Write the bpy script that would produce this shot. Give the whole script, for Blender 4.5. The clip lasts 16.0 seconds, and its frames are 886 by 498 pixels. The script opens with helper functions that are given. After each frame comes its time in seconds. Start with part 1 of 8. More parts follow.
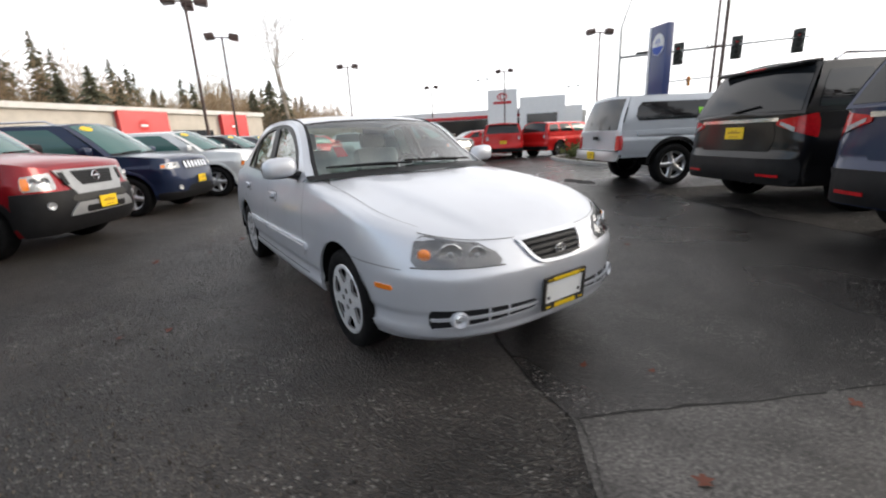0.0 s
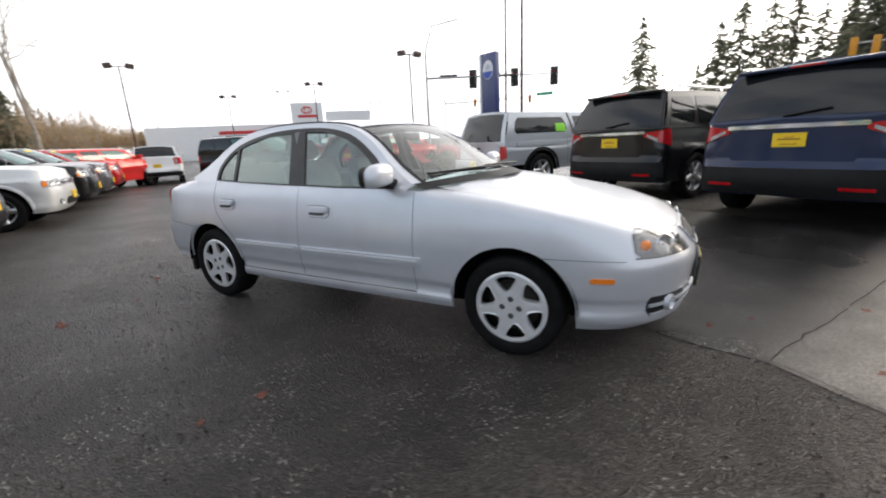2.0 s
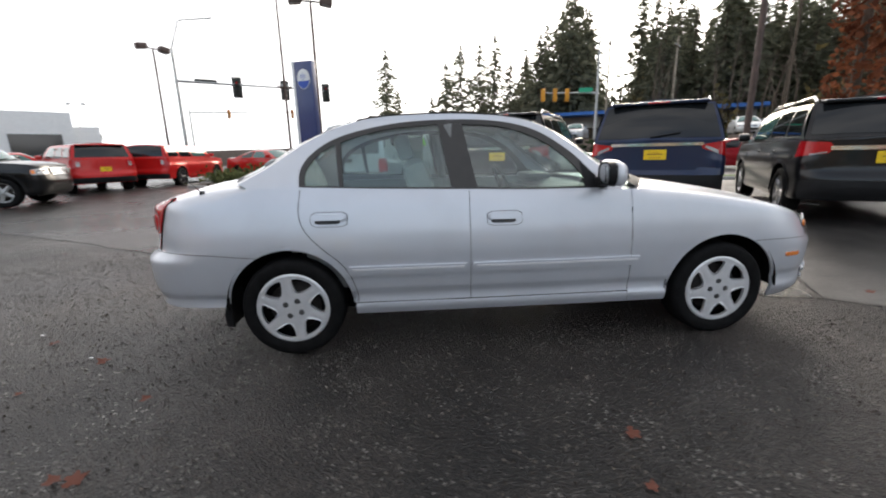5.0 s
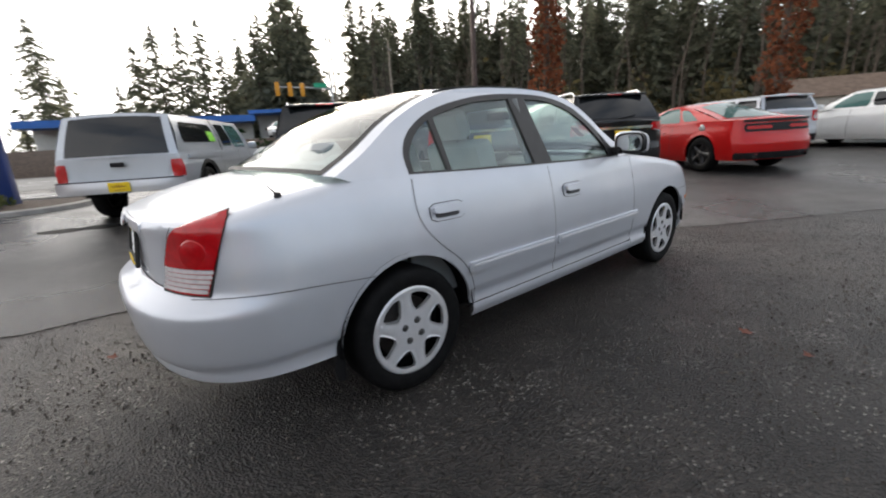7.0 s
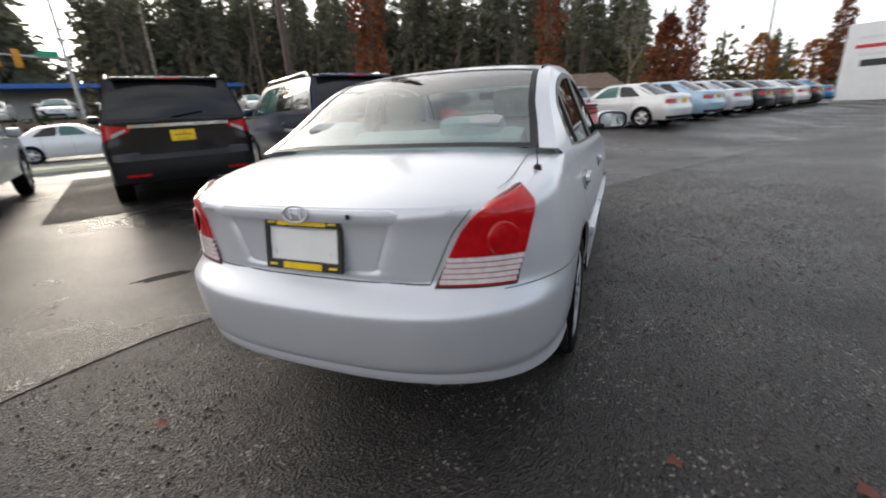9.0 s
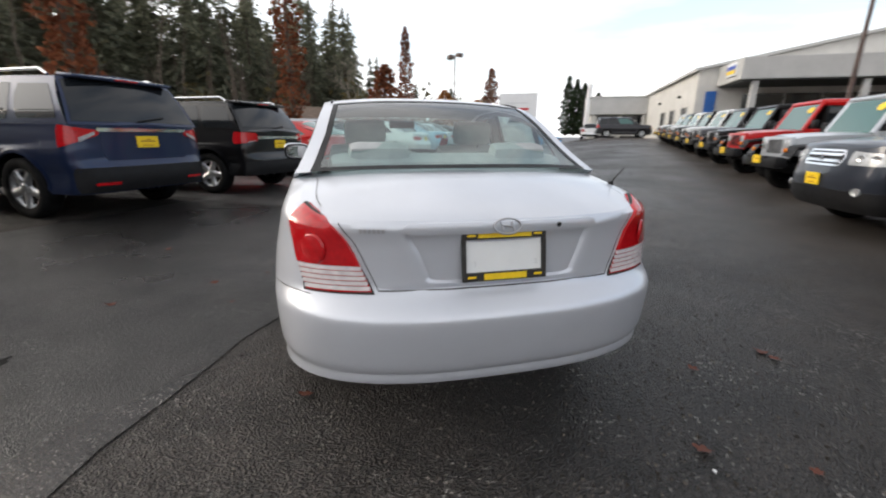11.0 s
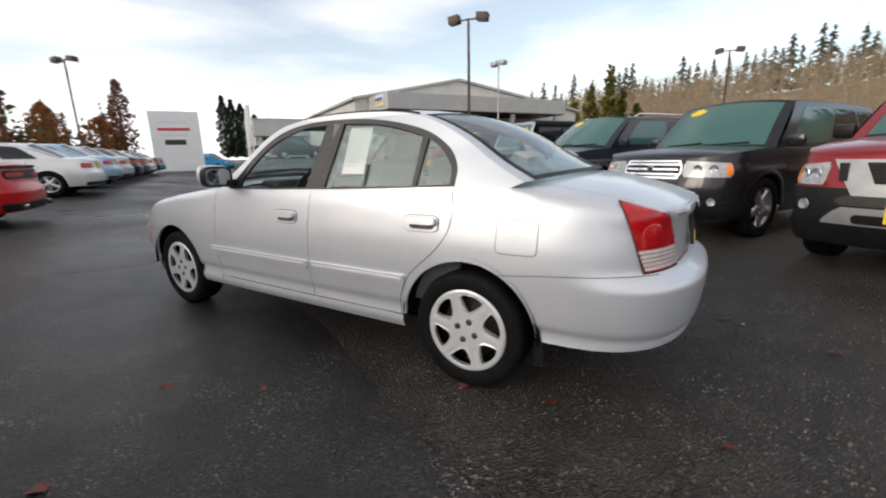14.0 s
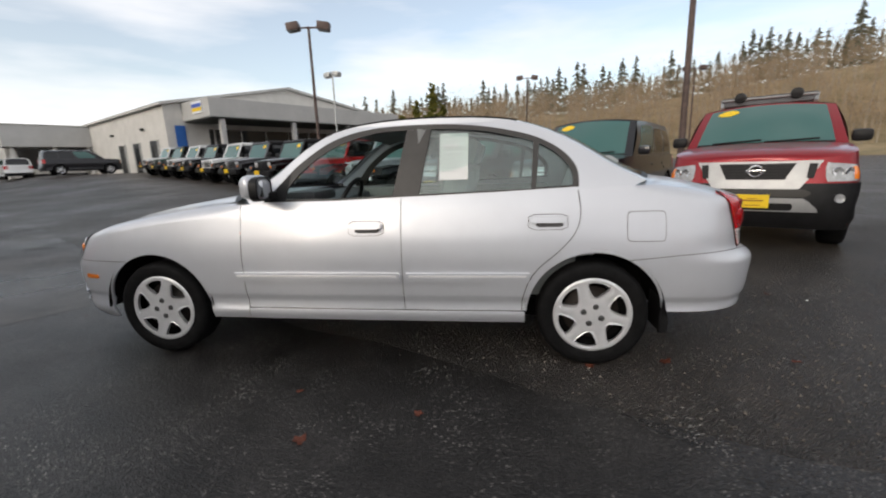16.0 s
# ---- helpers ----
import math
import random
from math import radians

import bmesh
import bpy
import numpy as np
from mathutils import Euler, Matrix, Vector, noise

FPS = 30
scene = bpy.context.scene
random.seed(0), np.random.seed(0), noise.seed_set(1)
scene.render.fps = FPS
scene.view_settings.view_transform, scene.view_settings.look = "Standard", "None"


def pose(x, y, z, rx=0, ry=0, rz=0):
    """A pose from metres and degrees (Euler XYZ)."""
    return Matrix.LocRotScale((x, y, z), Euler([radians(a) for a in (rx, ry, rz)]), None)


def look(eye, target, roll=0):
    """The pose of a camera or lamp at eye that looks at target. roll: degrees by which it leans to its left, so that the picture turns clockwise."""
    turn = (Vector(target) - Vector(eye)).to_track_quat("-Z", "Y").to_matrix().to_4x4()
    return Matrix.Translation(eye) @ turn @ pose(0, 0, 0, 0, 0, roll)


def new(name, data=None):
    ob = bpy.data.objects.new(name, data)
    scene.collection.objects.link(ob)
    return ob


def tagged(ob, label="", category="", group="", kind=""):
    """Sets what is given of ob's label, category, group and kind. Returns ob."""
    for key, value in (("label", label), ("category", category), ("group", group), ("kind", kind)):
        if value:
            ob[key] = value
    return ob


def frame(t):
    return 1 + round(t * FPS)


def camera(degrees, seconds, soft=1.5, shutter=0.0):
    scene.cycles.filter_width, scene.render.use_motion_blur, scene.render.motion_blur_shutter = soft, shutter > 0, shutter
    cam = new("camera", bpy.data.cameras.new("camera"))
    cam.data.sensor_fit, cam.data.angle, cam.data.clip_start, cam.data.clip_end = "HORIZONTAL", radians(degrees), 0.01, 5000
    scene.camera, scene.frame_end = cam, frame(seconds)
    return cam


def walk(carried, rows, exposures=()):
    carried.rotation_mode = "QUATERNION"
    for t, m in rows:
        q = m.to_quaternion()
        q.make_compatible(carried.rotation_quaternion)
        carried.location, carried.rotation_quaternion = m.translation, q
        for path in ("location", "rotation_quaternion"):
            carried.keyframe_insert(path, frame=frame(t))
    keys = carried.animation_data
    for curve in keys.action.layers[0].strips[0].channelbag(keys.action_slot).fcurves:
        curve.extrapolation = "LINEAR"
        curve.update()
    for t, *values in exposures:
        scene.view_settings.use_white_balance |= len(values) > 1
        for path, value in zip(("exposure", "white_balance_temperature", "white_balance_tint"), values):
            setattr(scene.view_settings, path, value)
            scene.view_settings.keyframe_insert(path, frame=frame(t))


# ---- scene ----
cam = camera(94.0, 16.0, soft=2.0, shutter=0.5)
PATH = [
    (0, (3.512, -1.645, 1.189), (1.925, -0.546, 0.669), -2.7),
    (0.5, (3.197, -2.002, 1.173), (1.723, -0.733, 0.71), -3.8),
    (1, (2.864, -2.366, 1.181), (1.614, -0.873, 0.726), -3.5),
    (1.5, (2.506, -2.695, 1.198), (1.458, -1.06, 0.722), -2.6),
    (2, (2.031, -2.887, 1.21), (1.095, -1.192, 0.712), -2.7),
    (2.5, (1.576, -3.115, 1.202), (0.881, -1.295, 0.752), -3.1),
    (3, (1.123, -3.228, 1.184), (0.628, -1.345, 0.724), -2.9),
    (3.5, (0.679, -3.279, 1.21), (0.363, -1.354, 0.768), -1.9),
    (4, (0.228, -3.348, 1.218), (0.087, -1.41, 0.746), -1.4),
    (4.2, (0.069, -3.329, 1.207), (-0.013, -1.384, 0.746), -1.1),
    (6.3, (-1.784, -2.653, 1.154), (-0.973, -0.893, 0.659), -3.6),
    (6.5, (-1.963, -2.552, 1.158), (-0.999, -0.874, 0.65), -3.8),
    (7, (-2.285, -2.261, 1.138), (-1.058, -0.769, 0.619), -3.5),
    (7.5, (-2.534, -1.939, 1.162), (-1.179, -0.595, 0.564), -4.0),
    (8, (-2.842, -1.622, 1.178), (-1.272, -0.504, 0.643), -5.1),
    (8.5, (-3.057, -1.288, 1.158), (-1.385, -0.34, 0.604), -5.0),
    (9, (-3.242, -0.958, 1.174), (-1.498, -0.211, 0.543), -3.4),
    (9.2, (-3.336, -0.813, 1.168), (-1.537, -0.199, 0.545), -2.9),
    (11.3, (-3.515, 0.79, 1.182), (-1.697, 0.151, 0.649), 0.3),
    (11.5, (-3.479, 0.942, 1.155), (-1.703, 0.196, 0.615), -0.0),
    (12, (-3.371, 1.294, 1.17), (-1.687, 0.355, 0.637), 0.7),
    (12.5, (-3.205, 1.677, 1.173), (-1.697, 0.472, 0.649), 1.1),
    (13, (-2.876, 1.962, 1.152), (-1.543, 0.534, 0.723), -0.5),
    (13.5, (-2.534, 2.22, 1.14), (-1.368, 0.647, 0.732), -1.4),
    (14, (-2.205, 2.48, 1.138), (-1.183, 0.819, 0.695), -1.3),
    (14.5, (-1.85, 2.666, 1.132), (-1.031, 0.899, 0.678), -2.3),
    (15, (-1.498, 2.864, 1.126), (-0.914, 0.999, 0.697), -2.4),
    (15.5, (-1.168, 3.025, 1.146), (-0.742, 1.117, 0.725), -1.3),
    (16, (-0.814, 3.041, 1.141), (-0.535, 1.103, 0.73), -2.0),
]
walk(cam, [(t, look(eye, target, roll)) for t, eye, target, roll in PATH],
     [(0, 0.62), (2.0, 0.70), (4.0, 0.7), (7.5, 0.7), (9.0, 0.6), (11.5, 0.62), (12.5, 0.6), (13.5, 0.38), (14.5, 0.16), (16.0, 0.1)])


# ---------------------------------------------------------------- lot plan
TURN = -30.0
U = Vector((math.cos(radians(TURN)), math.sin(radians(TURN)), 0))
N = Vector((-math.sin(radians(TURN)), math.cos(radians(TURN)), 0))


def rise(x, y):
    """Height of the ground: the lot is flat round the car and climbs gently towards the showroom and the street."""
    u, n = x * U.x + y * U.y, x * N.x + y * N.y
    z = 0.10 * min(max((n - 2.2) / 3.0, 0), 1)
    k = min(max((u - 7.0) / 9.0, 0), 1) * min(max((n - 0.5) / 3.0, 0), 1)
    return z + 0.24 * k * k * (3 - 2 * k) + 0.032 * min(max(u - 1.0, 0), 36) * min(max((1.0 - n) / 6.0, 0), 1)


def lot(u, n, dz=0.0):
    p = U * u + N * n
    return Vector((p.x, p.y, rise(p.x, p.y) + dz))


def stand(u, n, turn=0.0, dz=0.0):
    """Pose of a thing at the lot place (u, n); turn 0 faces along +n."""
    p = lot(u, n, dz)
    return pose(p.x, p.y, p.z, 0, 0, TURN + 90 + turn)


# ---------------------------------------------------------------- sky and light
world = bpy.data.worlds.new("world")
scene.world = world
world.use_nodes = True
wn, wl = world.node_tree.nodes, world.node_tree.links
sky = wn.new("ShaderNodeTexSky")
sky.sky_type, sky.sun_disc = "NISHITA", False
SUN_AZ, SUN_EL = 27.0, 15.0
sky.sun_elevation, sky.sun_rotation = radians(SUN_EL), radians(SUN_AZ)
sky.air_density, sky.dust_density, sky.ozone_density = 1.0, 2.0, 1.0
bg = wn["Background"]
bg.inputs["Strength"].default_value = 0.10
geo = wn.new("ShaderNodeTexCoord")
cmap = wn.new("ShaderNodeMapping")
cmap.inputs["Scale"].default_value = (1.0, 1.0, 4.5)
cloud = wn.new("ShaderNodeTexNoise")
cloud.inputs["Scale"].default_value, cloud.inputs["Detail"].default_value = 1.7, 7
cramp = wn.new("ShaderNodeValToRGB")
cramp.color_ramp.elements[0].position, cramp.color_ramp.elements[1].position = 0.30, 0.56
cramp.color_ramp.elements[0].color = (0.3, 0.3, 0.3, 1)
cmix = wn.new("ShaderNodeMixRGB")
cmix.inputs["Color2"].default_value = (10.9, 10.8, 11.0, 1)
wl.new(geo.outputs["Generated"], cmap.inputs["Vector"])
wl.new(cmap.outputs["Vector"], cloud.inputs["Vector"])
sep = wn.new("ShaderNodeSeparateXYZ")
veil = wn.new("ShaderNodeMath")
veil.operation, veil.inputs[1].default_value = "MULTIPLY_ADD", 0.17
wl.new(geo.outputs["Generated"], sep.inputs["Vector"])
wl.new(sep.outputs["Y"], veil.inputs[0])
wl.new(cloud.outputs["Fac"], veil.inputs[2])
wl.new(veil.outputs["Value"], cramp.inputs["Fac"])
wl.new(cramp.outputs["Color"], cmix.inputs["Fac"])
gain = wn.new("ShaderNodeMixRGB")
gain.blend_type = "MULTIPLY"
gain.inputs["Fac"].default_value, gain.inputs["Color2"].default_value = 1.0, (2.1, 2.1, 2.1, 1)
wl.new(sky.outputs["Color"], gain.inputs["Color1"])
wl.new(gain.outputs["Color"], cmix.inputs["Color1"])
# The veil of cloud is thin overhead, and glows widely round the hidden low sun.
high = wn.new("ShaderNodeMapRange")
high.inputs["From Max"].default_value = 0.9
high.inputs["To Min"].default_value, high.inputs["To Max"].default_value = 1.1, 0.62
wl.new(sep.outputs["Z"], high.inputs["Value"])
thin = wn.new("ShaderNodeMixRGB")
thin.blend_type, thin.inputs["Fac"].default_value = "MULTIPLY", 1.0
wl.new(cmix.outputs["Color"], thin.inputs["Color1"])
wl.new(high.outputs["Result"], thin.inputs["Color2"])
towards = wn.new("ShaderNodeVectorMath")
towards.operation = "DOT_PRODUCT"
towards.inputs[1].default_value = (math.sin(radians(SUN_AZ)) * math.cos(radians(SUN_EL)), math.cos(radians(SUN_AZ)) * math.cos(radians(SUN_EL)), math.sin(radians(SUN_EL)))
wl.new(geo.outputs["Generated"], towards.inputs[0])
lobe = wn.new("ShaderNodeMath")
lobe.operation, lobe.inputs[1].default_value = "MAXIMUM", 0.0
wl.new(towards.outputs["Value"], lobe.inputs[0])
fall = wn.new("ShaderNodeMath")
fall.operation, fall.inputs[1].default_value = "POWER", 7.0
wl.new(lobe.outputs["Value"], fall.inputs[0])
glow = wn.new("ShaderNodeMixRGB")
glow.blend_type, glow.inputs["Color2"].default_value = "ADD", (20.0, 18.6, 16.6, 1)
wl.new(fall.outputs["Value"], glow.inputs["Fac"])
wl.new(thin.outputs["Color"], glow.inputs["Color1"])
wl.new(glow.outputs["Color"], bg.inputs["Color"])

sun_data = bpy.data.lights.new("sun", "SUN")
sun_data.energy, sun_data.angle, sun_data.color = 1.5, radians(24), (1.0, 0.86, 0.70)
sun = new("sun", sun_data)
sun.matrix_world = look((0, 0, 0), -Vector(towards.inputs[1].default_value))


# ---------------------------------------------------------------- materials
def material(name, colour, rough=0.5, metal=0.0, coat=0.0, vary=0.0, scale=6.0, bump=0.0, bump_scale=40.0, second=None, emit=0.0, spec=0.5, per_object=0.0):
    m = bpy.data.materials.new(name)
    m.use_nodes = True
    n, l = m.node_tree.nodes, m.node_tree.links
    b = n["Principled BSDF"]
    b.inputs["Base Color"].default_value = (*colour, 1)
    b.inputs["Roughness"].default_value, b.inputs["Metallic"].default_value = rough, metal
    b.inputs["Coat Weight"].default_value = coat
    b.inputs["Coat Roughness"].default_value = 0.06
    b.inputs["Specular IOR Level"].default_value = spec
    tc = n.new("ShaderNodeTexCoord")
    if vary or second:
        t = n.new("ShaderNodeTexNoise")
        t.inputs["Scale"].default_value, t.inputs["Detail"].default_value, t.inputs["Roughness"].default_value = scale, 8, 0.65
        l.new(tc.outputs["Object"], t.inputs["Vector"])
        r = n.new("ShaderNodeValToRGB")
        two = second or tuple(c * (1 - vary) for c in colour)
        r.color_ramp.elements[0].position, r.color_ramp.elements[1].position = 0.33, 0.67
        r.color_ramp.elements[0].color, r.color_ramp.elements[1].color = (*two, 1), (*[min(c * (1 + vary * 0.5), 1) for c in colour], 1)
        l.new(t.outputs["Fac"], r.inputs["Fac"])
        last = r.outputs["Color"]
        if per_object:
            oi, hs, mr = n.new("ShaderNodeObjectInfo"), n.new("ShaderNodeHueSaturation"), n.new("ShaderNodeMapRange")
            mr.inputs["To Min"].default_value, mr.inputs["To Max"].default_value = 1 - per_object, 1 + per_object
            l.new(oi.outputs["Random"], mr.inputs["Value"])
            l.new(mr.outputs["Result"], hs.inputs["Value"])
            l.new(last, hs.inputs["Color"])
            last = hs.outputs["Color"]
        l.new(last, b.inputs["Base Color"])
        rr = n.new("ShaderNodeMapRange")
        rr.inputs["To Min"].default_value, rr.inputs["To Max"].default_value = min(rough * 1.15, 1), rough * 0.85
        l.new(t.outputs["Fac"], rr.inputs["Value"])
        l.new(rr.outputs["Result"], b.inputs["Roughness"])
    if bump:
        t2, bp = n.new("ShaderNodeTexNoise"), n.new("ShaderNodeBump")
        t2.inputs["Scale"].default_value, t2.inputs["Detail"].default_value = bump_scale, 6
        bp.inputs["Strength"].default_value, bp.inputs["Distance"].default_value = bump, 0.02
        l.new(tc.outputs["Object"], t2.inputs["Vector"])
        l.new(t2.outputs["Fac"], bp.inputs["Height"])
        l.new(bp.outputs["Normal"], b.inputs["Normal"])
    if emit:
        b.inputs["Emission Color"].default_value, b.inputs["Emission Strength"].default_value = (*colour, 1), emit
    return m


PAINTS = {}


def paint(name, colour, metal=0.35, rough=0.32):
    """Clear-coated car paint with a fine flake and a thin, uneven film of road dirt."""
    if name not in PAINTS:
        m = material("paint_" + name, colour, rough, metal, 0.65, spec=0.12)
        n, l = m.node_tree.nodes, m.node_tree.links
        b, tc = n["Principled BSDF"], n.new("ShaderNodeTexCoord")
        t, r, mx = n.new("ShaderNodeTexNoise"), n.new("ShaderNodeMapRange"), n.new("ShaderNodeMixRGB")
        t.inputs["Scale"].default_value, t.inputs["Detail"].default_value = 3.0, 9
        r.inputs["From Min"].default_value, r.inputs["From Max"].default_value = 0.45, 0.8
        r.inputs["To Min"].default_value, r.inputs["To Max"].default_value = 0.0, 0.22
        mx.inputs["Color1"].default_value, mx.inputs["Color2"].default_value = (*colour, 1), (*[c * 0.6 + 0.012 for c in colour], 1)
        l.new(tc.outputs["Object"], t.inputs["Vector"])
        l.new(t.outputs["Fac"], r.inputs["Value"])
        l.new(r.outputs["Result"], mx.inputs["Fac"])
        l.new(mx.outputs["Color"], b.inputs["Base Color"])
        cr = n.new("ShaderNodeMapRange")
        cr.inputs["To Min"].default_value, cr.inputs["To Max"].default_value = 0.03, 0.14
        l.new(t.outputs["Fac"], cr.inputs["Value"])
        l.new(cr.outputs["Result"], b.inputs["Coat Roughness"])
        PAINTS[name] = m
    return PAINTS[name]


def glass(name, colour, rough=0.0, clear=0.0):
    """clear 0: dark tinted glass that only mirrors; otherwise a thin clear pane that mirrors that share of light head-on."""
    m = bpy.data.materials.new(name)
    m.use_nodes = True
    n, l = m.node_tree.nodes, m.node_tree.links
    b = n["Principled BSDF"]
    b.inputs["Base Color"].default_value = (*colour, 1)
    b.inputs["Roughness"].default_value, b.inputs["IOR"].default_value = rough + 0.02, 1.52
    b.inputs["Specular IOR Level"].default_value = 0.45
    if clear:
        tr, mix, lw, gl = n.new("ShaderNodeBsdfTransparent"), n.new("ShaderNodeMixShader"), n.new("ShaderNodeLayerWeight"), n.new("ShaderNodeBsdfGlossy")
        pw, sc = n.new("ShaderNodeMath"), n.new("ShaderNodeMapRange")
        pw.operation, pw.inputs[1].default_value = "POWER", 4.0
        sc.inputs["To Min"].default_value, sc.inputs["To Max"].default_value = clear, 0.9
        gl.inputs["Roughness"].default_value = 0.015
        tr.inputs["Color"].default_value = (*colour, 1)
        lw.inputs["Blend"].default_value = 0.5
        l.new(lw.outputs["Facing"], pw.inputs[0])
        l.new(pw.outputs["Value"], sc.inputs["Value"])
        l.new(sc.outputs["Result"], mix.inputs["Fac"])
        l.new(tr.outputs["BSDF"], mix.inputs[1])
        l.new(gl.outputs["BSDF"], mix.inputs[2])
        l.new(mix.outputs["Shader"], n["Material Output"].inputs["Surface"])
    return m


M = {
    "rubber": material("rubber", (0.009, 0.009, 0.0095), 0.7, spec=0.12, vary=0.4, scale=14, bump=0.15, bump_scale=90),
    "black": material("black_plastic", (0.011, 0.011, 0.012), 0.5, vary=0.3, scale=9, spec=0.25),
    "grey_plastic": material("grey_plastic", (0.09, 0.09, 0.095), 0.6, vary=0.25, scale=9, bump=0.1, bump_scale=160),
    "under": material("underbody", (0.008, 0.008, 0.008), 0.95, vary=0.5, scale=5, spec=0.08),
    "chrome": material("chrome", (0.82, 0.82, 0.84), 0.12, 1.0),
    "alloy": material("alloy", (0.62, 0.63, 0.65), 0.3, 0.9, vary=0.15, scale=12),
    "dark_alloy": material("dark_alloy", (0.05, 0.05, 0.055), 0.35, 0.8, vary=0.3, scale=12),
    "tint": glass("tinted_glass", (0.012, 0.014, 0.016)),
    "screen": glass("green_glass", (0.058, 0.135, 0.128)),
    "red_lens": material("red_lens", (0.46, 0.006, 0.010), 0.16, coat=0.6, spec=0.25, vary=0.25, scale=30),
    "white_lens": material("clear_lens", (0.40, 0.41, 0.42), 0.22, 0.2, coat=0.5, vary=0.35, scale=22),
    "amber_lens": material("amber_lens", (0.85, 0.22, 0.015), 0.15, coat=1.0),
    "yellow": material("yellow_card", (0.85, 0.58, 0.01), 0.45, vary=0.1, scale=20),
    "ink": material("ink", (0.02, 0.018, 0.015), 0.6),
    "red_ink": material("red_ink", (0.5, 0.02, 0.02), 0.6),
    "green_card": material("green_card", (0.3, 0.85, 0.05), 0.5),
    "paper": material("paper", (0.78, 0.79, 0.78), 0.7, vary=0.04, scale=8),
    "steel": material("painted_steel", (0.085, 0.055, 0.047), 0.55, 0.2, vary=0.4, scale=4),
    "galv": material("galvanised_steel", (0.42, 0.43, 0.43), 0.45, 0.6, vary=0.2, scale=5),
    "concrete": material("concrete", (0.36, 0.35, 0.33), 0.85, vary=0.3, scale=3, bump=0.3, bump_scale=30),
}


M["cover"] = material("silver_wheel_cover", (0.86, 0.87, 0.89), 0.26, 0.45, vary=0.08, scale=15)
M["satin"] = material("satin_black", (0.042, 0.039, 0.037), 0.5, vary=0.15, scale=12)
M["slat"] = material("slat_black", (0.013, 0.013, 0.014), 0.75, spec=0.15)
M["bowl"] = material("lamp_reflector", (0.80, 0.81, 0.82), 0.16, 0.85)
M["rust"] = material("rusty_disc", (0.035, 0.028, 0.025), 0.6, 0.3, vary=0.4, scale=20)
M["nut"] = material("dull_nut", (0.10, 0.10, 0.10), 0.35, 0.7)
M["worn_chrome"] = material("worn_chrome", (0.5, 0.5, 0.52), 0.38, 0.8)
M["bright"] = material("bright_trim", (0.8, 0.8, 0.81), 0.3, 0.3)
M["lamp_dark"] = material("lamp_housing", (0.13, 0.13, 0.135), 0.28, 0.5, vary=0.35, scale=14)
M["rib_lens"] = material("ribbed_lens", (0.78, 0.73, 0.73), 0.15, 0.1, coat=1.0, vary=0.2, scale=40)
M["mirror"] = material("mirror_glass", (0.85, 0.87, 0.88), 0.02, 1.0)
M["trim"] = material("cabin_trim", (0.22, 0.23, 0.23), 0.75, vary=0.12, scale=8, bump=0.15, bump_scale=120)
M["cloth"] = material("seat_cloth", (0.40, 0.42, 0.42), 0.9, vary=0.15, scale=10, bump=0.3, bump_scale=150)
M["faint_ink"] = material("faint_ink", (0.68, 0.69, 0.70), 0.7)
M["card_ink"] = material("card_ink", (0.30, 0.10, 0.012), 0.6)
M["red_card"] = material("red_card", (0.5, 0.06, 0.07), 0.6, vary=0.2, scale=20)
CLEAR_LAMP = glass("lamp_glass", (0.97, 0.97, 0.97), clear=0.06)
CLEAR = glass("side_glass", (0.84, 0.91, 0.89), clear=0.09)
CLEAR_FRONT = glass("screen_glass", (0.74, 0.88, 0.85), clear=0.13)


# ---------------------------------------------------------------- mesh helpers
def mesh_of(name, verts, faces, mat, smooth=True):
    me = bpy.data.meshes.new(name)
    me.from_pydata([tuple(v) for v in verts], [], faces)
    for m in mat if isinstance(mat, (list, tuple)) else [mat]:
        me.materials.append(m)
    if smooth:
        me.polygons.foreach_set("use_smooth", [True] * len(me.polygons))
    me.update()
    return me


def part(name, geometry, mat, parent=None, label="", smooth=True, angle=None):
    """Links one mesh object under a thing or a part. geometry: (verts, faces), a mesh or a bmesh."""
    if isinstance(geometry, tuple):
        me = mesh_of(name, geometry[0], geometry[1], mat, smooth)
    elif isinstance(geometry, bmesh.types.BMesh):
        me = bpy.data.meshes.new(name)
        geometry.to_mesh(me)
        geometry.free()
        me.materials.append(mat)
        if smooth:
            me.polygons.foreach_set("use_smooth", [True] * len(me.polygons))
    else:
        me = geometry
    if smooth and geometry is not me:
        me.set_sharp_from_angle(angle=radians(38 if angle is None else angle))
    ob = new(name, me)
    if parent is not None:
        ob.parent = parent
    return tagged(ob, label) if label else ob


def thing(name, label, category, m, group="", kind=""):
    ob = new(name)
    ob.empty_display_size = 0.2
    ob.matrix_world = m
    return tagged(ob, label, category, group, kind)


def join(*parts):
    verts, faces = [], []
    for v, f in parts:
        k = len(verts)
        verts += list(v)
        faces += [tuple(i + k for i in q) for q in f]
    return verts, faces


def grid(rows, loop=False, flip=False):
    """Faces over rows of equally many points."""
    verts = [p for r in rows for p in r]
    n, faces = len(rows[0]), []
    for i in range(len(rows) - 1):
        for j in range(n if loop else n - 1):
            a, b = i * n + j, i * n + (j + 1) % n
            q = (a, b, b + n, a + n)
            faces.append(q[::-1] if flip else q)
    return verts, faces


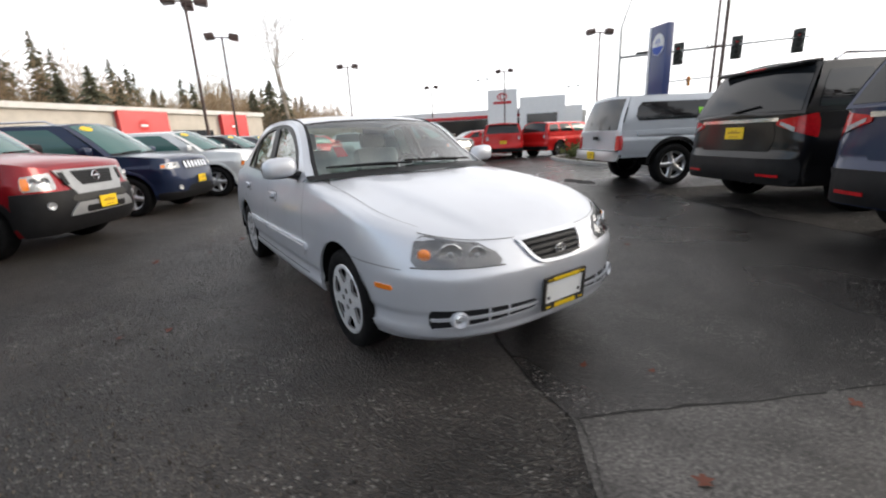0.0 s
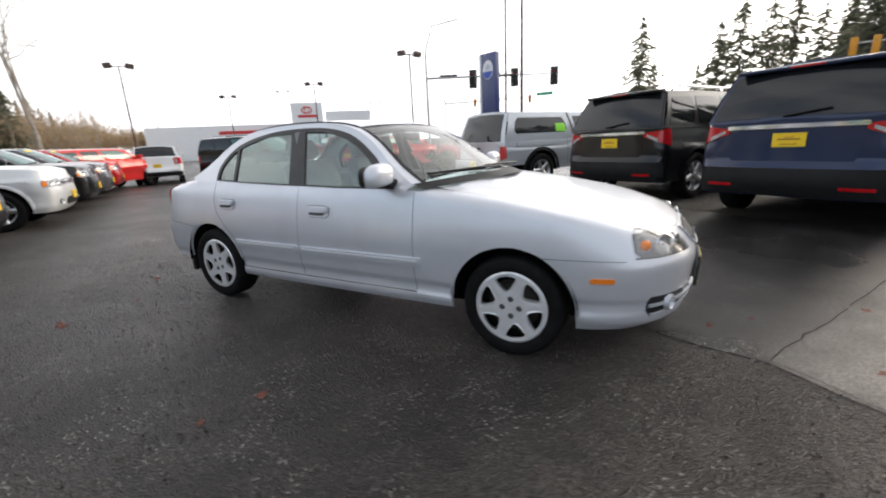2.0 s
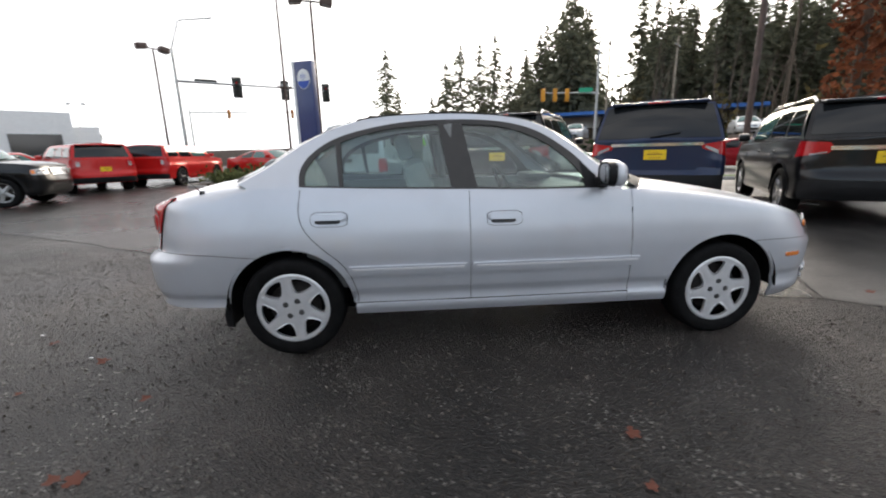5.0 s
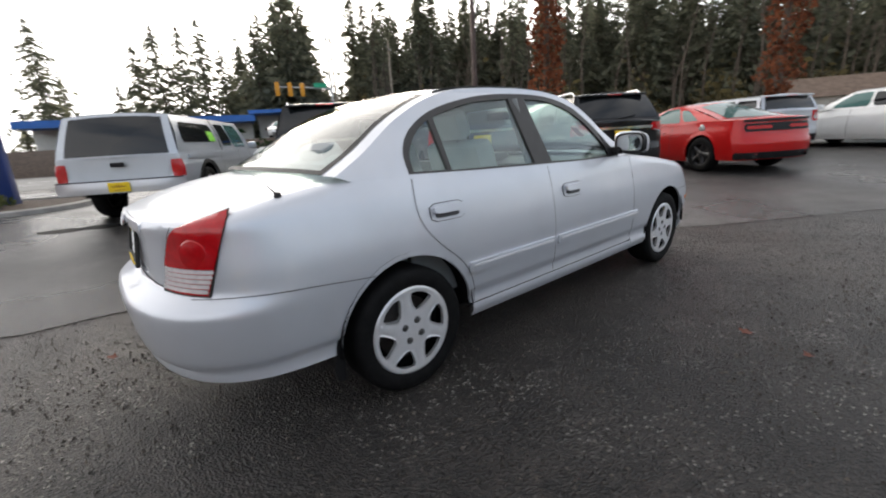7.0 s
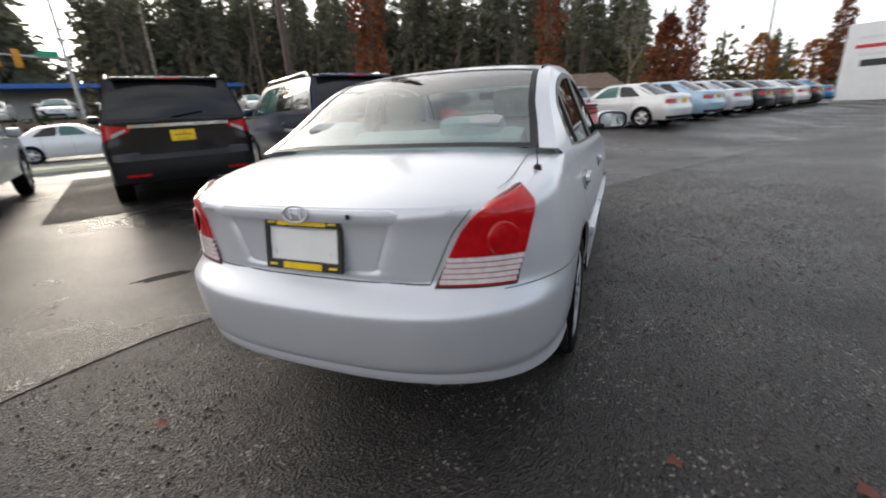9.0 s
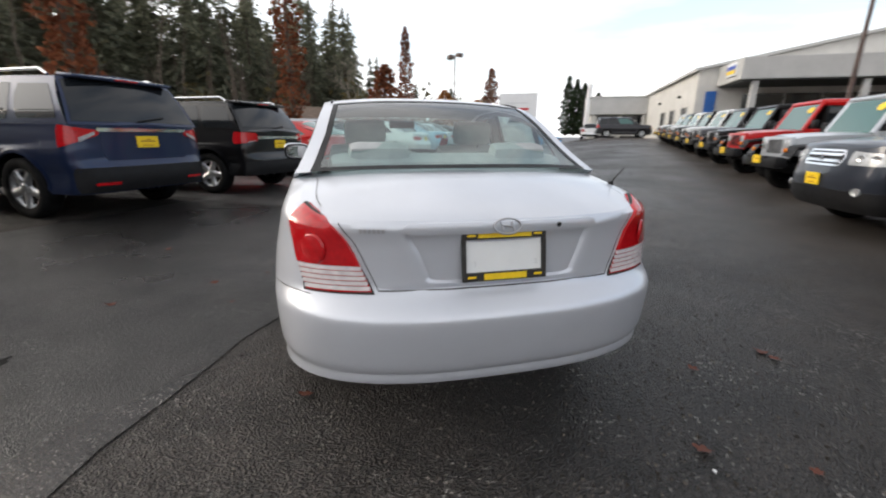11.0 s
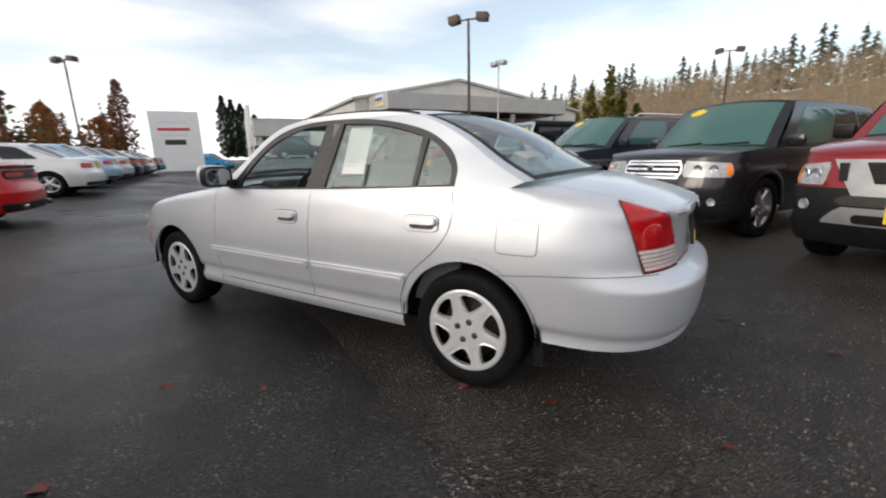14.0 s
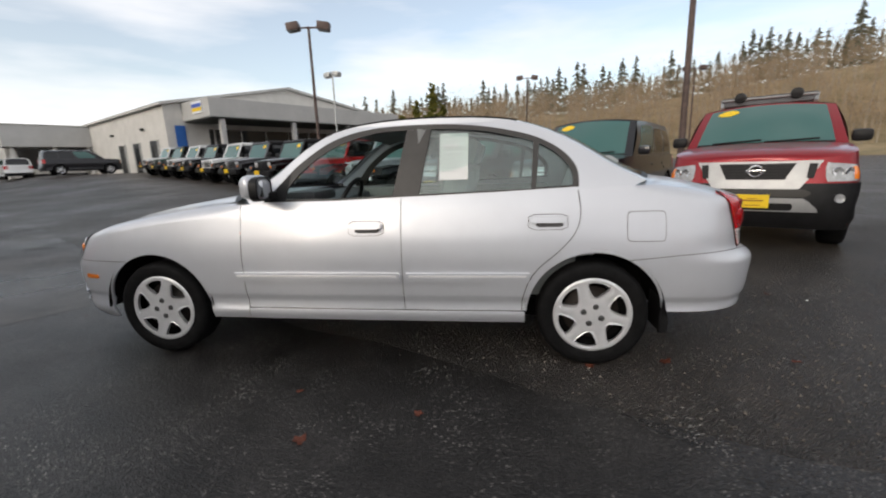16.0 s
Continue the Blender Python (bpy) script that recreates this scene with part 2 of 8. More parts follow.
def block(c, s, bevel=0.0, m=None):
    """A box about c of sizes s, with chamfered edges."""
    x, y, z = s[0] / 2, s[1] / 2, s[2] / 2
    b = min(bevel, x * 0.9, y * 0.9, z * 0.9)
    if b <= 0:
        v = [(i * x, j * y, k * z) for i in (-1, 1) for j in (-1, 1) for k in (-1, 1)]
        f = [(0, 1, 3, 2), (4, 6, 7, 5), (0, 4, 5, 1), (2, 3, 7, 6), (0, 2, 6, 4), (1, 5, 7, 3)]
    else:
        bm = bmesh.new()
        bmesh.ops.create_cube(bm, size=1, matrix=Matrix.Diagonal((*s, 1)))
        bmesh.ops.bevel(bm, geom=list(bm.edges), offset=b, segments=2, profile=0.6, affect="EDGES")
        bm.verts.index_update()
        v = [tuple(q.co) for q in bm.verts]
        f = [tuple(q.index for q in p.verts) for p in bm.faces]
        bm.free()
    v = [Vector(p) for p in v]
    if m is not None:
        v = [m @ p for p in v]
    return [p + Vector(c) for p in v], f


def lathe(profile, n=32, axis="y", c=(0, 0, 0)):
    """Turns (radius, along) points about an axis."""
    rows = []
    for r, a in profile:
        row = []
        for k in range(n):
            t = 2 * math.pi * k / n
            p = {"y": (r * math.cos(t), a, r * math.sin(t)), "z": (r * math.cos(t), r * math.sin(t), a), "x": (a, r * math.cos(t), r * math.sin(t))}[axis]
            row.append(Vector(p) + Vector(c))
        rows.append(row)
    return grid(rows, True)


def tube(points, radius, n=8, cap=True):
    """A tube along points; radius is one number or one for each point."""
    pts = [Vector(p) for p in points]
    rad = radius if isinstance(radius, (list, tuple)) else [radius] * len(pts)
    rows, up = [], None
    for i, p in enumerate(pts):
        d = (pts[min(i + 1, len(pts) - 1)] - pts[max(i - 1, 0)]).normalized()
        ref = Vector((0, 0, 1)) if abs(d.z) < 0.9 else Vector((1, 0, 0))
        a = d.cross(ref).normalized() if up is None else (up - d * up.dot(d)).normalized()
        up = a
        b = d.cross(a)
        rows.append([p + (a * math.cos(2 * math.pi * k / n) + b * math.sin(2 * math.pi * k / n)) * rad[i] for k in range(n)])
    v, f = grid(rows, True)
    if cap:
        f += [tuple(range(n)), tuple(range(len(v) - 1, len(v) - n - 1, -1))]
    return v, f


def lerp(a, b, t):
    return a + (b - a) * t


def smooth_interp(x, xs, ys):
    """Monotone cubic through the points."""
    xs, ys = np.asarray(xs, float), np.asarray(ys, float)
    h, d = np.diff(xs), np.diff(ys) / np.diff(xs)
    m = np.r_[d[0], np.where(d[:-1] * d[1:] > 0, 2 * d[:-1] * d[1:] / (d[:-1] + d[1:] + 1e-12), 0), d[-1]]
    x = np.clip(x, xs[0], xs[-1])
    i = np.clip(np.searchsorted(xs, x) - 1, 0, len(h) - 1)
    t = (x - xs[i]) / h[i]
    return ys[i] * (1 + 2 * t) * (1 - t) ** 2 + m[i] * h[i] * t * (1 - t) ** 2 + ys[i + 1] * t * t * (3 - 2 * t) + m[i + 1] * h[i] * t * t * (t - 1)



# ---------------------------------------------------------------- vehicles
BASE = dict(xf=2.2, xr=-2.2, W=0.86, wb=2.61, sill=0.24, tyre=0.305, arch=0.37, tw=0.205, nf=0.5, ef=2.6, nr=0.45, er=2.8,
            low_f=0.22, low_r=0.26, crown=0.05,
            side=[(0.2, 0.05), (0.32, 0.015), (0.55, 0.0), (0.75, 0.012), (0.95, 0.055), (1.3, 0.1)],
            front=[(0.2, 0.1), (0.3, 0.03), (0.5, 0.0), (0.6, 0.02), (0.7, 0.10), (0.8, 0.22), (1.3, 0.25)],
            rear=[(0.2, 0.12), (0.3, 0.04), (0.5, 0.0), (0.62, 0.01), (0.68, 0.07), (0.95, 0.12), (1.3, 0.16)],
            wheel="spoke", rim="alloy")


class Shell:
    """The lower body of a vehicle as a surface: a plan outline pulled in by profiles of height."""

    def __init__(self, **spec):
        d = dict(BASE, **spec)
        self.xf, self.xr, self.W, self.wb, self.sill = d["xf"], d["xr"], d["W"], d["wb"], d["sill"]
        self.tyre, self.arch, self.tw, self.crown = d["tyre"], d["arch"], d["tw"], d["crown"]
        self.nf, self.ef, self.nr, self.er = d["nf"], d["ef"], d["nr"], d["er"]
        self.round, self.free = d.get("round", 0.0), d.get("free", (-9, 9))
        self.low_f, self.low_r, self.wheel, self.rim = d["low_f"], d["low_r"], d["wheel"], d["rim"]
        self.hs = np.linspace(0.1, 1.6, 301)
        self.side, self.front, self.rear = ([float(smooth_interp(z, *zip(*d[k]))) for z in self.hs] for k in ("side", "front", "rear"))
        self.ts = np.linspace(-3.2, 3.2, 641)
        self.top = [float(smooth_interp(x, *zip(*d["top"]))) for x in self.ts]
        xs, ys, bf, br = [], [], [], []
        cr, cf = self.xr + self.nr, self.xf - self.nf
        for k in range(41):
            t = math.pi / 2 * (1 - k / 40)
            xs.append(cr - self.nr * math.sin(t) ** (2 / self.er))
            ys.append(self.W * math.cos(t) ** (2 / self.er))
            bf.append(0.0)
            br.append(math.sin(t) ** 1.2)
        for k in range(1, 80):
            xs.append(lerp(cr, cf, k / 80))
            ys.append(self.W)
            bf.append(0.0)
            br.append(0.0)
        for k in range(41):
            t = math.pi / 2 * k / 40
            xs.append(cf + self.nf * math.sin(t) ** (2 / self.ef))
            ys.append(self.W * math.cos(t) ** (2 / self.ef))
            bf.append(math.sin(t) ** 1.2)
            br.append(0.0)
        x, y = np.array(xs), np.array(ys)
        y = y * (1 - d.get("taper", 0.025) * ((x - 0.1) / 2.2) ** 2)
        dx, dy = np.gradient(x), np.gradient(y)
        ln = np.hypot(dx, dy) + 1e-9
        self.px, self.py, self.nx, self.ny = x, y, -dy / ln, dx / ln
        self.nx[0], self.ny[0], self.nx[-1], self.ny[-1] = -1, 0, 1, 0
        self.bf, self.br = np.array(bf), np.array(br)
        self.s = np.r_[0, np.cumsum(np.hypot(np.diff(x), np.diff(y)))]
        self.total = self.s[-1]

    def at(self, s, z, off=0.0):
        g = lambda a: float(np.interp(s, self.s, a))  # noqa: E731
        f = lambda prof: float(np.interp(z, self.hs, prof))  # noqa: E731
        bf, br = g(self.bf), g(self.br)
        d = f(self.side) * (1 - bf - br) + f(self.front) * bf + f(self.rear) * br - off
        if self.round:
            # Soft shoulder where the wings meet bonnet and boot.
            x = g(self.px)
            r = self.round * max(1 - bf - br, 0) * min(max((x - self.free[1]) / 0.15, (self.free[0] - x) / 0.15, 0), 1)
            k = self.top_z(x) - z
            if r > 1e-4 and k < r:
                d += r - math.sqrt(max(r * r - (r - max(k, 0)) ** 2, 0))
        return Vector((g(self.px) - g(self.nx) * d, max(g(self.py) - g(self.ny) * d, 0.0), z))

    def s_of_x(self, x):
        return float(np.interp(x, self.px, self.s))

    def on_side(self, x, z, side=1, off=0.0):
        p = self.at(self.s_of_x(x), z, off)
        p.x = x
        return Vector((p.x, p.y * side, p.z))

    def on_front(self, a, z, off=0.0):
        """a: signed way along the outline from the middle of the nose; positive to the left."""
        p = self.at(self.total - abs(a), z, off)
        return Vector((p.x, p.y * (1 if a > 0 else -1), p.z))

    def on_rear(self, a, z, off=0.0):
        p = self.at(abs(a), z, off)
        return Vector((p.x, p.y * (1 if a > 0 else -1), p.z))

    def top_z(self, x):
        return float(np.interp(x, self.ts, self.top))

    def low_z(self, s):
        x = float(np.interp(s, self.s, self.px))
        bf, br = float(np.interp(s, self.s, self.bf)), float(np.interp(s, self.s, self.br))
        z = self.sill
        half = self.wb / 2
        z = lerp(z, self.low_f, min(max((x - half) / 0.35, 0), 1)) if x > 0 else lerp(z, self.low_r, min(max((-x - half) / 0.35, 0), 1))
        for c in (half, -half):
            d = abs(x - c)
            if d < self.arch and bf < 0.7 and br < 0.7:
                z = max(z, self.tyre + math.sqrt(self.arch ** 2 - d * d) * self.arch_lift)
        return z

    arch_lift = 0.97

    def stations(self, s0, s1, near=0.06):
        """Places along the outline between s0 and s1, close together round the arches."""
        half, out = self.wb / 2, {round(s0, 4), round(s1, 4)}
        for c in (half, -half):
            for k in range(25):
                out.add(round(self.s_of_x(c + (self.arch - 1e-4) * math.cos(math.pi * k / 24)), 4))
            out.add(round(self.s_of_x(c + self.arch + 0.004), 4))
            out.add(round(self.s_of_x(c - self.arch - 0.004), 4))
        n = int(self.total / near)
        out |= {round(self.total * k / n, 4) for k in range(n + 1)}
        out = sorted(min(max(q, s0), s1) for q in out if s0 - 2e-4 <= q <= s1 + 2e-4)
        return [q for i, q in enumerate(out) if i == 0 or i == len(out) - 1 or q - out[i - 1] > 0.003]

    def skirt(self, s0, s1, side, rows=14, low=None, high=None, off=0.0, least=0.0):
        """The standing body side between two places of the outline."""
        cols = []
        for s in self.stations(s0, s1):
            x = float(np.interp(s, self.s, self.px))
            z0 = max(self.low_z(s), least) if low is None else low
            z1 = self.top_z(x) if high is None else high
            col = [self.at(s, lerp(z0, z1, k / rows), off) for k in range(rows + 1)]
            lip = col[0].copy()
            lip.y = max(lip.y - 0.014, 0)
            cols.append([Vector((p.x, p.y * side, p.z)) for p in [lip] + col])
        return grid(cols, flip=side < 0)

    def lid(self, x0, x1, n=16, cols=40, off=0.0, edge=0.0):
        """The crowned top (bonnet, deck) from x0 to x1, closed across."""
        half = [k for k in range(len(self.px))]
        out = []
        ss = self.stations(0, self.total, 0.05)
        for s in ss:
            x = float(np.interp(s, self.s, self.px))
            if not x0 <= x <= x1:
                continue
            p = self.at(s, self.top_z(x), off)
            if not x0 - 0.4 <= p.x <= x1 + 0.4:
                continue
            y = max(p.y - edge, 0.0)
            row = []
            for k in range(n + 1):
                q = 1 - 2 * k / n
                row.append(Vector((p.x, y * q, p.z + off + self.crown * min(1, y / 0.6) * (1 - abs(q) ** 2.4))))
            out.append(row)
        return grid(out, flip=True)


def end_lid(sh, x1, tail, rows=22, cols=44, ridge=0.0):
    """Bonnet or boot lid: from a straight line at x1 to the curved end of the outline, crowned across."""
    n = len(sh.s) - 1
    s_c, s_1, s_m = (sh.s[22], sh.s_of_x(x1), 0.0) if tail else (sh.s[n - 22], sh.s_of_x(x1), sh.total)
    edge = lambda s: sh.at(s, sh.top_z(float(np.interp(s, sh.s, sh.px))))  # noqa: E731
    e0, e1, out = edge(s_1), edge(s_c), []
    for i in range(rows + 1):
        t = i / rows
        e = edge(lerp(s_1, s_c, t))
        fix = e - e0.lerp(e1, t)
        row = []
        for j in range(cols + 1):
            q = 1 - 2 * j / cols
            a = edge(lerp(s_m, s_c, abs(q)))
            p = Vector((e0.x, q * e0.y, e0.z)).lerp(Vector((a.x, math.copysign(a.y, q), a.z)), t)
            k = min(max((lerp(0.80, 0.46, t) + 0.09 - abs(q)) / 0.16, 0), 1)
            lift = ridge * k * k * (3 - 2 * k) * (1 - t ** 7) * min(t * 5, 1)
            row.append(Vector((p.x + fix.x, p.y + fix.y * q, p.z + fix.z + lift + sh.crown * (1 - abs(q) ** 2.4) * (1 - t ** 5))))
        out.append(row)
    return grid(out, flip=not tail)


def patch(fn, a0, a1, z0, z1, nu=8, nv=4, off=0.006, thick=0.02, skew=(0, 0), round_corner=0.0):
    """A thick panel laid on a surface fn(a, z, off), between a0 and a1 and z0 and z1; skew moves its top ends."""
    def outline(u, v):
        lo, hi = (a0(v), a1(v)) if callable(a0) else (a0, a1)
        w = hi - lo
        inset = round_corner * (1 - math.sqrt(max(0, 1 - (2 * abs(v - 0.5)) ** 6))) * abs(w) * 0.5
        s = 1 if w > 0 else -1
        x = lerp(lo + s * inset + skew[0] * v, hi - s * inset + skew[1] * v, u)
        if callable(z0):
            zz = lerp(z0(u), z1(u), v)
        else:
            zz = lerp(z0, z1, v)
        return x, zz
    us = [k / nu for k in range(nu + 1)]
    vs = [k / nv for k in range(nv + 1)]
    front = [[fn(*outline(u, v), off) for u in us] for v in vs]
    back = [[fn(*outline(u, v), off - thick) for u in us] for v in vs]
    v1, f1 = grid(front)
    v2, f2 = grid(back, flip=True)
    k, n, m = len(v1), nu + 1, nv + 1
    ring = [j for j in range(n)] + [i * n + n - 1 for i in range(1, m)] + [(m - 1) * n + j for j in range(n - 2, -1, -1)] + [i * n for i in range(m - 2, 0, -1)]
    rim = [(ring[i], ring[(i + 1) % len(ring)], ring[(i + 1) % len(ring)] + k, ring[i] + k) for i in range(len(ring))]
    faces = f1 + [tuple(i + k for i in q) for q in f2] + [q[::-1] for q in rim]
    # Turn all outwards.
    a, b, c = v1[0], v1[n - 1], v1[(m - 1) * n]
    if (b - a).cross(c - a).dot(fn(*outline(0.5, 0.5), off) - fn(*outline(0.5, 0.5), off - 0.1)) < 0:
        faces = [q[::-1] for q in faces]
    return v1 + v2, faces


WHEELS = {}


def wheel_cover(R, h):
    """A dished silver cover with six broad arms and six rounded openings near its edge."""
    rr = [0.0005, 0.10, 0.22, 0.34, 0.44, 0.50, 0.58, 0.68, 0.78, 0.855, 0.90, 0.955, 1.0, 1.015]
    dd = [0.90, 0.90, 0.885, 0.895, 0.89, 0.87, 0.855, 0.845, 0.85, 0.865, 0.90, 0.92, 0.90, 0.80]
    half = [7, 7, 7, 7, 7, 6.5, 13, 17, 19.5, 19.0, 18, 17, 17, 17]
    rows, faces, n = [], [], 6 * 8
    for r, d, a in zip(rr, dd, half):
        row = []
        for k in range(6):
            for j, t in enumerate((-30, -(30 + a) / 2, -a, -a * 0.5, 0, a * 0.5, a, (30 + a) / 2)):
                w = radians(60 * k + t + 7 * r)
                bow = r + (0.022 if r > 0.8 and r < 0.88 and abs(t) < a * 0.6 else 0) - (0.02 if 0.49 < r < 0.51 and abs(t) < a * 0.6 else 0)
                crest = 0.012 * h / 0.1 * max(0, 1 - abs(abs(t) - 30) / 16) * max(0, 1 - abs(r - 0.7) / 0.3)
                row.append(Vector((R * bow * math.cos(w), h * d + crest, R * bow * math.sin(w))))
        rows.append(row)
    verts = [p for row in rows for p in row]
    for i in range(len(rows) - 1):
        for j in range(n):
            if 5 <= i < 9 and j % 8 in (2, 3, 4, 5):
                continue
            a, b = i * n + j, i * n + (j + 1) % n
            faces.append((a, a + n, b + n, b))
    for k in range(6):
        edge = [(5, j) for j in (2, 3, 4, 5, 6)] + [(i, 6) for i in (6, 7, 8)] + [(9, j) for j in (6, 5, 4, 3, 2)] + [(i, 2) for i in (8, 7, 6)]
        ids = [i * n + k * 8 + j for i, j in edge]
        base = len(verts)
        verts += [verts[q] - Vector((0, 0.016, 0)) for q in ids]
        m = len(ids)
        faces += [(ids[q], ids[(q + 1) % m], base + (q + 1) % m, base + q) for q in range(m)]
    return verts, faces


def wheel_meshes(r, w, rim_r, style, mat):
    key = (r, w, rim_r, style, mat)
    if key in WHEELS:
        return WHEELS[key]
    h = w / 2
    prof = [(rim_r - 0.005, -h * 0.8), (rim_r + 0.01, -h * 0.9), (r * 0.90, -h), (r * 0.965, -h * 0.9), (r, -h * 0.62), (r * 1.0, 0), (r, h * 0.62), (r * 0.965, h * 0.9), (r * 0.90, h), (rim_r + 0.01, h * 0.93), (rim_r - 0.005, h * 0.82)]
    tyre = mesh_of("tyre", *lathe(prof, 44), M["rubber"])
    if style == "star":
        spokes = [wheel_cover(rim_r, h)]
    else:
        spokes = []
        f = h * 0.84
        spokes.append(lathe([(rim_r - 0.03, -h * 0.7), (rim_r - 0.035, h * 0.3), (rim_r - 0.022, f * 0.9), (rim_r - 0.002, f), (rim_r + 0.004, f * 0.96), (rim_r - 0.004, f * 0.8)], 44))
        count = {"spoke": 5, "star": 6, "twin": 10, "steel": 8, "chrome5": 5, "five": 5}[style]
        wide = {"spoke": 0.055, "star": 0.043, "twin": 0.022, "steel": 0.04, "chrome5": 0.06, "five": 0.045}[style] * rim_r / 0.2
        for k in range(count):
            t = 2 * math.pi * (k + 0.25) / count
            rows = []
            arms = ((0.30, 1.35, 0.85), (0.48, 1.15, 0.87), (0.66, 0.86, 0.9), (0.82, 0.8, 0.9), (0.98, 0.95, 0.86)) if style == "star" else ((0.16, 1.0, 0.80), (0.45, 0.72, 0.84), (0.75, 0.62, 0.86), (0.97, 0.8, 0.86))
            for q, wd, dep in arms:
                rr = rim_r * q
                row = []
                for a, d in ((-1, -0.03), (-0.8, 0.0), (0.8, 0.0), (1, -0.03)):
                    o = a * wide * wd
                    twist = 0.12 * q if style == "star" else 0
                    ct, st = math.cos(t + twist), math.sin(t + twist)
                    row.append(Vector((rr * ct - o * st, h * dep + d, rr * st + o * ct)))
                rows.append(row)
            spokes.append(grid(rows))
        if style == "star":
            spokes.append(lathe([(0.0001, h * 0.88), (rim_r * 0.10, h * 0.88), (rim_r * 0.12, h * 0.84), (rim_r * 0.34, h * 0.84), (rim_r * 0.44, h * 0.83), (rim_r * 0.45, h * 0.6)], 36))
        else:
            spokes.append(lathe([(0.0001, h * 0.86), (rim_r * 0.15, h * 0.86), (rim_r * 0.24, h * 0.80), (rim_r * 0.26, h * 0.6)], 24))
        for k in range(0 if style == "star" else 5):
            t = 2 * math.pi * (k + 0.5) / 5
            spokes.append(lathe([(0.0001, h * 0.9), (0.009, h * 0.9), (0.011, h * 0.74)], 8, "y", (rim_r * 0.27 * math.cos(t), 0, rim_r * 0.27 * math.sin(t))))
    rim = mesh_of("rim", *join(*spokes), M[mat])
    disc = mesh_of("brake_disc", *lathe([(0.0001, h * 0.30), (rim_r * 0.72, h * 0.30), (rim_r * 0.72, h * 0.22)], 28), M["rust"])
    back = mesh_of("wheel_back", *lathe([(0.0001, h * 0.12), (rim_r - 0.01, h * 0.10)], 28), M["under"])
    WHEELS[key] = (tyre, rim, disc, back)
    return WHEELS[key]


def add_wheel(car, x, y, r, w, rim_r, style, mat, turn=0.0, name="wheel"):
    side = 1 if y > 0 else -1
    hub = new(name)
    hub.parent = car
    hub.matrix_local = pose(x, y, r, 0, turn, 0 if side > 0 else 180)
    for nm, me in zip(("tyre", "rim", "brake_disc", "wheel_back"), wheel_meshes(r, w, rim_r, style, mat)):
        part(nm, me, None, hub)
    return hub


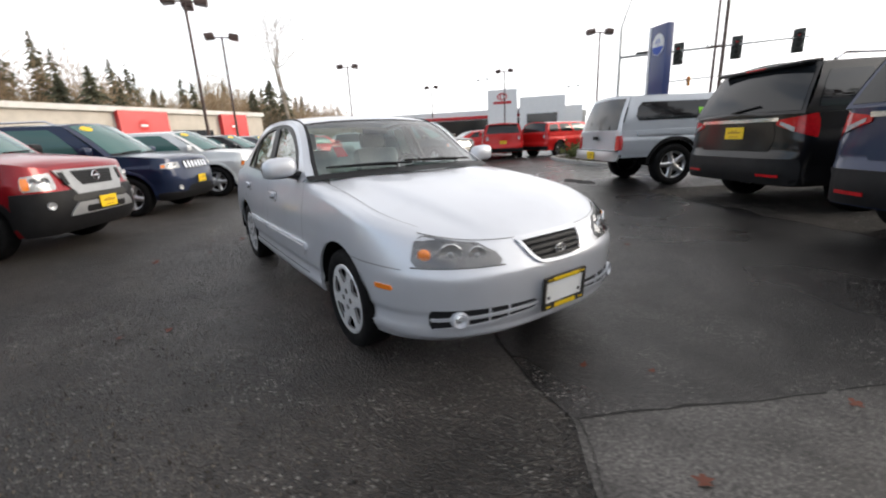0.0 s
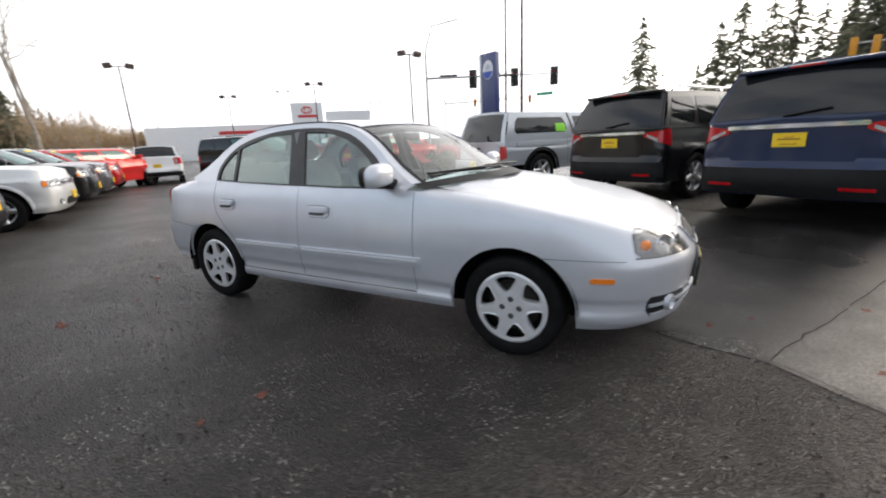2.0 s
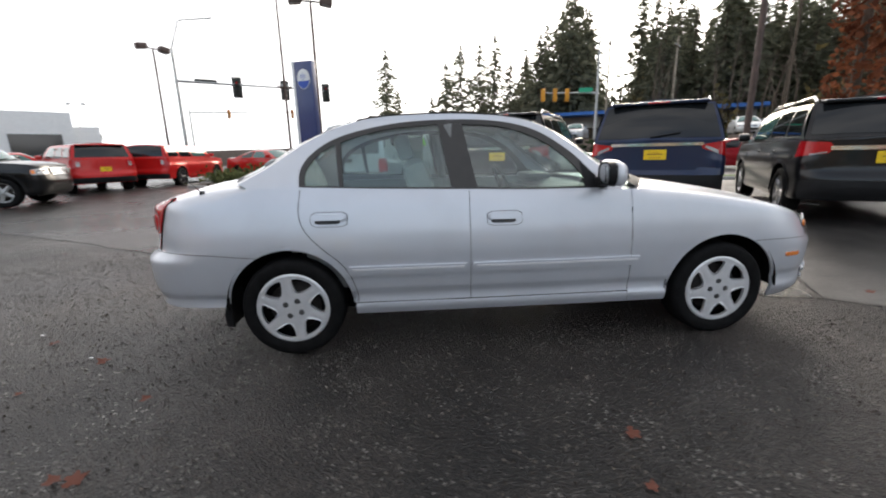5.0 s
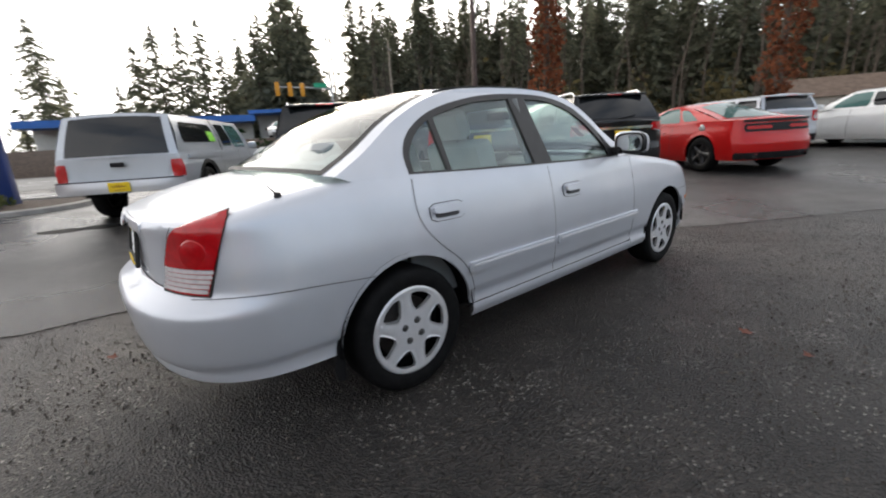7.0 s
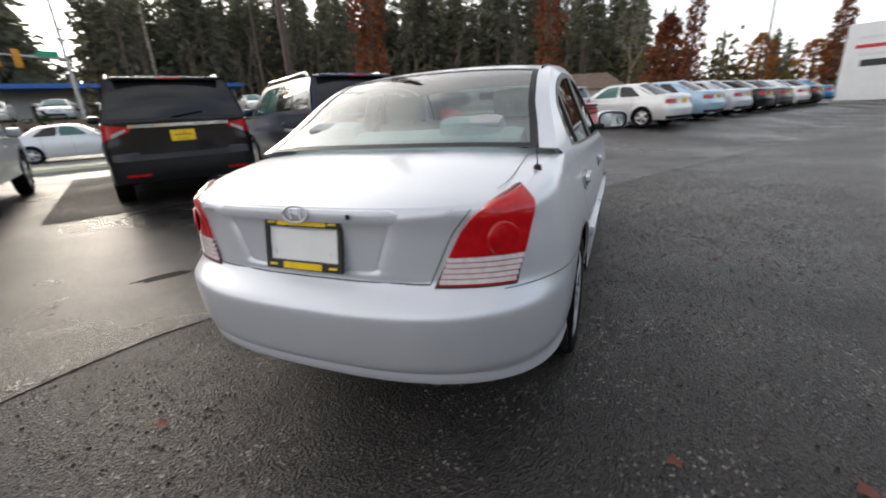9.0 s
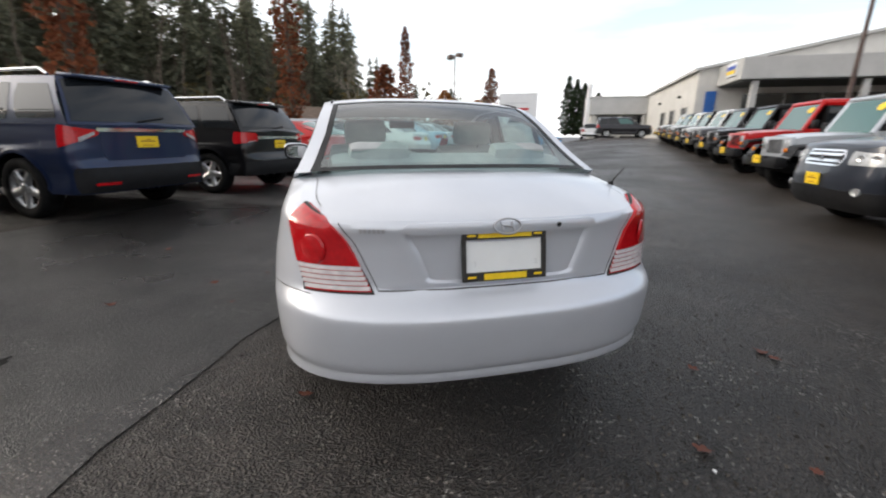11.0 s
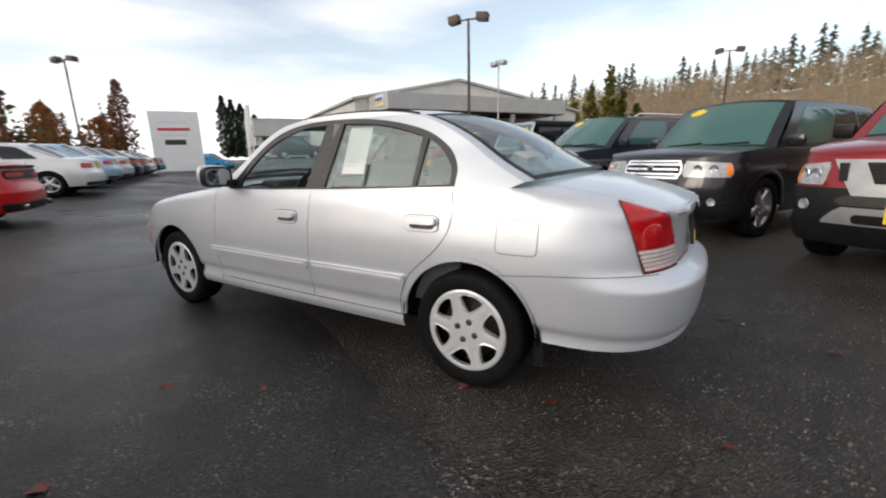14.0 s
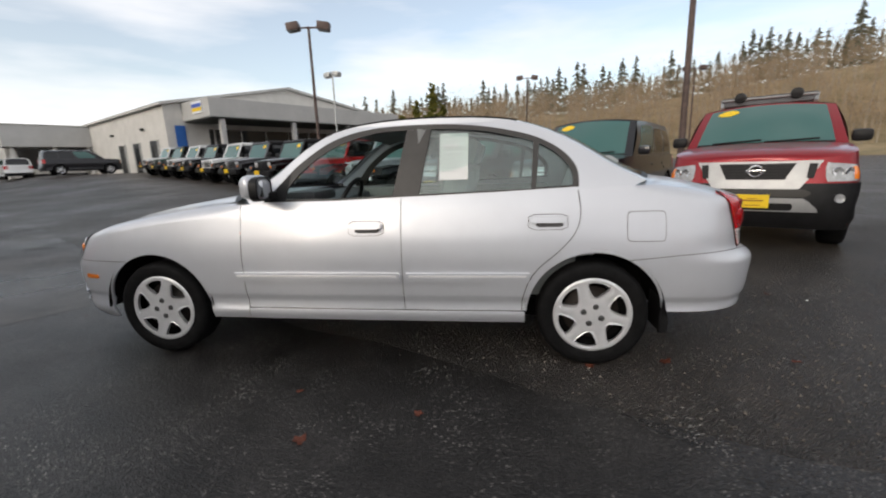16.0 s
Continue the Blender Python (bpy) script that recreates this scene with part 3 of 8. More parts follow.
def greenhouse(car, sh, g, body, tint, screen, windows):
    """Pillars, roof and panes. g: belt heights and corners of the cabin; windows: cuts along the side, 0 rear to 1 front."""
    zb, zr, yb, yr = g["zb"], g["zr"], g["yb"], g["yr"]
    # Corner lines: base and roof ends of the windscreen and rear-screen edges.
    wb, wt, rb, rt = g["wb"], g["wt"], g["rb"], g["rt"]
    zf, zk = g.get("zf", zb), g.get("zk", zb)
    bow, cr = g.get("bow", 0.12), g.get("cr", 0.05)

    def belt(u):
        x = lerp(rb + g.get("rbow", 0.06), wb - bow, u)
        return Vector((x, yb, lerp(lerp(zk, zb, min(u * 3, 1)), zf, max(u * 3 - 2, 0))))

    def rail(u):
        x = lerp(rt + 0.03, wt - 0.06, u)
        return Vector((x, yr, zr - 0.045 - g.get("arc", 0.03) * (2 * u - 1) ** 2 - g.get("tail", 0.0) * (1 - u) ** 2))

    def wall(u, v, off=0.0, side=1):
        a, b = belt(u), rail(u)
        p = a.lerp(b, v)
        p.y += 0.03 * math.sin(math.pi * v) + off
        return Vector((p.x, p.y * side, p.z))

    def screen_pt(u, v, off=0.0):
        y0, y1 = lerp(-yb, yb, u), lerp(-yr, yr, u)
        q = (2 * u - 1) ** 2
        a, b = Vector((wb - bow * q, y0, zf)), Vector((wt - 0.06 * q, y1, zr - 0.045 * q - g.get("arc", 0.03) * q))
        p = a.lerp(b, v)
        nrm = Vector((b.z - a.z, 0, a.x - b.x)).normalized()
        return p + nrm * (off + 0.03 * math.sin(math.pi * v) * (1 - q * 0.5))

    def back_pt(u, v, off=0.0):
        y0, y1 = lerp(yb, -yb, u), lerp(yr, -yr, u)
        q = (2 * u - 1) ** 2
        a = Vector((rb + g.get("rbow", 0.06) * q, y0, zk))
        b = Vector((rt + 0.03 * q, y1, zr - 0.045 * q - (g.get("arc", 0.03) + g.get("tail", 0.0)) * q - g.get("tail", 0.0) * 0 ))
        p = a.lerp(b, v)
        nrm = Vector((a.z - b.z, 0, b.x - a.x)).normalized()
        return p + nrm * (off + 0.03 * math.sin(math.pi * v) * (1 - q * 0.5))

    U8 = [k / 24 for k in range(25)]
    V6 = [k / 8 for k in range(9)]
    shell = []
    for side in (1, -1):
        shell.append(grid([[wall(u, v, 0, side) for u in U8] for v in V6], flip=side > 0))
    shell.append(grid([[screen_pt(u, v) for u in U8] for v in V6]))
    shell.append(grid([[back_pt(u, v) for u in U8] for v in V6]))
    roof = []
    for k in range(25):
        u = k / 24
        a = rail(u)
        row = []
        for j in range(13):
            q = 1 - j / 6
            e = 1 - abs(q) ** 2.6
            x = lerp(lerp(rt, wt, u), a.x, q * q)
            row.append(Vector((x, yr * q, lerp(a.z, zr - g.get("tail", 0.0) * (1 - u) ** 2 * 0.8 - 0.3 * g.get("arc", 0.03) * (2 * u - 1) ** 2, e))))
        roof.append(row)
    shell.append(grid(roof))
    part("cabin_shell", join(*shell), body, car)
    part("roof", grid([[p + Vector((0, 0, 0.004)) for p in r] for r in roof]), g.get("roof_mat", body), car)
    for side in (1, -1):
        for i, (u0, u1, v0, v1) in enumerate(windows):
            part("side_window", patch(lambda a, z, o: wall(a, z, o, side), u0, u1, v0, v1, 8, 4, 0.005, 0.012, round_corner=0.1), screen if i == len(windows) - 1 else tint, car)
    fw = g.get("fw", 0.07)
    part("windscreen", patch(screen_pt, fw, 1 - fw, 0.05, 0.95, 12, 5, 0.006, 0.012), screen, car)
    part("scuttle_panel", patch(screen_pt, fw, 1 - fw, 0.0, 0.07, 12, 1, 0.009, 0.012), M["black"], car)
    for y0, y1 in ((0.18, 0.5), (0.52, 0.84)):
        part("wiper", tube([screen_pt(y0, 0.05, 0.03), screen_pt(y1, 0.1, 0.025)], 0.011, 5), M["black"], car)
    part("rear_window", patch(back_pt, g.get("bw", 0.1), 1 - g.get("bw", 0.1), g.get("bv", 0.1), 0.92, 12, 5, 0.006, 0.012), tint, car)
    return wall, rail, screen_pt, back_pt


def number_plate(car, at, facing, w=0.31, h=0.15, dealer=True):
    """A yellow dealer card with bars for its words, or a framed blank plate. facing: +1 nose, -1 tail."""
    v, f = block(at, (0.012, w, h), 0.004)
    plate = part("number_plate", (v, f), M["yellow"], car, "yellow dealer card with dark lettering bars", smooth=False)
    for dz, ww, hh in ((0.008, 0.66, 0.014), (0.03, 0.3, 0.006), (-0.046, 0.5, 0.007)):
        v, f = block((at[0] + facing * 0.0075, at[1], at[2] + dz), (0.003, w * ww, hh), 0)
        part("lettering_bar", (v, f), M["card_ink"], plate, smooth=False)
    return plate


def vehicle(name, label, m, body, kind="suv", group="parked cars", **o):
    """A parked vehicle, x forward, its middle between the axles."""
    car = thing(name, label, "car" if kind != "pickup" else "pickup truck", m, group)
    K = dict(
        suv=dict(xf=2.35, xr=-2.4, W=0.95, wb=2.86, sill=0.3, tyre=0.37, arch=0.45, low_f=0.28, low_r=0.34, tw=0.235, nf=0.42, ef=3.0, nr=0.3, er=3.6,
                 top=[(-2.5, 1.12), (-1.5, 1.13), (1.05, 1.12), (1.3, 1.12), (2.0, 1.07), (2.4, 1.0)],
                 side=[(0.25, 0.06), (0.40, 0.012), (0.44, 0.022), (0.6, 0.02), (0.66, 0.004), (0.88, 0.0), (0.915, 0.018), (1.0, 0.03), (1.15, 0.05)],
                 front=[(0.25, 0.14), (0.4, 0.03), (0.6, 0.0), (0.75, 0.03), (1.0, 0.1), (1.2, 0.16)],
                 rear=[(0.25, 0.14), (0.36, 0.05), (0.5, 0.0), (0.66, 0.01), (0.72, 0.06), (1.1, 0.08)],
                 cab=dict(zb=1.13, zr=1.77, yb=0.87, yr=0.74, wb=1.35, wt=0.5, rb=-2.30, rt=-2.12, bow=0.2, arc=0.02, tail=0.01, bw=0.06, bv=0.12),
                 win=[(0.03, 0.24, 0.12, 0.84), (0.27, 0.53, 0.1, 0.86), (0.56, 0.9, 0.1, 0.88)]),
        sedan=dict(xf=2.35, xr=-2.45, W=0.92, wb=2.85, sill=0.2, tyre=0.33, arch=0.38, low_f=0.2, low_r=0.25, tw=0.225, nf=0.55, ef=2.6, nr=0.45, er=2.8,
                   top=[(-2.5, 0.92), (-2.2, 1.0), (-1.6, 1.0), (0.6, 0.95), (1.3, 0.9), (2.0, 0.8), (2.4, 0.7)],
                   cab=dict(zb=0.97, zr=1.46, yb=0.83, yr=0.6, wb=1.05, wt=0.2, rb=-1.85, rt=-1.0, bow=0.22, arc=0.05, tail=0.02),
                   win=[(0.16, 0.47, 0.1, 0.88), (0.5, 0.88, 0.1, 0.9)]),
    )[o.pop("base", "suv" if kind in ("suv", "pickup", "jeep") else "sedan")]
    spec = dict(K)
    spec["cab"] = dict(K["cab"], **o.pop("cab", {}))
    win = o.pop("win", K["win"])
    lamps, rails, clad = o.pop("lamps", {}), o.pop("rails", None), o.pop("clad", None)
    grille, extra = o.pop("grille", {}), o.pop("extra", None)
    spec.update(o)
    sh = Shell(**spec)
    low = clad or body
    sk = [sh.skirt(0, sh.total, s, 15) for s in (1, -1)]
    part("body", join(*sk, sh.lid(sh.xr - 0.1, sh.xf + 0.1)), body, car)
    half = sh.wb / 2
    part("underbody", block((0, 0, sh.sill + 0.2), (sh.xf - sh.xr - 0.5, sh.W * 1.35, 0.3), 0.04), M["under"], car)
    for c in (half, -half):
        for s in (1, -1):
            arc = [(math.cos(math.pi * k / 14) * (sh.arch + 0.01), math.sin(math.pi * k / 14) * (sh.arch + 0.01)) for k in range(15)]
            rim_ = grid([[Vector((c + x, s * y, sh.tyre + z)) for x, z in arc] for y in (sh.W - 0.03, sh.W * 0.55)])
            back_ = grid([[Vector((c + q * x, s * sh.W * 0.55, sh.tyre + q * z)) for x, z in arc] for q in (0.02, 1)])
            part("wheel_housing", join(rim_, back_), M["under"], car)
    for x, s in ((half, 1), (half, -1), (-half, 1), (-half, -1)):
        add_wheel(car, x, s * (sh.W - sh.tw / 2 - 0.02), sh.tyre, sh.tw, sh.tyre * o.get("rim_share", 0.66), sh.wheel, sh.rim, turn=random.uniform(0, 60))
    if spec["cab"]:
        green = greenhouse(car, sh, spec["cab"], body, spec.get("tint", M["tint"]), spec.get("screen_mat", M["screen"]), win)
    # Lamps.
    L = dict(hz0=0.80, hz1=0.97, ha0=0.5, ha1=0.98, tz0=0.85, tz1=1.12, ta0=0.62, ta1=1.05, wedge=0.0)
    if kind == "sedan":
        L.update(hz0=0.58, hz1=0.70, ta0=0.5, ta1=0.98, tz0=0.74, tz1=0.88)
    L.update(lamps)
    for s in (1, -1):
        head = part("headlamp", patch(sh.on_front, s * L["ha0"], s * L["ha1"], lambda u: L["hz0"], lambda u: L["hz1"] - 0.03 * u, 10, 4, 0.006, 0.03, round_corner=0.09), M["white_lens"], car)
        part("indicator", patch(sh.on_front, s * (L["ha1"] - 0.085), s * (L["ha1"] - 0.008), L["hz0"] + 0.02, L["hz1"] - 0.045, 3, 2, 0.010, 0.01, round_corner=0.15), M["amber_lens"], head)
        for q in (0.3, 0.62):
            a = lerp(L["ha0"], L["ha1"], q) * s
            p = sh.on_front(a, (L["hz0"] + L["hz1"]) / 2, 0.004)
            r_ = (L["hz1"] - L["hz0"]) * 0.24
            m_ = Matrix.Translation(p) @ (sh.on_front(a, (L["hz0"] + L["hz1"]) / 2, 0.1) - p).to_track_quat("Y", "Z").to_matrix().to_4x4()
            v_, f_ = lathe([(0.0001, 0.004), (r_ * 0.6, 0.005), (r_, 0.012), (r_ * 1.12, 0.002)], 14)
            part("reflector_bowl", ([m_ @ c for c in v_], f_), M["bowl"], head)
        tail = part("tail_lamp", patch(sh.on_rear, s * L["ta0"], s * L["ta1"], lambda u: L["tz0"] + L["wedge"] * 0.7 * (1 - u), lambda u: L["tz1"] - L["wedge"] * 0.3 * (1 - u), 8, 4, 0.012, 0.03, round_corner=0.12), M["red_lens"], car)
        if L["wedge"]:
            part("reversing_lamp", patch(sh.on_rear, s * (L["ta0"] + 0.05), s * (L["ta0"] + 0.24), lambda u: L["tz0"] + L["wedge"] * (0.78 - 0.45 * u), lambda u: L["tz0"] + L["wedge"] * (0.95 - 0.35 * u), 4, 1, 0.016, 0.01), M["white_lens"], tail)
        elif L.get("tw", True):
            part("reversing_lamp", patch(sh.on_rear, s * (L["ta0"] + 0.05), s * (L["ta0"] + 0.18), L["tz0"] + 0.05, L["tz1"] - 0.06, 3, 2, 0.012, 0.01, round_corner=0.3), M["white_lens"], tail)
        part("mirror", block((spec["cab"]["wb"] - 0.42, s * (spec["cab"]["yb"] + 0.13), spec["cab"]["zb"] + 0.10), (0.12, 0.20, 0.15), 0.05), o.get("mirror_mat", body), car)
        for x0, x1 in o.get("seams", ((0.9, 0), (-0.1, 0), (-1.05, 0))):
            zs = [lerp(sh.sill + 0.08, sh.top_z(x0) - 0.01, k / 6) for k in range(7)]
            part("door_gap", grid([[sh.on_side(x0 - 0.005, z, s, 0.002) for z in zs], [sh.on_side(x0 + 0.005, z, s, 0.002) for z in zs]]), M["ink"], car)
        for x0 in o.get("handles", (0.05, -0.9)):
            part("door_handle", patch(lambda a, z, off: sh.on_side(a, z, s, off), x0 - 0.1, x0 + 0.1, sh.top_z(x0) - 0.17, sh.top_z(x0) - 0.135, 4, 2, 0.022, 0.02, round_corner=0.4), o.get("handle_mat", body), car)
        if rails:
            z, y = spec["cab"]["zr"] - 0.045, spec["cab"]["yr"] - 0.05
            part("roof_rail", tube([(rails[0], s * y, z), (rails[0] + 0.12, s * y, z + 0.07), (rails[1] - 0.15, s * y, z + 0.07), (rails[1], s * y, z)], 0.018), o.get("rail_mat", M["chrome"]), car)
        if not clad:
            for c in (half, -half):
                ring = []
                for rr, of in ((sh.arch - 0.004, -0.01), (sh.arch, 0.010), (sh.arch + 0.03, 0.011), (sh.arch + 0.06, -0.002)):
                    ring.append([sh.on_side(c + rr * math.cos(t), max(sh.tyre + rr * math.sin(t) * 0.97, sh.sill), s, of) for t in [math.pi * k / 18 for k in range(19)]])
                part("arch_lip", grid(ring, flip=s < 0), body, car)
        if clad:
            for c in (half, -half):
                ring = []
                for rr, of in ((sh.arch + 0.001, 0.008), (sh.arch + 0.07, 0.012), (sh.arch + 0.075, -0.01)):
                    ring.append([sh.on_side(c + rr * math.cos(t), max(sh.tyre + rr * math.sin(t) * 0.97, sh.sill), s, of) for t in [math.pi * k / 16 for k in range(17)]])
                part("arch_trim", grid(ring, flip=s < 0), clad, car)
    G = dict(z0=0.78, z1=0.98, w=0.42, mat="black", bars=4, bar_mat="chrome", horizontal=True)
    if kind == "sedan":
        G.update(z0=0.55, z1=0.68, w=0.3)
    G.update(grille)
    if G.get("surround"):
        part("grille_surround", patch(sh.on_front, -G["w"] - 0.028, G["w"] + 0.028, G["z0"] - 0.028, G["z1"] + 0.022, 14, 3, 0.0055, 0.03, round_corner=0.1), M["chrome"], car)
    if G.get("emblem"):
        p = sh.on_front(0.001, (G["z0"] + G["z1"]) / 2, 0.026)
        part("badge", block((p.x, 0, p.z), (0.016, 0.085, 0.075), 0.012), M["chrome"], car)
    gr = part("grille", patch(sh.on_front, -G["w"], G["w"], G["z0"], G["z1"], 14, 3, 0.008, 0.03, round_corner=0.12), M[G["mat"]], car)
    for k in range(G["bars"]):
        if G["horizontal"]:
            z = lerp(G["z0"], G["z1"], (k + 0.5) / G["bars"])
            h = (G["z1"] - G["z0"]) / G["bars"] * 0.22
            part("grille_bar", patch(sh.on_front, -G["w"] * 0.95, G["w"] * 0.95, z - h, z + h, 12, 1, 0.02, 0.02), M[G["bar_mat"]], gr)
        else:
            a = lerp(-G["w"], G["w"], (k + 0.5) / G["bars"])
            h = G["w"] / G["bars"] * 0.55
            part("grille_bar", patch(sh.on_front, a - h, a + h, G["z0"] + 0.02, G["z1"] - 0.02, 3, 3, 0.014, 0.015, round_corner=0.2), M[G["bar_mat"]], gr)
    if "strip" in o:
        z, h, mt = o["strip"]
        part("tailgate_strip", patch(sh.on_rear, -L["ta0"] - 0.02, L["ta0"] + 0.02, z - h / 2, z + h / 2, 16, 2, 0.016, 0.02), M[mt], car, "bright strip across the tailgate")
    if "spoiler" in o:
        c = spec["cab"]
        part("roof_spoiler", block((c["rt"] - 0.0, 0, c["zr"] - 0.05), (0.26, c["yr"] * 1.78, 0.045), 0.02, Matrix.Rotation(radians(-5), 4, "Y")), body, car)
        part("brake_lamp", block((c["rt"] - 0.125, 0, c["zr"] - 0.06), (0.02, 0.3, 0.02), 0.005), M["red_lens"], car)
    if "wiper" in o:
        part("rear_wiper", tube([green[3](0.45, 0.06, 0.03), green[3](0.68, 0.16, 0.025)], 0.012, 6), M["black"], car)
    if "panel" in o:
        a, z0, z1 = o["panel"]
        part("tailgate_panel", patch(sh.on_rear, -a, a, z0, z1, 12, 3, 0.005, 0.02, round_corner=0.08), body, car)
    for s in (1, -1):
        if "reflect" in o:
            part("reflector", patch(sh.on_rear, s * 0.5, s * 0.78, o["reflect"], o["reflect"] + 0.035, 4, 1, 0.016, 0.01), M["red_lens"], car)
    part("lower_grille", patch(sh.on_front, -0.5, 0.5, sh.low_f + 0.1, sh.low_f + 0.24, 12, 2, 0.006, 0.03, round_corner=0.15), M["black"], car)
    part("bumper_trim", patch(sh.on_rear, -sh.W, sh.W, sh.low_r + 0.015, o.get("trim_top", sh.low_r + 0.2), 18, 4, 0.010, 0.03, round_corner=0.03), clad or M["black"], car)
    if "front_trim" in o:
        z1, mt = o["front_trim"]
        part("front_bumper_trim", patch(sh.on_front, -sh.W - 0.2, sh.W + 0.2, sh.low_f - 0.012, z1, 22, 4, 0.016, 0.03, round_corner=0.03), M[mt], car)
    for s in (1, -1):
        if "fog" in o:
            a, z, r = o["fog"]
            p = sh.on_front(s * a, z, 0.014)
            m_ = Matrix.Translation(p) @ (sh.on_front(s * a, z, 0.1) - p).to_track_quat("Y", "Z").to_matrix().to_4x4()
            v_, f_ = lathe([(0.0001, 0.006), (r * 0.7, 0.008), (r, 0.016), (r * 1.1, 0.0)], 18)
            part("fog_lamp", ([m_ @ q for q in v_], f_), M["white_lens"], car)
    if "plate_r" in o:
        p = sh.on_rear(0.001, o["plate_r"], 0.012)
        number_plate(car, (p.x, 0, p.z), -1)
    if "plate_f" in o:
        p = sh.on_front(0.001, o["plate_f"], o.get("plate_off", 0.016))
        number_plate(car, (p.x, 0, p.z), 1)
    if "tag" in o:
        q = green[2]
        part("price_sticker", patch(q, 0.14, 0.3, 0.74, 0.9, 6, 3, 0.012, 0.004, round_corner=0.7), M[o["tag"]], car, "yellow oval windscreen sticker")
    if extra:
        extra(car, sh, green)
    return car


def arc_pts(c, r0, r1, a0, a1, n, y):
    return [[Vector((c[0] + r * math.cos(t), y, c[1] + r * math.sin(t))) for t in [lerp(a0, a1, k / n) for k in range(n + 1)]] for r in (r0, r1)]


def jeep(label, m, body, top, group):
    """A boxy off-road vehicle: tub, bonnet, slotted grille, round lamps, flared wings and an upright cabin."""
    car = thing("parked_jeep", label, "car", m, group)
    tub = [(-1.95, 0.52), (-1.95, 1.12), (0.78, 1.12), (0.80, 0.52)]
    side = lambda x, z, o, s: Vector((x, s * (0.76 + o - 0.02 * max(z - 0.9, 0)), z))  # noqa: E731
    v, f = block((-0.58, 0, 0.84), (2.75, 1.54, 0.64), 0.05)
    part("body", (v, f), body, car)
    hood = []
    for x, w, z in ((0.72, 0.72, 1.13), (1.2, 0.68, 1.13), (1.72, 0.60, 1.09), (1.84, 0.58, 1.05)):
        hood.append([Vector((x, w * q, z - 0.035 * abs(q) ** 4 + 0.02 * (1 - q * q))) for q in [1 - k / 6 for k in range(13)]])
    low = [[Vector((p.x, p.y, 0.72)) for p in (r[0], r[-1])] for r in hood]
    g1 = grid(hood)
    part("bonnet", join(g1, grid([[r[0] for r in hood], [q[0] for q in low]]), grid([[q[1] for q in low], [r[-1] for r in hood]])), body, car)
    gr = part("grille", block((1.86, 0, 0.86), (0.08, 1.14, 0.40), 0.035), body, car)
    for k in range(7):
        part("grille_slot", block((1.902, (k - 3) * 0.082, 0.88), (0.012, 0.045, 0.26), 0.005), M["black"], gr)
    for s in (1, -1):
        lamp = part("headlamp", lathe([(0.0001, 1.93), (0.075, 1.92), (0.095, 1.905), (0.10, 1.88)], 22, "x", (0, s * 0.425, 0.91)), M["white_lens"], car)
        part("indicator", lathe([(0.0001, 2.02), (0.035, 2.015), (0.04, 1.98)], 14, "x", (0, s * 0.66, 0.82)), M["amber_lens"], car)
        for c, x0, x1 in ((1.25, 0.72, 2.02), (-1.2, -1.8, -0.62)):
            prof = [(x0, 0.60), (x0 + 0.14, 0.90), (c - 0.25, 0.955), (c + 0.3, 0.955), (x1 - 0.1, 0.90), (x1, 0.72)]
            rows = [[Vector((x, s * y, z + dz)) for x, z in prof] for y, dz in ((0.60, 0.0), (0.90, -0.01), (0.925, -0.04), (0.90, -0.07))]
            part("wing_flare", grid(rows, flip=s < 0), M["black"], car)
            add_wheel(car, c, s * 0.79, 0.39, 0.245, 0.235, "five", "alloy", random.uniform(0, 60))
        part("mirror", block((0.72, s * 0.93, 1.25), (0.09, 0.2, 0.19), 0.04), M["black"], car)
        part("windscreen_post", tube([(0.82, s * 0.70, 1.12), (0.52, s * 0.66, 1.74)], 0.04, 6), body, car)
        part("side_window", block((0.02, s * 0.715, 1.42), (0.78, 0.03, 0.42), 0.03), M["tint"], car)
        part("side_window", block((-0.78, s * 0.715, 1.42), (0.68, 0.03, 0.42), 0.03), M["tint"], car)
        part("side_window", block((-1.55, s * 0.715, 1.42), (0.6, 0.03, 0.42), 0.03), M["tint"], car)
        part("door_gap", block((0.62, s * 0.771, 0.84), (0.012, 0.006, 0.56), 0), M["ink"], car)
        part("door_gap", block((-0.42, s * 0.771, 0.84), (0.012, 0.006, 0.56), 0), M["ink"], car)
        part("door_handle", block((-0.3, s * 0.785, 1.0), (0.16, 0.03, 0.035), 0.012), M["black"], car)
        part("fog_lamp", lathe([(0.0001, 2.12), (0.05, 2.11), (0.06, 2.08)], 14, "x", (0, s * 0.55, 0.60)), M["white_lens"], car)
        part("tow_hook", tube([(2.1, s * 0.4, 0.68), (2.19, s * 0.4, 0.69), (2.19, s * 0.32, 0.69), (2.1, s * 0.32, 0.68)], 0.014, 6), M["black"], car)
    glass_ = [[Vector((0.83, y, 1.13)) for y in (0.66, 0, -0.66)], [Vector((0.55, y, 1.70)) for y in (0.62, 0, -0.62)]]
    part("windscreen", grid(glass_), M["screen"], car)
    part("header_rail", tube([(0.53, 0.66, 1.74), (0.53, -0.66, 1.74)], 0.045, 6), body, car)
    part("hard_top", block((-0.72, 0, 1.73), (2.5, 1.44, 0.16), 0.06), top, car)
    part("cabin_frame", block((-0.75, 0, 1.42), (2.4, 1.40, 0.52), 0.04), M["black"], car)
    part("front_bumper", block((2.05, 0, 0.60), (0.2, 1.5, 0.2), 0.05), M["black"], car)
    part("rear_bumper", block((-2.05, 0, 0.60), (0.16, 1.5, 0.2), 0.04), M["black"], car)
    part("underbody", block((0, 0, 0.50), (3.6, 1.0, 0.2), 0.04), M["under"], car)
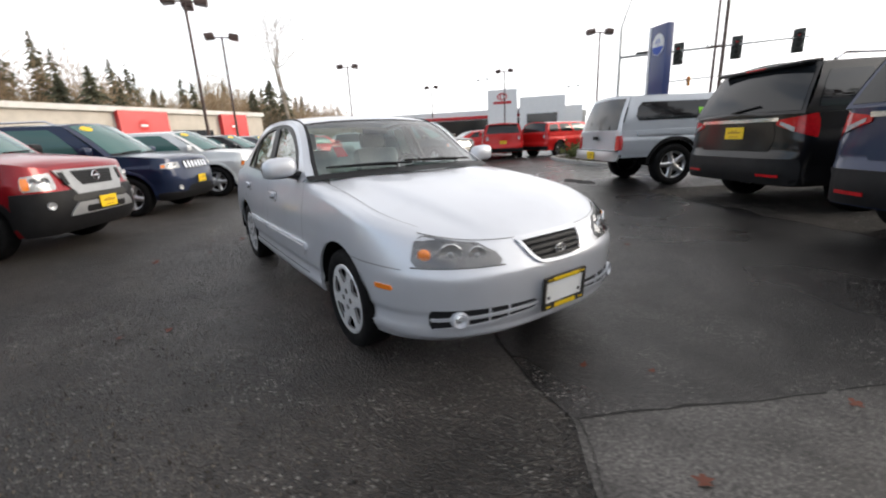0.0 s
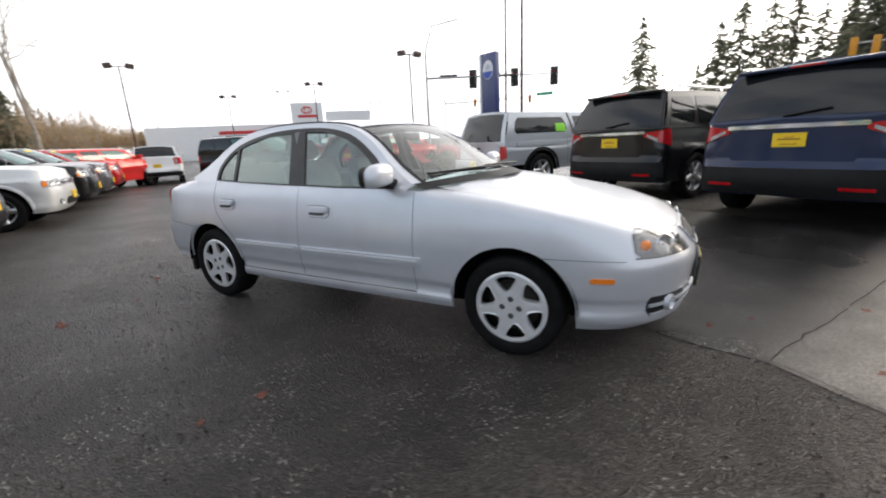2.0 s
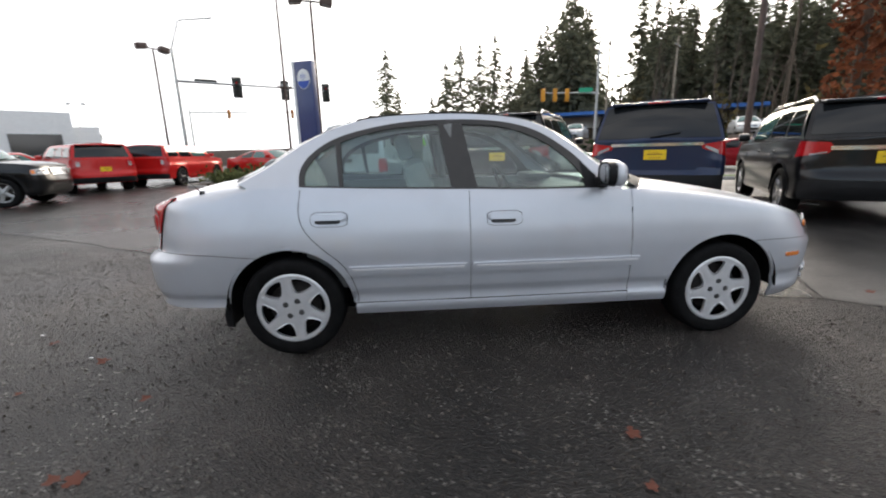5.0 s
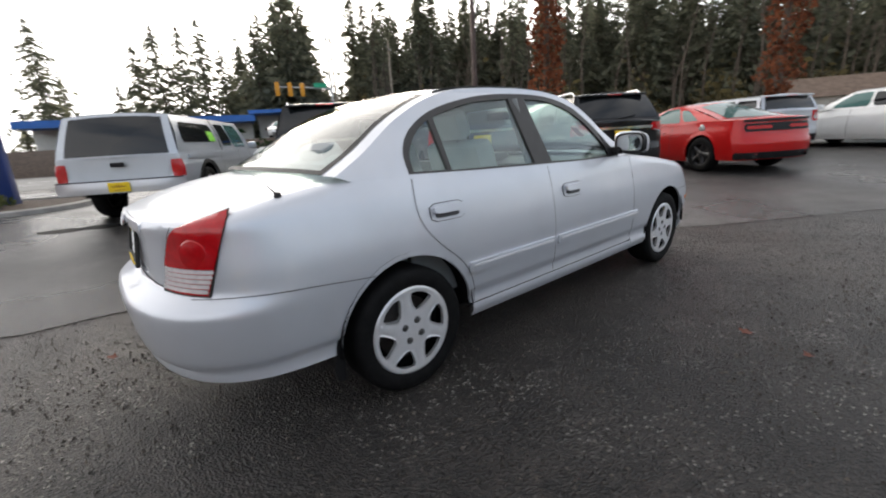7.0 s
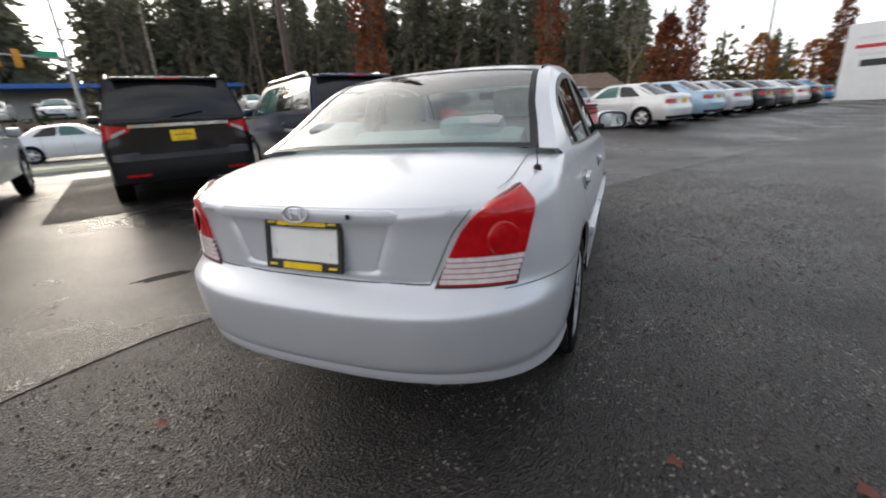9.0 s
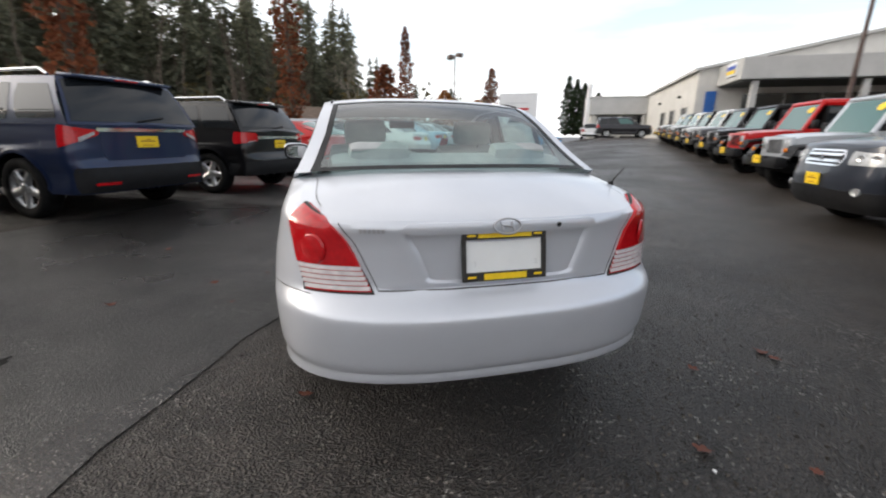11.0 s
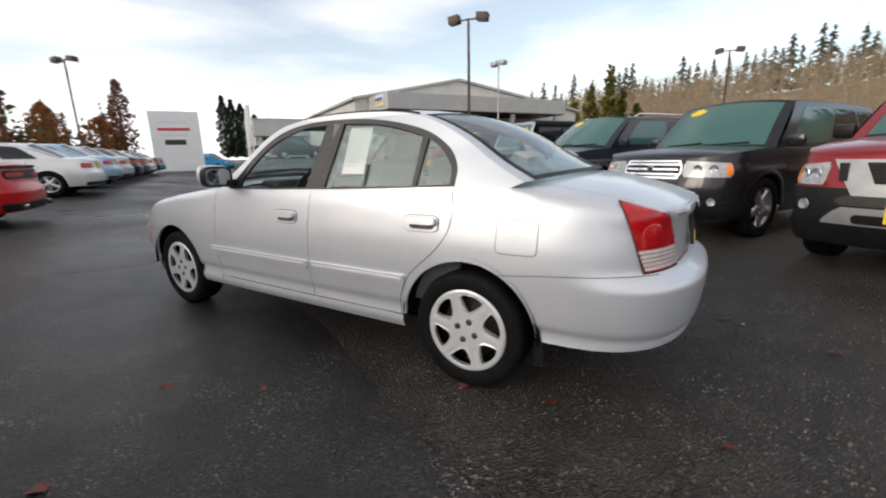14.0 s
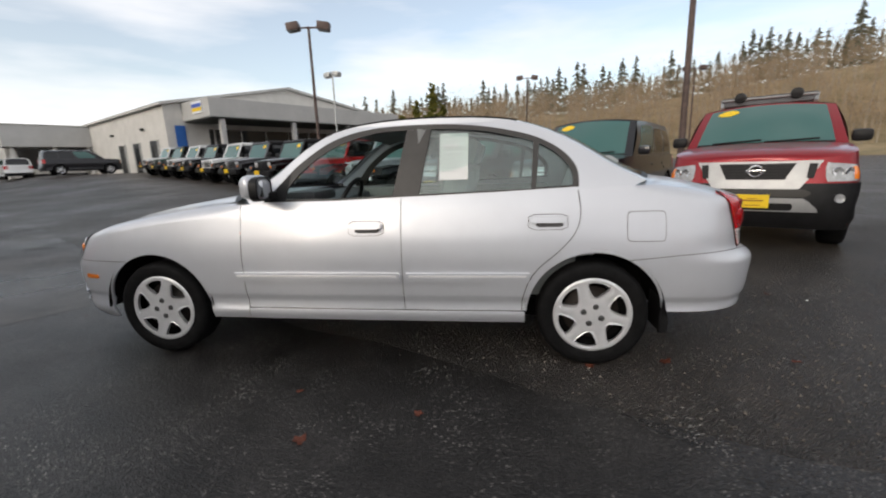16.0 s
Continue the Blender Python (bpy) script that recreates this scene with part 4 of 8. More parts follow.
    part("spare_wheel", lathe([(0.0001, -2.2), (0.3, -2.22), (0.37, -2.18), (0.38, -2.05), (0.3, -1.97)], 28, "x", (0, 0, 1.0)), M["rubber"], car)
    number_plate(car, (2.16, 0, 0.64), 1)
    part("price_sticker", ([Vector((0.835 - 0.28 * q + 0.006, 0.42 + 0.12 * a, 1.13 + 0.57 * q)) for a, q in [(math.cos(t), 0.78 + 0.12 * math.sin(t)) for t in [2 * math.pi * k / 14 for k in range(14)]]], [tuple(range(14))]), M["yellow"], car, "yellow oval windscreen sticker")
    return car


# ---------------------------------------------------------------- the silver sedan
HERO = Shell(xf=2.205, xr=-2.29, W=0.865, wb=2.61, sill=0.25, tyre=0.305, arch=0.355, tw=0.195, nf=0.70, ef=2.7, nr=0.55, er=2.7, taper=0.045,
             low_f=0.225, low_r=0.322, crown=0.045, round=0.055, free=(-1.50, 0.72),
             top=[(-2.6, 0.90), (-2.2, 0.905), (-2.03, 0.922), (-1.75, 0.972), (-1.6, 0.99), (-1.22, 0.982), (-0.38, 0.953), (0.54, 0.938), (0.81, 0.932), (1.17, 0.895), (1.55, 0.835), (1.75, 0.797), (1.93, 0.762), (2.05, 0.738), (2.15, 0.715), (2.21, 0.70)],
             side=[(0.1, 0.05), (0.235, 0.035), (0.30, 0.012), (0.33, 0.024), (0.372, 0.027), (0.398, 0.013), (0.5, 0.006), (0.6, 0.004), (0.7, 0.012), (0.82, 0.034), (0.9, 0.053), (0.955, 0.072), (1.05, 0.105), (1.3, 0.2)],
             front=[(0.1, 0.16), (0.225, 0.10), (0.25, 0.05), (0.27, 0.034), (0.295, 0.036), (0.31, 0.028), (0.42, 0.012), (0.54, 0.0), (0.568, 0.005), (0.585, 0.018), (0.605, 0.034), (0.64, 0.060), (0.70, 0.115), (0.74, 0.165), (0.78, 0.22), (1.0, 0.45)],
             rear=[(0.1, 0.2), (0.29, 0.11), (0.315, 0.052), (0.335, 0.04), (0.36, 0.042), (0.375, 0.026), (0.47, 0.009), (0.565, 0.0), (0.585, 0.002), (0.594, 0.012), (0.647, 0.09), (0.66, 0.1), (0.70, 0.105), (0.82, 0.105), (0.88, 0.095), (0.93, 0.115), (1.0, 0.16)])
HALF = HERO.wb / 2
PAINT = paint("silver_sedan", (0.62, 0.640, 0.685), 0.42, 0.36)
sedan = thing("silver_sedan", "silver metallic four-door sedan standing alone on the wet lot", "car", pose(0, 0, 0))


def dense(points, n=8):
    """A smooth line through points."""
    p = [np.array(q, float) for q in points]
    out = []
    for i in range(len(p) - 1):
        a, b, c, d = p[max(i - 1, 0)], p[i], p[i + 1], p[min(i + 2, len(p) - 1)]
        for k in range(n):
            t = k / n
            out.append(0.5 * (2 * b + (c - a) * t + (2 * a - 5 * b + 4 * c - d) * t * t + (3 * b - a - 3 * c + d) * t ** 3))
    return out + [p[-1]]


def cabin_y(x, z):
    h = max(z - HERO.top_z(x), 0.0)
    foot = HERO.on_side(x, HERO.top_z(x)).y if -1.5 < x < 0.72 else HERO.on_side(min(max(x, -1.5), 0.72), HERO.top_z(x)).y
    return foot - 0.28 * h - 0.32 * h * h - 0.03 * ((x + 0.35) / 0.9) ** 2 * min(h / 0.2, 1)


def wall_point(x, z, side, off=0.0):
    """A point of the standing side of the car, lower body or cabin."""
    if z < HERO.top_z(x):
        return HERO.on_side(x, z, side, off)
    return Vector((x, side * (cabin_y(x, z) + off), z))


def flat_panel(fn, outline, holes=(), off=0.0, thick=0.006):
    """A panel of (x, z) outlines, with openings, laid on the surface fn(x, z, off) and given depth."""
    from mathutils import geometry
    loops = [[Vector((float(p[0]), float(p[1]), 0)) for p in q] for q in (outline, *holes)]
    tris = geometry.tessellate_polygon(loops)
    flat = [p for q in loops for p in q]
    n = len(flat)
    verts = [fn(p.x, p.y, off) for p in flat] + [fn(p.x, p.y, off - thick) for p in flat]
    ref = fn(flat[0].x, flat[0].y, 0.1) - fn(flat[0].x, flat[0].y, 0.0)
    faces, k = [], 0
    for a, b, c in tris:
        out = (verts[b] - verts[a]).cross(verts[c] - verts[a]).dot(ref) > 0
        faces.append((a, b, c) if out else (c, b, a))
        faces.append((c + n, b + n, a + n) if out else (a + n, b + n, c + n))
    for q in loops:
        m = len(q)
        for i in range(m):
            a, b = k + i, k + (i + 1) % m
            faces.append((a, b, b + n, a + n))
        k += m
    return verts, faces


def line_on(fn, points, width, off=0.0015):
    """A thin dark gap along points (x, z) of a surface."""
    rows, p = [], [np.array(q, float) for q in points]
    for i, q in enumerate(p):
        d = p[min(i + 1, len(p) - 1)] - p[max(i - 1, 0)]
        d = d / (np.linalg.norm(d) + 1e-9)
        nrm = np.array([-d[1], d[0]]) * width / 2
        rows.append([fn(*(q + nrm), off), fn(*(q - nrm), off)])
    return grid(rows)


# Body shells: bumpers, wings, doors, bonnet and boot lid.
S_FRONT, S_B, S_REAR = HERO.s_of_x(0.70), HERO.s_of_x(-0.265), HERO.s_of_x(-1.215)
for side in (1, -1):
    part("front_wing", HERO.skirt(S_FRONT + 0.002, HERO.total, side, 42), PAINT, sedan)
    part("rear_quarter", HERO.skirt(0, S_REAR, side, 46), PAINT, sedan)
    front_door = part("front_door", HERO.skirt(S_B + 0.002, S_FRONT - 0.002, side, 34, low=0.3225), PAINT, sedan)
    rear_door = part("rear_door", HERO.skirt(S_REAR, S_B - 0.002, side, 34, least=0.3225), PAINT, sedan)
    # Sill below the doors.
    part("sill_panel", HERO.skirt(HERO.s_of_x(-0.94), S_FRONT, side, 3, high=0.317), PAINT, sedan)
    seam = dense([(-1.216, 0.975), (-1.228, 0.86), (-1.205, 0.765), (-1.13, 0.672), (-1.02, 0.575), (-0.965, 0.50), (-0.93, 0.40), (-0.925, 0.325)])
    part("door_gap", line_on(lambda x, z, o: HERO.on_side(x, z, side, o), seam, 0.0042), M["ink"], sedan)
    part("sill_gap", line_on(lambda x, z, o: HERO.on_side(x, z, side, o), [(-0.93, 0.320), (0.62, 0.320)], 0.004), M["ink"], sedan)
    fn = lambda x, z, o, side=side: wall_point(x, z, side, o)  # noqa: E731
    OUTER = dense([(0.68, 0.975), (0.515, 1.08), (0.295, 1.255), (0.083, 1.348), (-0.256, 1.385), (-0.697, 1.378), (-0.958, 1.335), (-1.183, 1.238), (-1.40, 1.10), (-1.56, 1.015)])
    BELT = [(x, HERO.top_z(x)) for x in [lerp(-1.5, 0.64, k / 30) for k in range(31)]]
    DLO = dense([(0.555, 0.947), (0.45, 1.06), (0.347, 1.161), (0.153, 1.284), (-0.084, 1.343), (-0.416, 1.354), (-0.703, 1.333), (-0.979, 1.271), (-1.14, 1.185), (-1.215, 1.09), (-1.222, 0.992)]) + [(-0.8, 0.975), (-0.38, 0.963), (0.1, 0.95)]
    FRONT_GLASS = dense([(0.46, 0.962), (0.32, 1.125), (0.14, 1.245), (-0.08, 1.312), (-0.285, 1.326)]) + [(-0.215, 0.97), (0.1, 0.958)]
    REAR_GLASS = dense([(-0.425, 1.326), (-0.70, 1.306), (-0.90, 1.262), (-0.99, 1.234)]) + [(-0.975, 0.988), (-0.365, 0.972)]
    SMALL_GLASS = dense([(-1.022, 1.225), (-1.11, 1.17), (-1.185, 1.08), (-1.192, 1.0)]) + [(-1.0, 0.992)]
    part("cabin_side", flat_panel(fn, OUTER + BELT, [DLO], 0.0, 0.02), PAINT, sedan)
    frame_ = part("window_frame", flat_panel(fn, DLO, [FRONT_GLASS, REAR_GLASS, SMALL_GLASS], 0.001, 0.02), M["satin"], sedan, "black window frame and door pillar")
    if side < 0:
        part("front_side_window", flat_panel(fn, FRONT_GLASS, (), -0.008, 0.004), CLEAR, front_door)
    part("rear_side_window", flat_panel(fn, REAR_GLASS, (), -0.008, 0.004), CLEAR, rear_door)
    part("quarter_window", flat_panel(fn, SMALL_GLASS, (), -0.008, 0.004), CLEAR, sedan)
    on = lambda x, z, o, side=side: HERO.on_side(x, z, side, o)  # noqa: E731
    # Rubbing strips with a bright line.
    for x0, x1, door in ((0.755, -0.25, front_door), (-0.285, -0.965, rear_door)):
        strip = part("side_moulding", patch(on, x0, x1, 0.490, 0.543, 14, 5, 0.016, 0.02, round_corner=0.012), PAINT, door)
        part("bright_line", patch(on, x0 - 0.02, x1 + 0.02, 0.522, 0.531, 14, 1, 0.021, 0.006), M["bright"], strip)
        part("bright_line", patch(on, x0 - 0.02, x1 + 0.02, 0.508, 0.518, 14, 1, 0.0185, 0.006), PAINT, strip)
    # Lift handles; a grey patch below each paints the shade of its recess.
    for x0, z0, door in ((-0.065, 0.795, front_door), (-1.06, 0.815, rear_door)):
        part("handle_gap", patch(on, x0 - 0.103, x0 + 0.103, z0 - 0.043, z0 + 0.040, 8, 6, 0.002, 0.006, round_corner=0.3), M["ink"], door)
        cup = part("handle_recess", patch(on, x0 - 0.100, x0 + 0.100, z0 - 0.040, z0 + 0.037, 8, 6, 0.006, 0.01, round_corner=0.3), PAINT, door)
        part("slot_shade", patch(on, x0 - 0.078, x0 + 0.062, z0 - 0.027, z0 - 0.002, 8, 4, 0.0085, 0.006, round_corner=0.25), M["grey_plastic"], cup)
        part("door_handle", patch(on, x0 - 0.092, x0 + 0.092, z0 - 0.003, z0 + 0.031, 8, 4, 0.032, 0.02, round_corner=0.22), PAINT, door)
    if side > 0:
        part("lock_barrel", lathe([(0.0001, 0.004), (0.009, 0.004), (0.011, 0)], 14, "y", on(-0.14, 0.79, 0.024)), M["chrome"], front_door)
    # Gaps of bumpers, wing and boot.
    part("bumper_gap", line_on(on, dense([(1.49, 0.604), (1.62, 0.606), (1.75, 0.606), (1.88, 0.602)]), 0.003), M["ink"], sedan)
    part("bumper_gap", line_on(on, dense([(-1.475, 0.607), (-1.6, 0.619), (-1.75, 0.634), (-1.95, 0.646), (-2.11, 0.652)]), 0.003), M["ink"], sedan)
    part("side_marker", patch(on, 1.72, 1.84, 0.492, 0.518, 6, 2, 0.006, 0.012, round_corner=0.15), M["amber_lens"], sedan, "small amber side marker lamp")
    # Mud flaps and wheel housings.
    flap = [(-HALF - 0.36, 0.40), (-HALF - 0.392, 0.27), (-HALF - 0.385, 0.205), (-HALF - 0.345, 0.20), (-HALF - 0.345, 0.3)]
    v, f = flat_panel(lambda x, z, o: Vector((x, side * (0.80 + o), z)), flap, (), 0.02, 0.02)
    rows = [[Vector((-HALF - 0.355 + 0.03 * (0.4 - z), side * y, z)) for z in (0.205, 0.27, 0.34, 0.42)] for y in (0.62, 0.825)]
    part("mud_flap", join((v, f), grid(rows)), M["black"], sedan)
    for c in (HALF, -HALF):
        rows = [[Vector((c + (HERO.arch + 0.012) * math.cos(t), side * y, HERO.tyre + (HERO.arch + 0.012) * math.sin(t))) for t in [math.pi * k / 16 for k in range(17)]] for y in (0.842, 0.45)]
        wall_in = grid([[Vector((c + q * (HERO.arch + 0.012) * math.cos(t), side * 0.45, HERO.tyre + q * (HERO.arch + 0.012) * math.sin(t))) for t in [math.pi * k / 16 for k in range(17)]] for q in (0.02, 1)])
        part("wheel_housing", join(grid(rows), wall_in), M["under"], sedan)
part("bonnet", end_lid(HERO, 0.60, False, ridge=0.014), PAINT, sedan)
part("boot_lid", end_lid(HERO, -1.40, True), PAINT, sedan)
part("underbody", block((0, 0, 0.27), (3.3, 1.25, 0.12), 0.03), M["under"], sedan)

# Roof and screens: rows across the car from the outer line of the pillars.


def over(i, q, off=0.0):
    x, z = OUTER[i]
    t = i / (len(OUTER) - 1)
    bow = float(np.interp(x, [-1.62, -1.56, -1.18, -0.96, -0.6, -0.1, 0.083, 0.4, 0.68], [-0.16, -0.155, -0.09, -0.05, 0.0, 0.0, 0.06, 0.17, 0.27]))
    crown = float(np.interp(x, [-1.56, -1.2, -0.9, -0.4, 0.0, 0.3, 0.68], [0.025, 0.03, 0.033, 0.034, 0.034, 0.03, 0.03]))
    y = cabin_y(x, z)
    return Vector((x + bow * (1 - q * q), y * q, z + crown * (1 - abs(q) ** 2.6) + off))


def over_rows(i0, i1, q0, q1, n=20, off=0.0):
    return grid([[over(i, lerp(q0, q1, k / n), off) for k in range(n + 1)] for i in range(i0, i1 + 1)], flip=q0 < q1)


n_out = len(OUTER)
top_front = min(range(n_out), key=lambda i: abs(OUTER[i][0] - 0.14))
top_rear = min(range(n_out), key=lambda i: abs(OUTER[i][0] + 0.93))
part("roof", over_rows(top_front, top_rear, 1, -1, 28), PAINT, sedan)
for s in (1, -1):
    part("front_pillar", over_rows(0, top_front, s, s * 0.93, 3), PAINT, sedan)
    part("rear_pillar", over_rows(top_rear, n_out - 1, s, s * 0.90, 3), PAINT, sedan)
    part("roof_drip_strip", tube([over(i, s * 0.93, 0.003) for i in range(top_front, top_rear)], 0.006, 6), M["black"], sedan)
part("windscreen", over_rows(0, top_front, 0.93, -0.93, 24), CLEAR_FRONT, sedan)
part("rear_window", over_rows(top_rear, n_out - 1, 0.90, -0.90, 24), CLEAR_FRONT, sedan)
part("windscreen_seal", join(over_rows(0, top_front, 0.94, 0.905, 2, 0.002), over_rows(0, top_front, -0.905, -0.94, 2, 0.002), over_rows(top_front - 1, top_front, 0.94, -0.94, 24, 0.002)), M["black"], sedan)
part("rear_window_seal", join(over_rows(top_rear, n_out - 1, 0.91, 0.865, 2, 0.002), over_rows(top_rear, n_out - 1, -0.865, -0.91, 2, 0.002), over_rows(top_rear, top_rear + 1, 0.91, -0.91, 24, 0.002), over_rows(n_out - 3, n_out - 1, 0.91, -0.91, 24, 0.003)), M["black"], sedan)
# Scuttle panel below the windscreen with its two wipers.
scuttle = [[Vector((lerp(over(0, q).x, over(0, q).x + 0.11 - 0.05 * abs(q), k), over(0, q).y, lerp(over(0, q).z + 0.003, HERO.top_z(0.85) + 0.048 - 0.03 * q * q, k))) for q in [1 - j / 10 for j in range(21)]] for k in (0, 0.5, 1)]
part("scuttle_panel", grid(scuttle), M["black"], sedan)
for y0, y1 in ((0.42, -0.12), (-0.12, -0.62)):
    q0, q1 = y0 / 0.74, y1 / 0.74
    arm = tube([over(0, q0, 0.03) + Vector((0.05, 0, 0)), over(1, lerp(q0, q1, 0.4), 0.03), over(2, q1 * 0.98, 0.025)], 0.008, 6)
    wiper = part("wiper", arm, M["black"], sedan)
    part("wiper_blade", tube([over(1, lerp(q0, q1, 0.15), 0.014), over(2, lerp(q0, q1, 0.6), 0.014), over(3, q1, 0.012)], 0.007, 6), M["rubber"], wiper)

# Wheels with six-armed silver covers.
for x, s in ((HALF, 1), (HALF, -1), (-HALF, 1), (-HALF, -1)):
    hub = add_wheel(sedan, x, s * 0.735, 0.296, 0.195, 0.209, "star", "cover", turn=random.uniform(0, 60))
    for k in range(4):
        t = math.pi / 2 * (k + 0.5)
        part("wheel_nut", lathe([(0.0001, 0.004), (0.009, 0.004), (0.0135, 0.0), (0.0165, 0.002), (0.018, -0.003)], 10, "y", (0.05 * math.cos(t), 0.0975 * 0.895, 0.05 * math.sin(t))), M["nut"], hub)


def a_of_y(y):
    """Way along the outline from the nose to where it lies y beside the middle."""
    k = len(HERO.py) - 41
    return HERO.total - float(np.interp(-y, -HERO.py[k:], HERO.s[k:]))


def r_of_y(y):
    return float(np.interp(y, HERO.py[:41], HERO.s[:41]))


def top_at(a):
    return HERO.top_z(float(np.interp(HERO.total - abs(a), HERO.s, HERO.px)))


# Headlamps.
a_in, a_out = a_of_y(0.355), HERO.total - HERO.s_of_x(1.93)
for s in (1, -1):
    low = lambda u: 0.605 + 0.012 * u  # noqa: E731
    high = lambda u, s=s: top_at(lerp(a_in, a_out, u)) - 0.007 - 0.05 * max(0, 0.14 - u) * 4 - 0.02 * max(0, u - 0.9) * 4  # noqa: E731
    lamp = part("headlamp", patch(HERO.on_front, s * a_in, s * a_out, low, high, 16, 5, 0.003, 0.02, skew=(s * 0.035, 0), round_corner=0.12), M["lamp_dark"], sedan, "clear-lensed headlamp with grey reflectors")
    for q, r, zz in ((0.29, 0.043, 0.655), (0.575, 0.054, 0.664)):
        p = HERO.on_front(s * lerp(a_in, a_out, q), zz, 0.0)
        nrm = (HERO.on_front(s * lerp(a_in, a_out, q), zz, 0.1) - p).normalized()
        m = Matrix.Translation(p) @ nrm.to_track_quat("Y", "Z").to_matrix().to_4x4()
        v, f = lathe([(0.0001, 0.004), (r * 0.5, 0.0055), (r * 0.85, 0.009), (r, 0.012), (r * 1.04, 0.006)], 24)
        bowl = part("reflector_bowl", ([m @ q_ for q_ in v], f), M["bowl"], lamp)
        v, f = lathe([(0.0001, 0.014), (r * 0.2, 0.013), (r * 0.3, 0.006)], 14)
        part("bulb_cap", ([m @ q_ for q_ in v], f), M["white_lens"], bowl)
    p = HERO.on_front(s * lerp(a_in, a_out, 0.86), 0.665, 0.0)
    m = Matrix.Translation(p) @ (HERO.on_front(s * lerp(a_in, a_out, 0.86), 0.665, 0.1) - p).to_track_quat("Y", "Z").to_matrix().to_4x4()
    v, f = lathe([(0.0001, 0.016), (0.018, 0.014), (0.030, 0.008), (0.033, 0.002)], 20)
    part("indicator", ([m @ q_ for q_ in v], f), M["amber_lens"], lamp)
    part("lamp_cover", patch(HERO.on_front, s * a_in, s * a_out, low, high, 16, 5, 0.016, 0.003, skew=(s * 0.035, 0), round_corner=0.12), CLEAR_LAMP, lamp)
    part("lamp_gap", line_on(lambda a, z, o: HERO.on_front(a, z, o), [(s * lerp(a_in, a_out, u), low(u) - 0.004) for u in [k / 10 for k in range(11)]], 0.006), M["ink"], sedan)
    part("bonnet_gap", line_on(lambda a, z, o: HERO.on_front(a, z, o), [(s * lerp(a_of_y(0.24), a_out, u), top_at(lerp(a_of_y(0.24), a_out, u)) - 0.003) for u in [k / 10 for k in range(11)]], 0.002), M["ink"], sedan)
    rows = []
    for k in range(15):
        x = lerp(1.86, 0.72, k / 14)
        edge = HERO.on_side(x, HERO.top_z(x))
        y, c = edge.y - 0.035 - 0.01 * k / 14, HERO.crown
        for w in (0.0,):
            q = y / edge.y
            rows.append([Vector((x, s * (y + d), edge.z + c * (1 - (abs(y + d) / edge.y) ** 2.4) + 0.002)) for d in (-0.0013, 0.0013)])
    part("bonnet_gap", grid(rows), M["ink"], sedan)

# Grille: a bright surround that narrows downwards, four dark bars and an oval badge.
gz0, gz1 = 0.578, 0.692
gout = dense([(-0.245, gz1), (-0.2, 0.62), (-0.155, gz0 + 0.006), (-0.08, gz0 - 0.004), (0.08, gz0 - 0.004), (0.155, gz0 + 0.006), (0.2, 0.62), (0.245, gz1)], 5)
gin = dense([(-0.215, gz1 - 0.006), (-0.178, 0.62), (-0.14, gz0 + 0.016), (-0.07, gz0 + 0.008), (0.07, gz0 + 0.008), (0.14, gz0 + 0.016), (0.178, 0.62), (0.215, gz1 - 0.006)], 5)
nose = lambda a, z, o: HERO.on_front(a if abs(a) > 1e-5 else 1e-5, z, o)  # noqa: E731
part("grille_surround", flat_panel(nose, gout, [gin], 0.016, 0.02), PAINT, sedan)
wide_ = lambda v: float(np.interp(v, [0, 0.1, 0.4, 1], [0.12, 0.15, 0.182, 0.222]))  # noqa: E731
grille_ = part("grille", patch(nose, lambda v: -wide_(v), wide_, gz0 + 0.006, gz1 - 0.004, 16, 6, 0.007, 0.012), M["slat"], sedan, "black grille with slats and an oval badge")
for k in range(4):
    z = 0.597 + 0.024 * k
    w = float(np.interp(z, [0.58, 0.62, 0.69], [0.135, 0.17, 0.21]))
    part("grille_slat", patch(nose, -w, w, z - 0.006, z + 0.006, 16, 2, 0.017, 0.012), M["black"], grille_)


def oval_badge(at, nrm, w, h, parent, name="badge"):
    """A chrome ring with a slanted bar inside."""
    m = Matrix.Translation(at) @ nrm.to_track_quat("Y", "Z").to_matrix().to_4x4()
    ring = tube([(w * math.cos(t), 0.004, h * math.sin(t)) for t in [2 * math.pi * k / 28 for k in range(29)]], h * 0.14, 6)
    bars = [tube([(w * x0, 0.004, h * z0), (w * x1, 0.004, h * z1)], h * 0.12, 6) for x0, z0, x1, z1 in ((-0.5, -0.6, -0.3, 0.6), (0.3, -0.6, 0.5, 0.6), (-0.4, -0.1, 0.4, 0.15))]
    v, f = join(ring, *bars)
    return part(name, ([m @ q for q in v], f), M["worn_chrome"], parent, "chrome oval badge")


p = nose(0.0, 0.622, 0.024)
oval_badge(p, nose(0.0, 0.622, 0.1) - p, 0.034, 0.022, sedan)

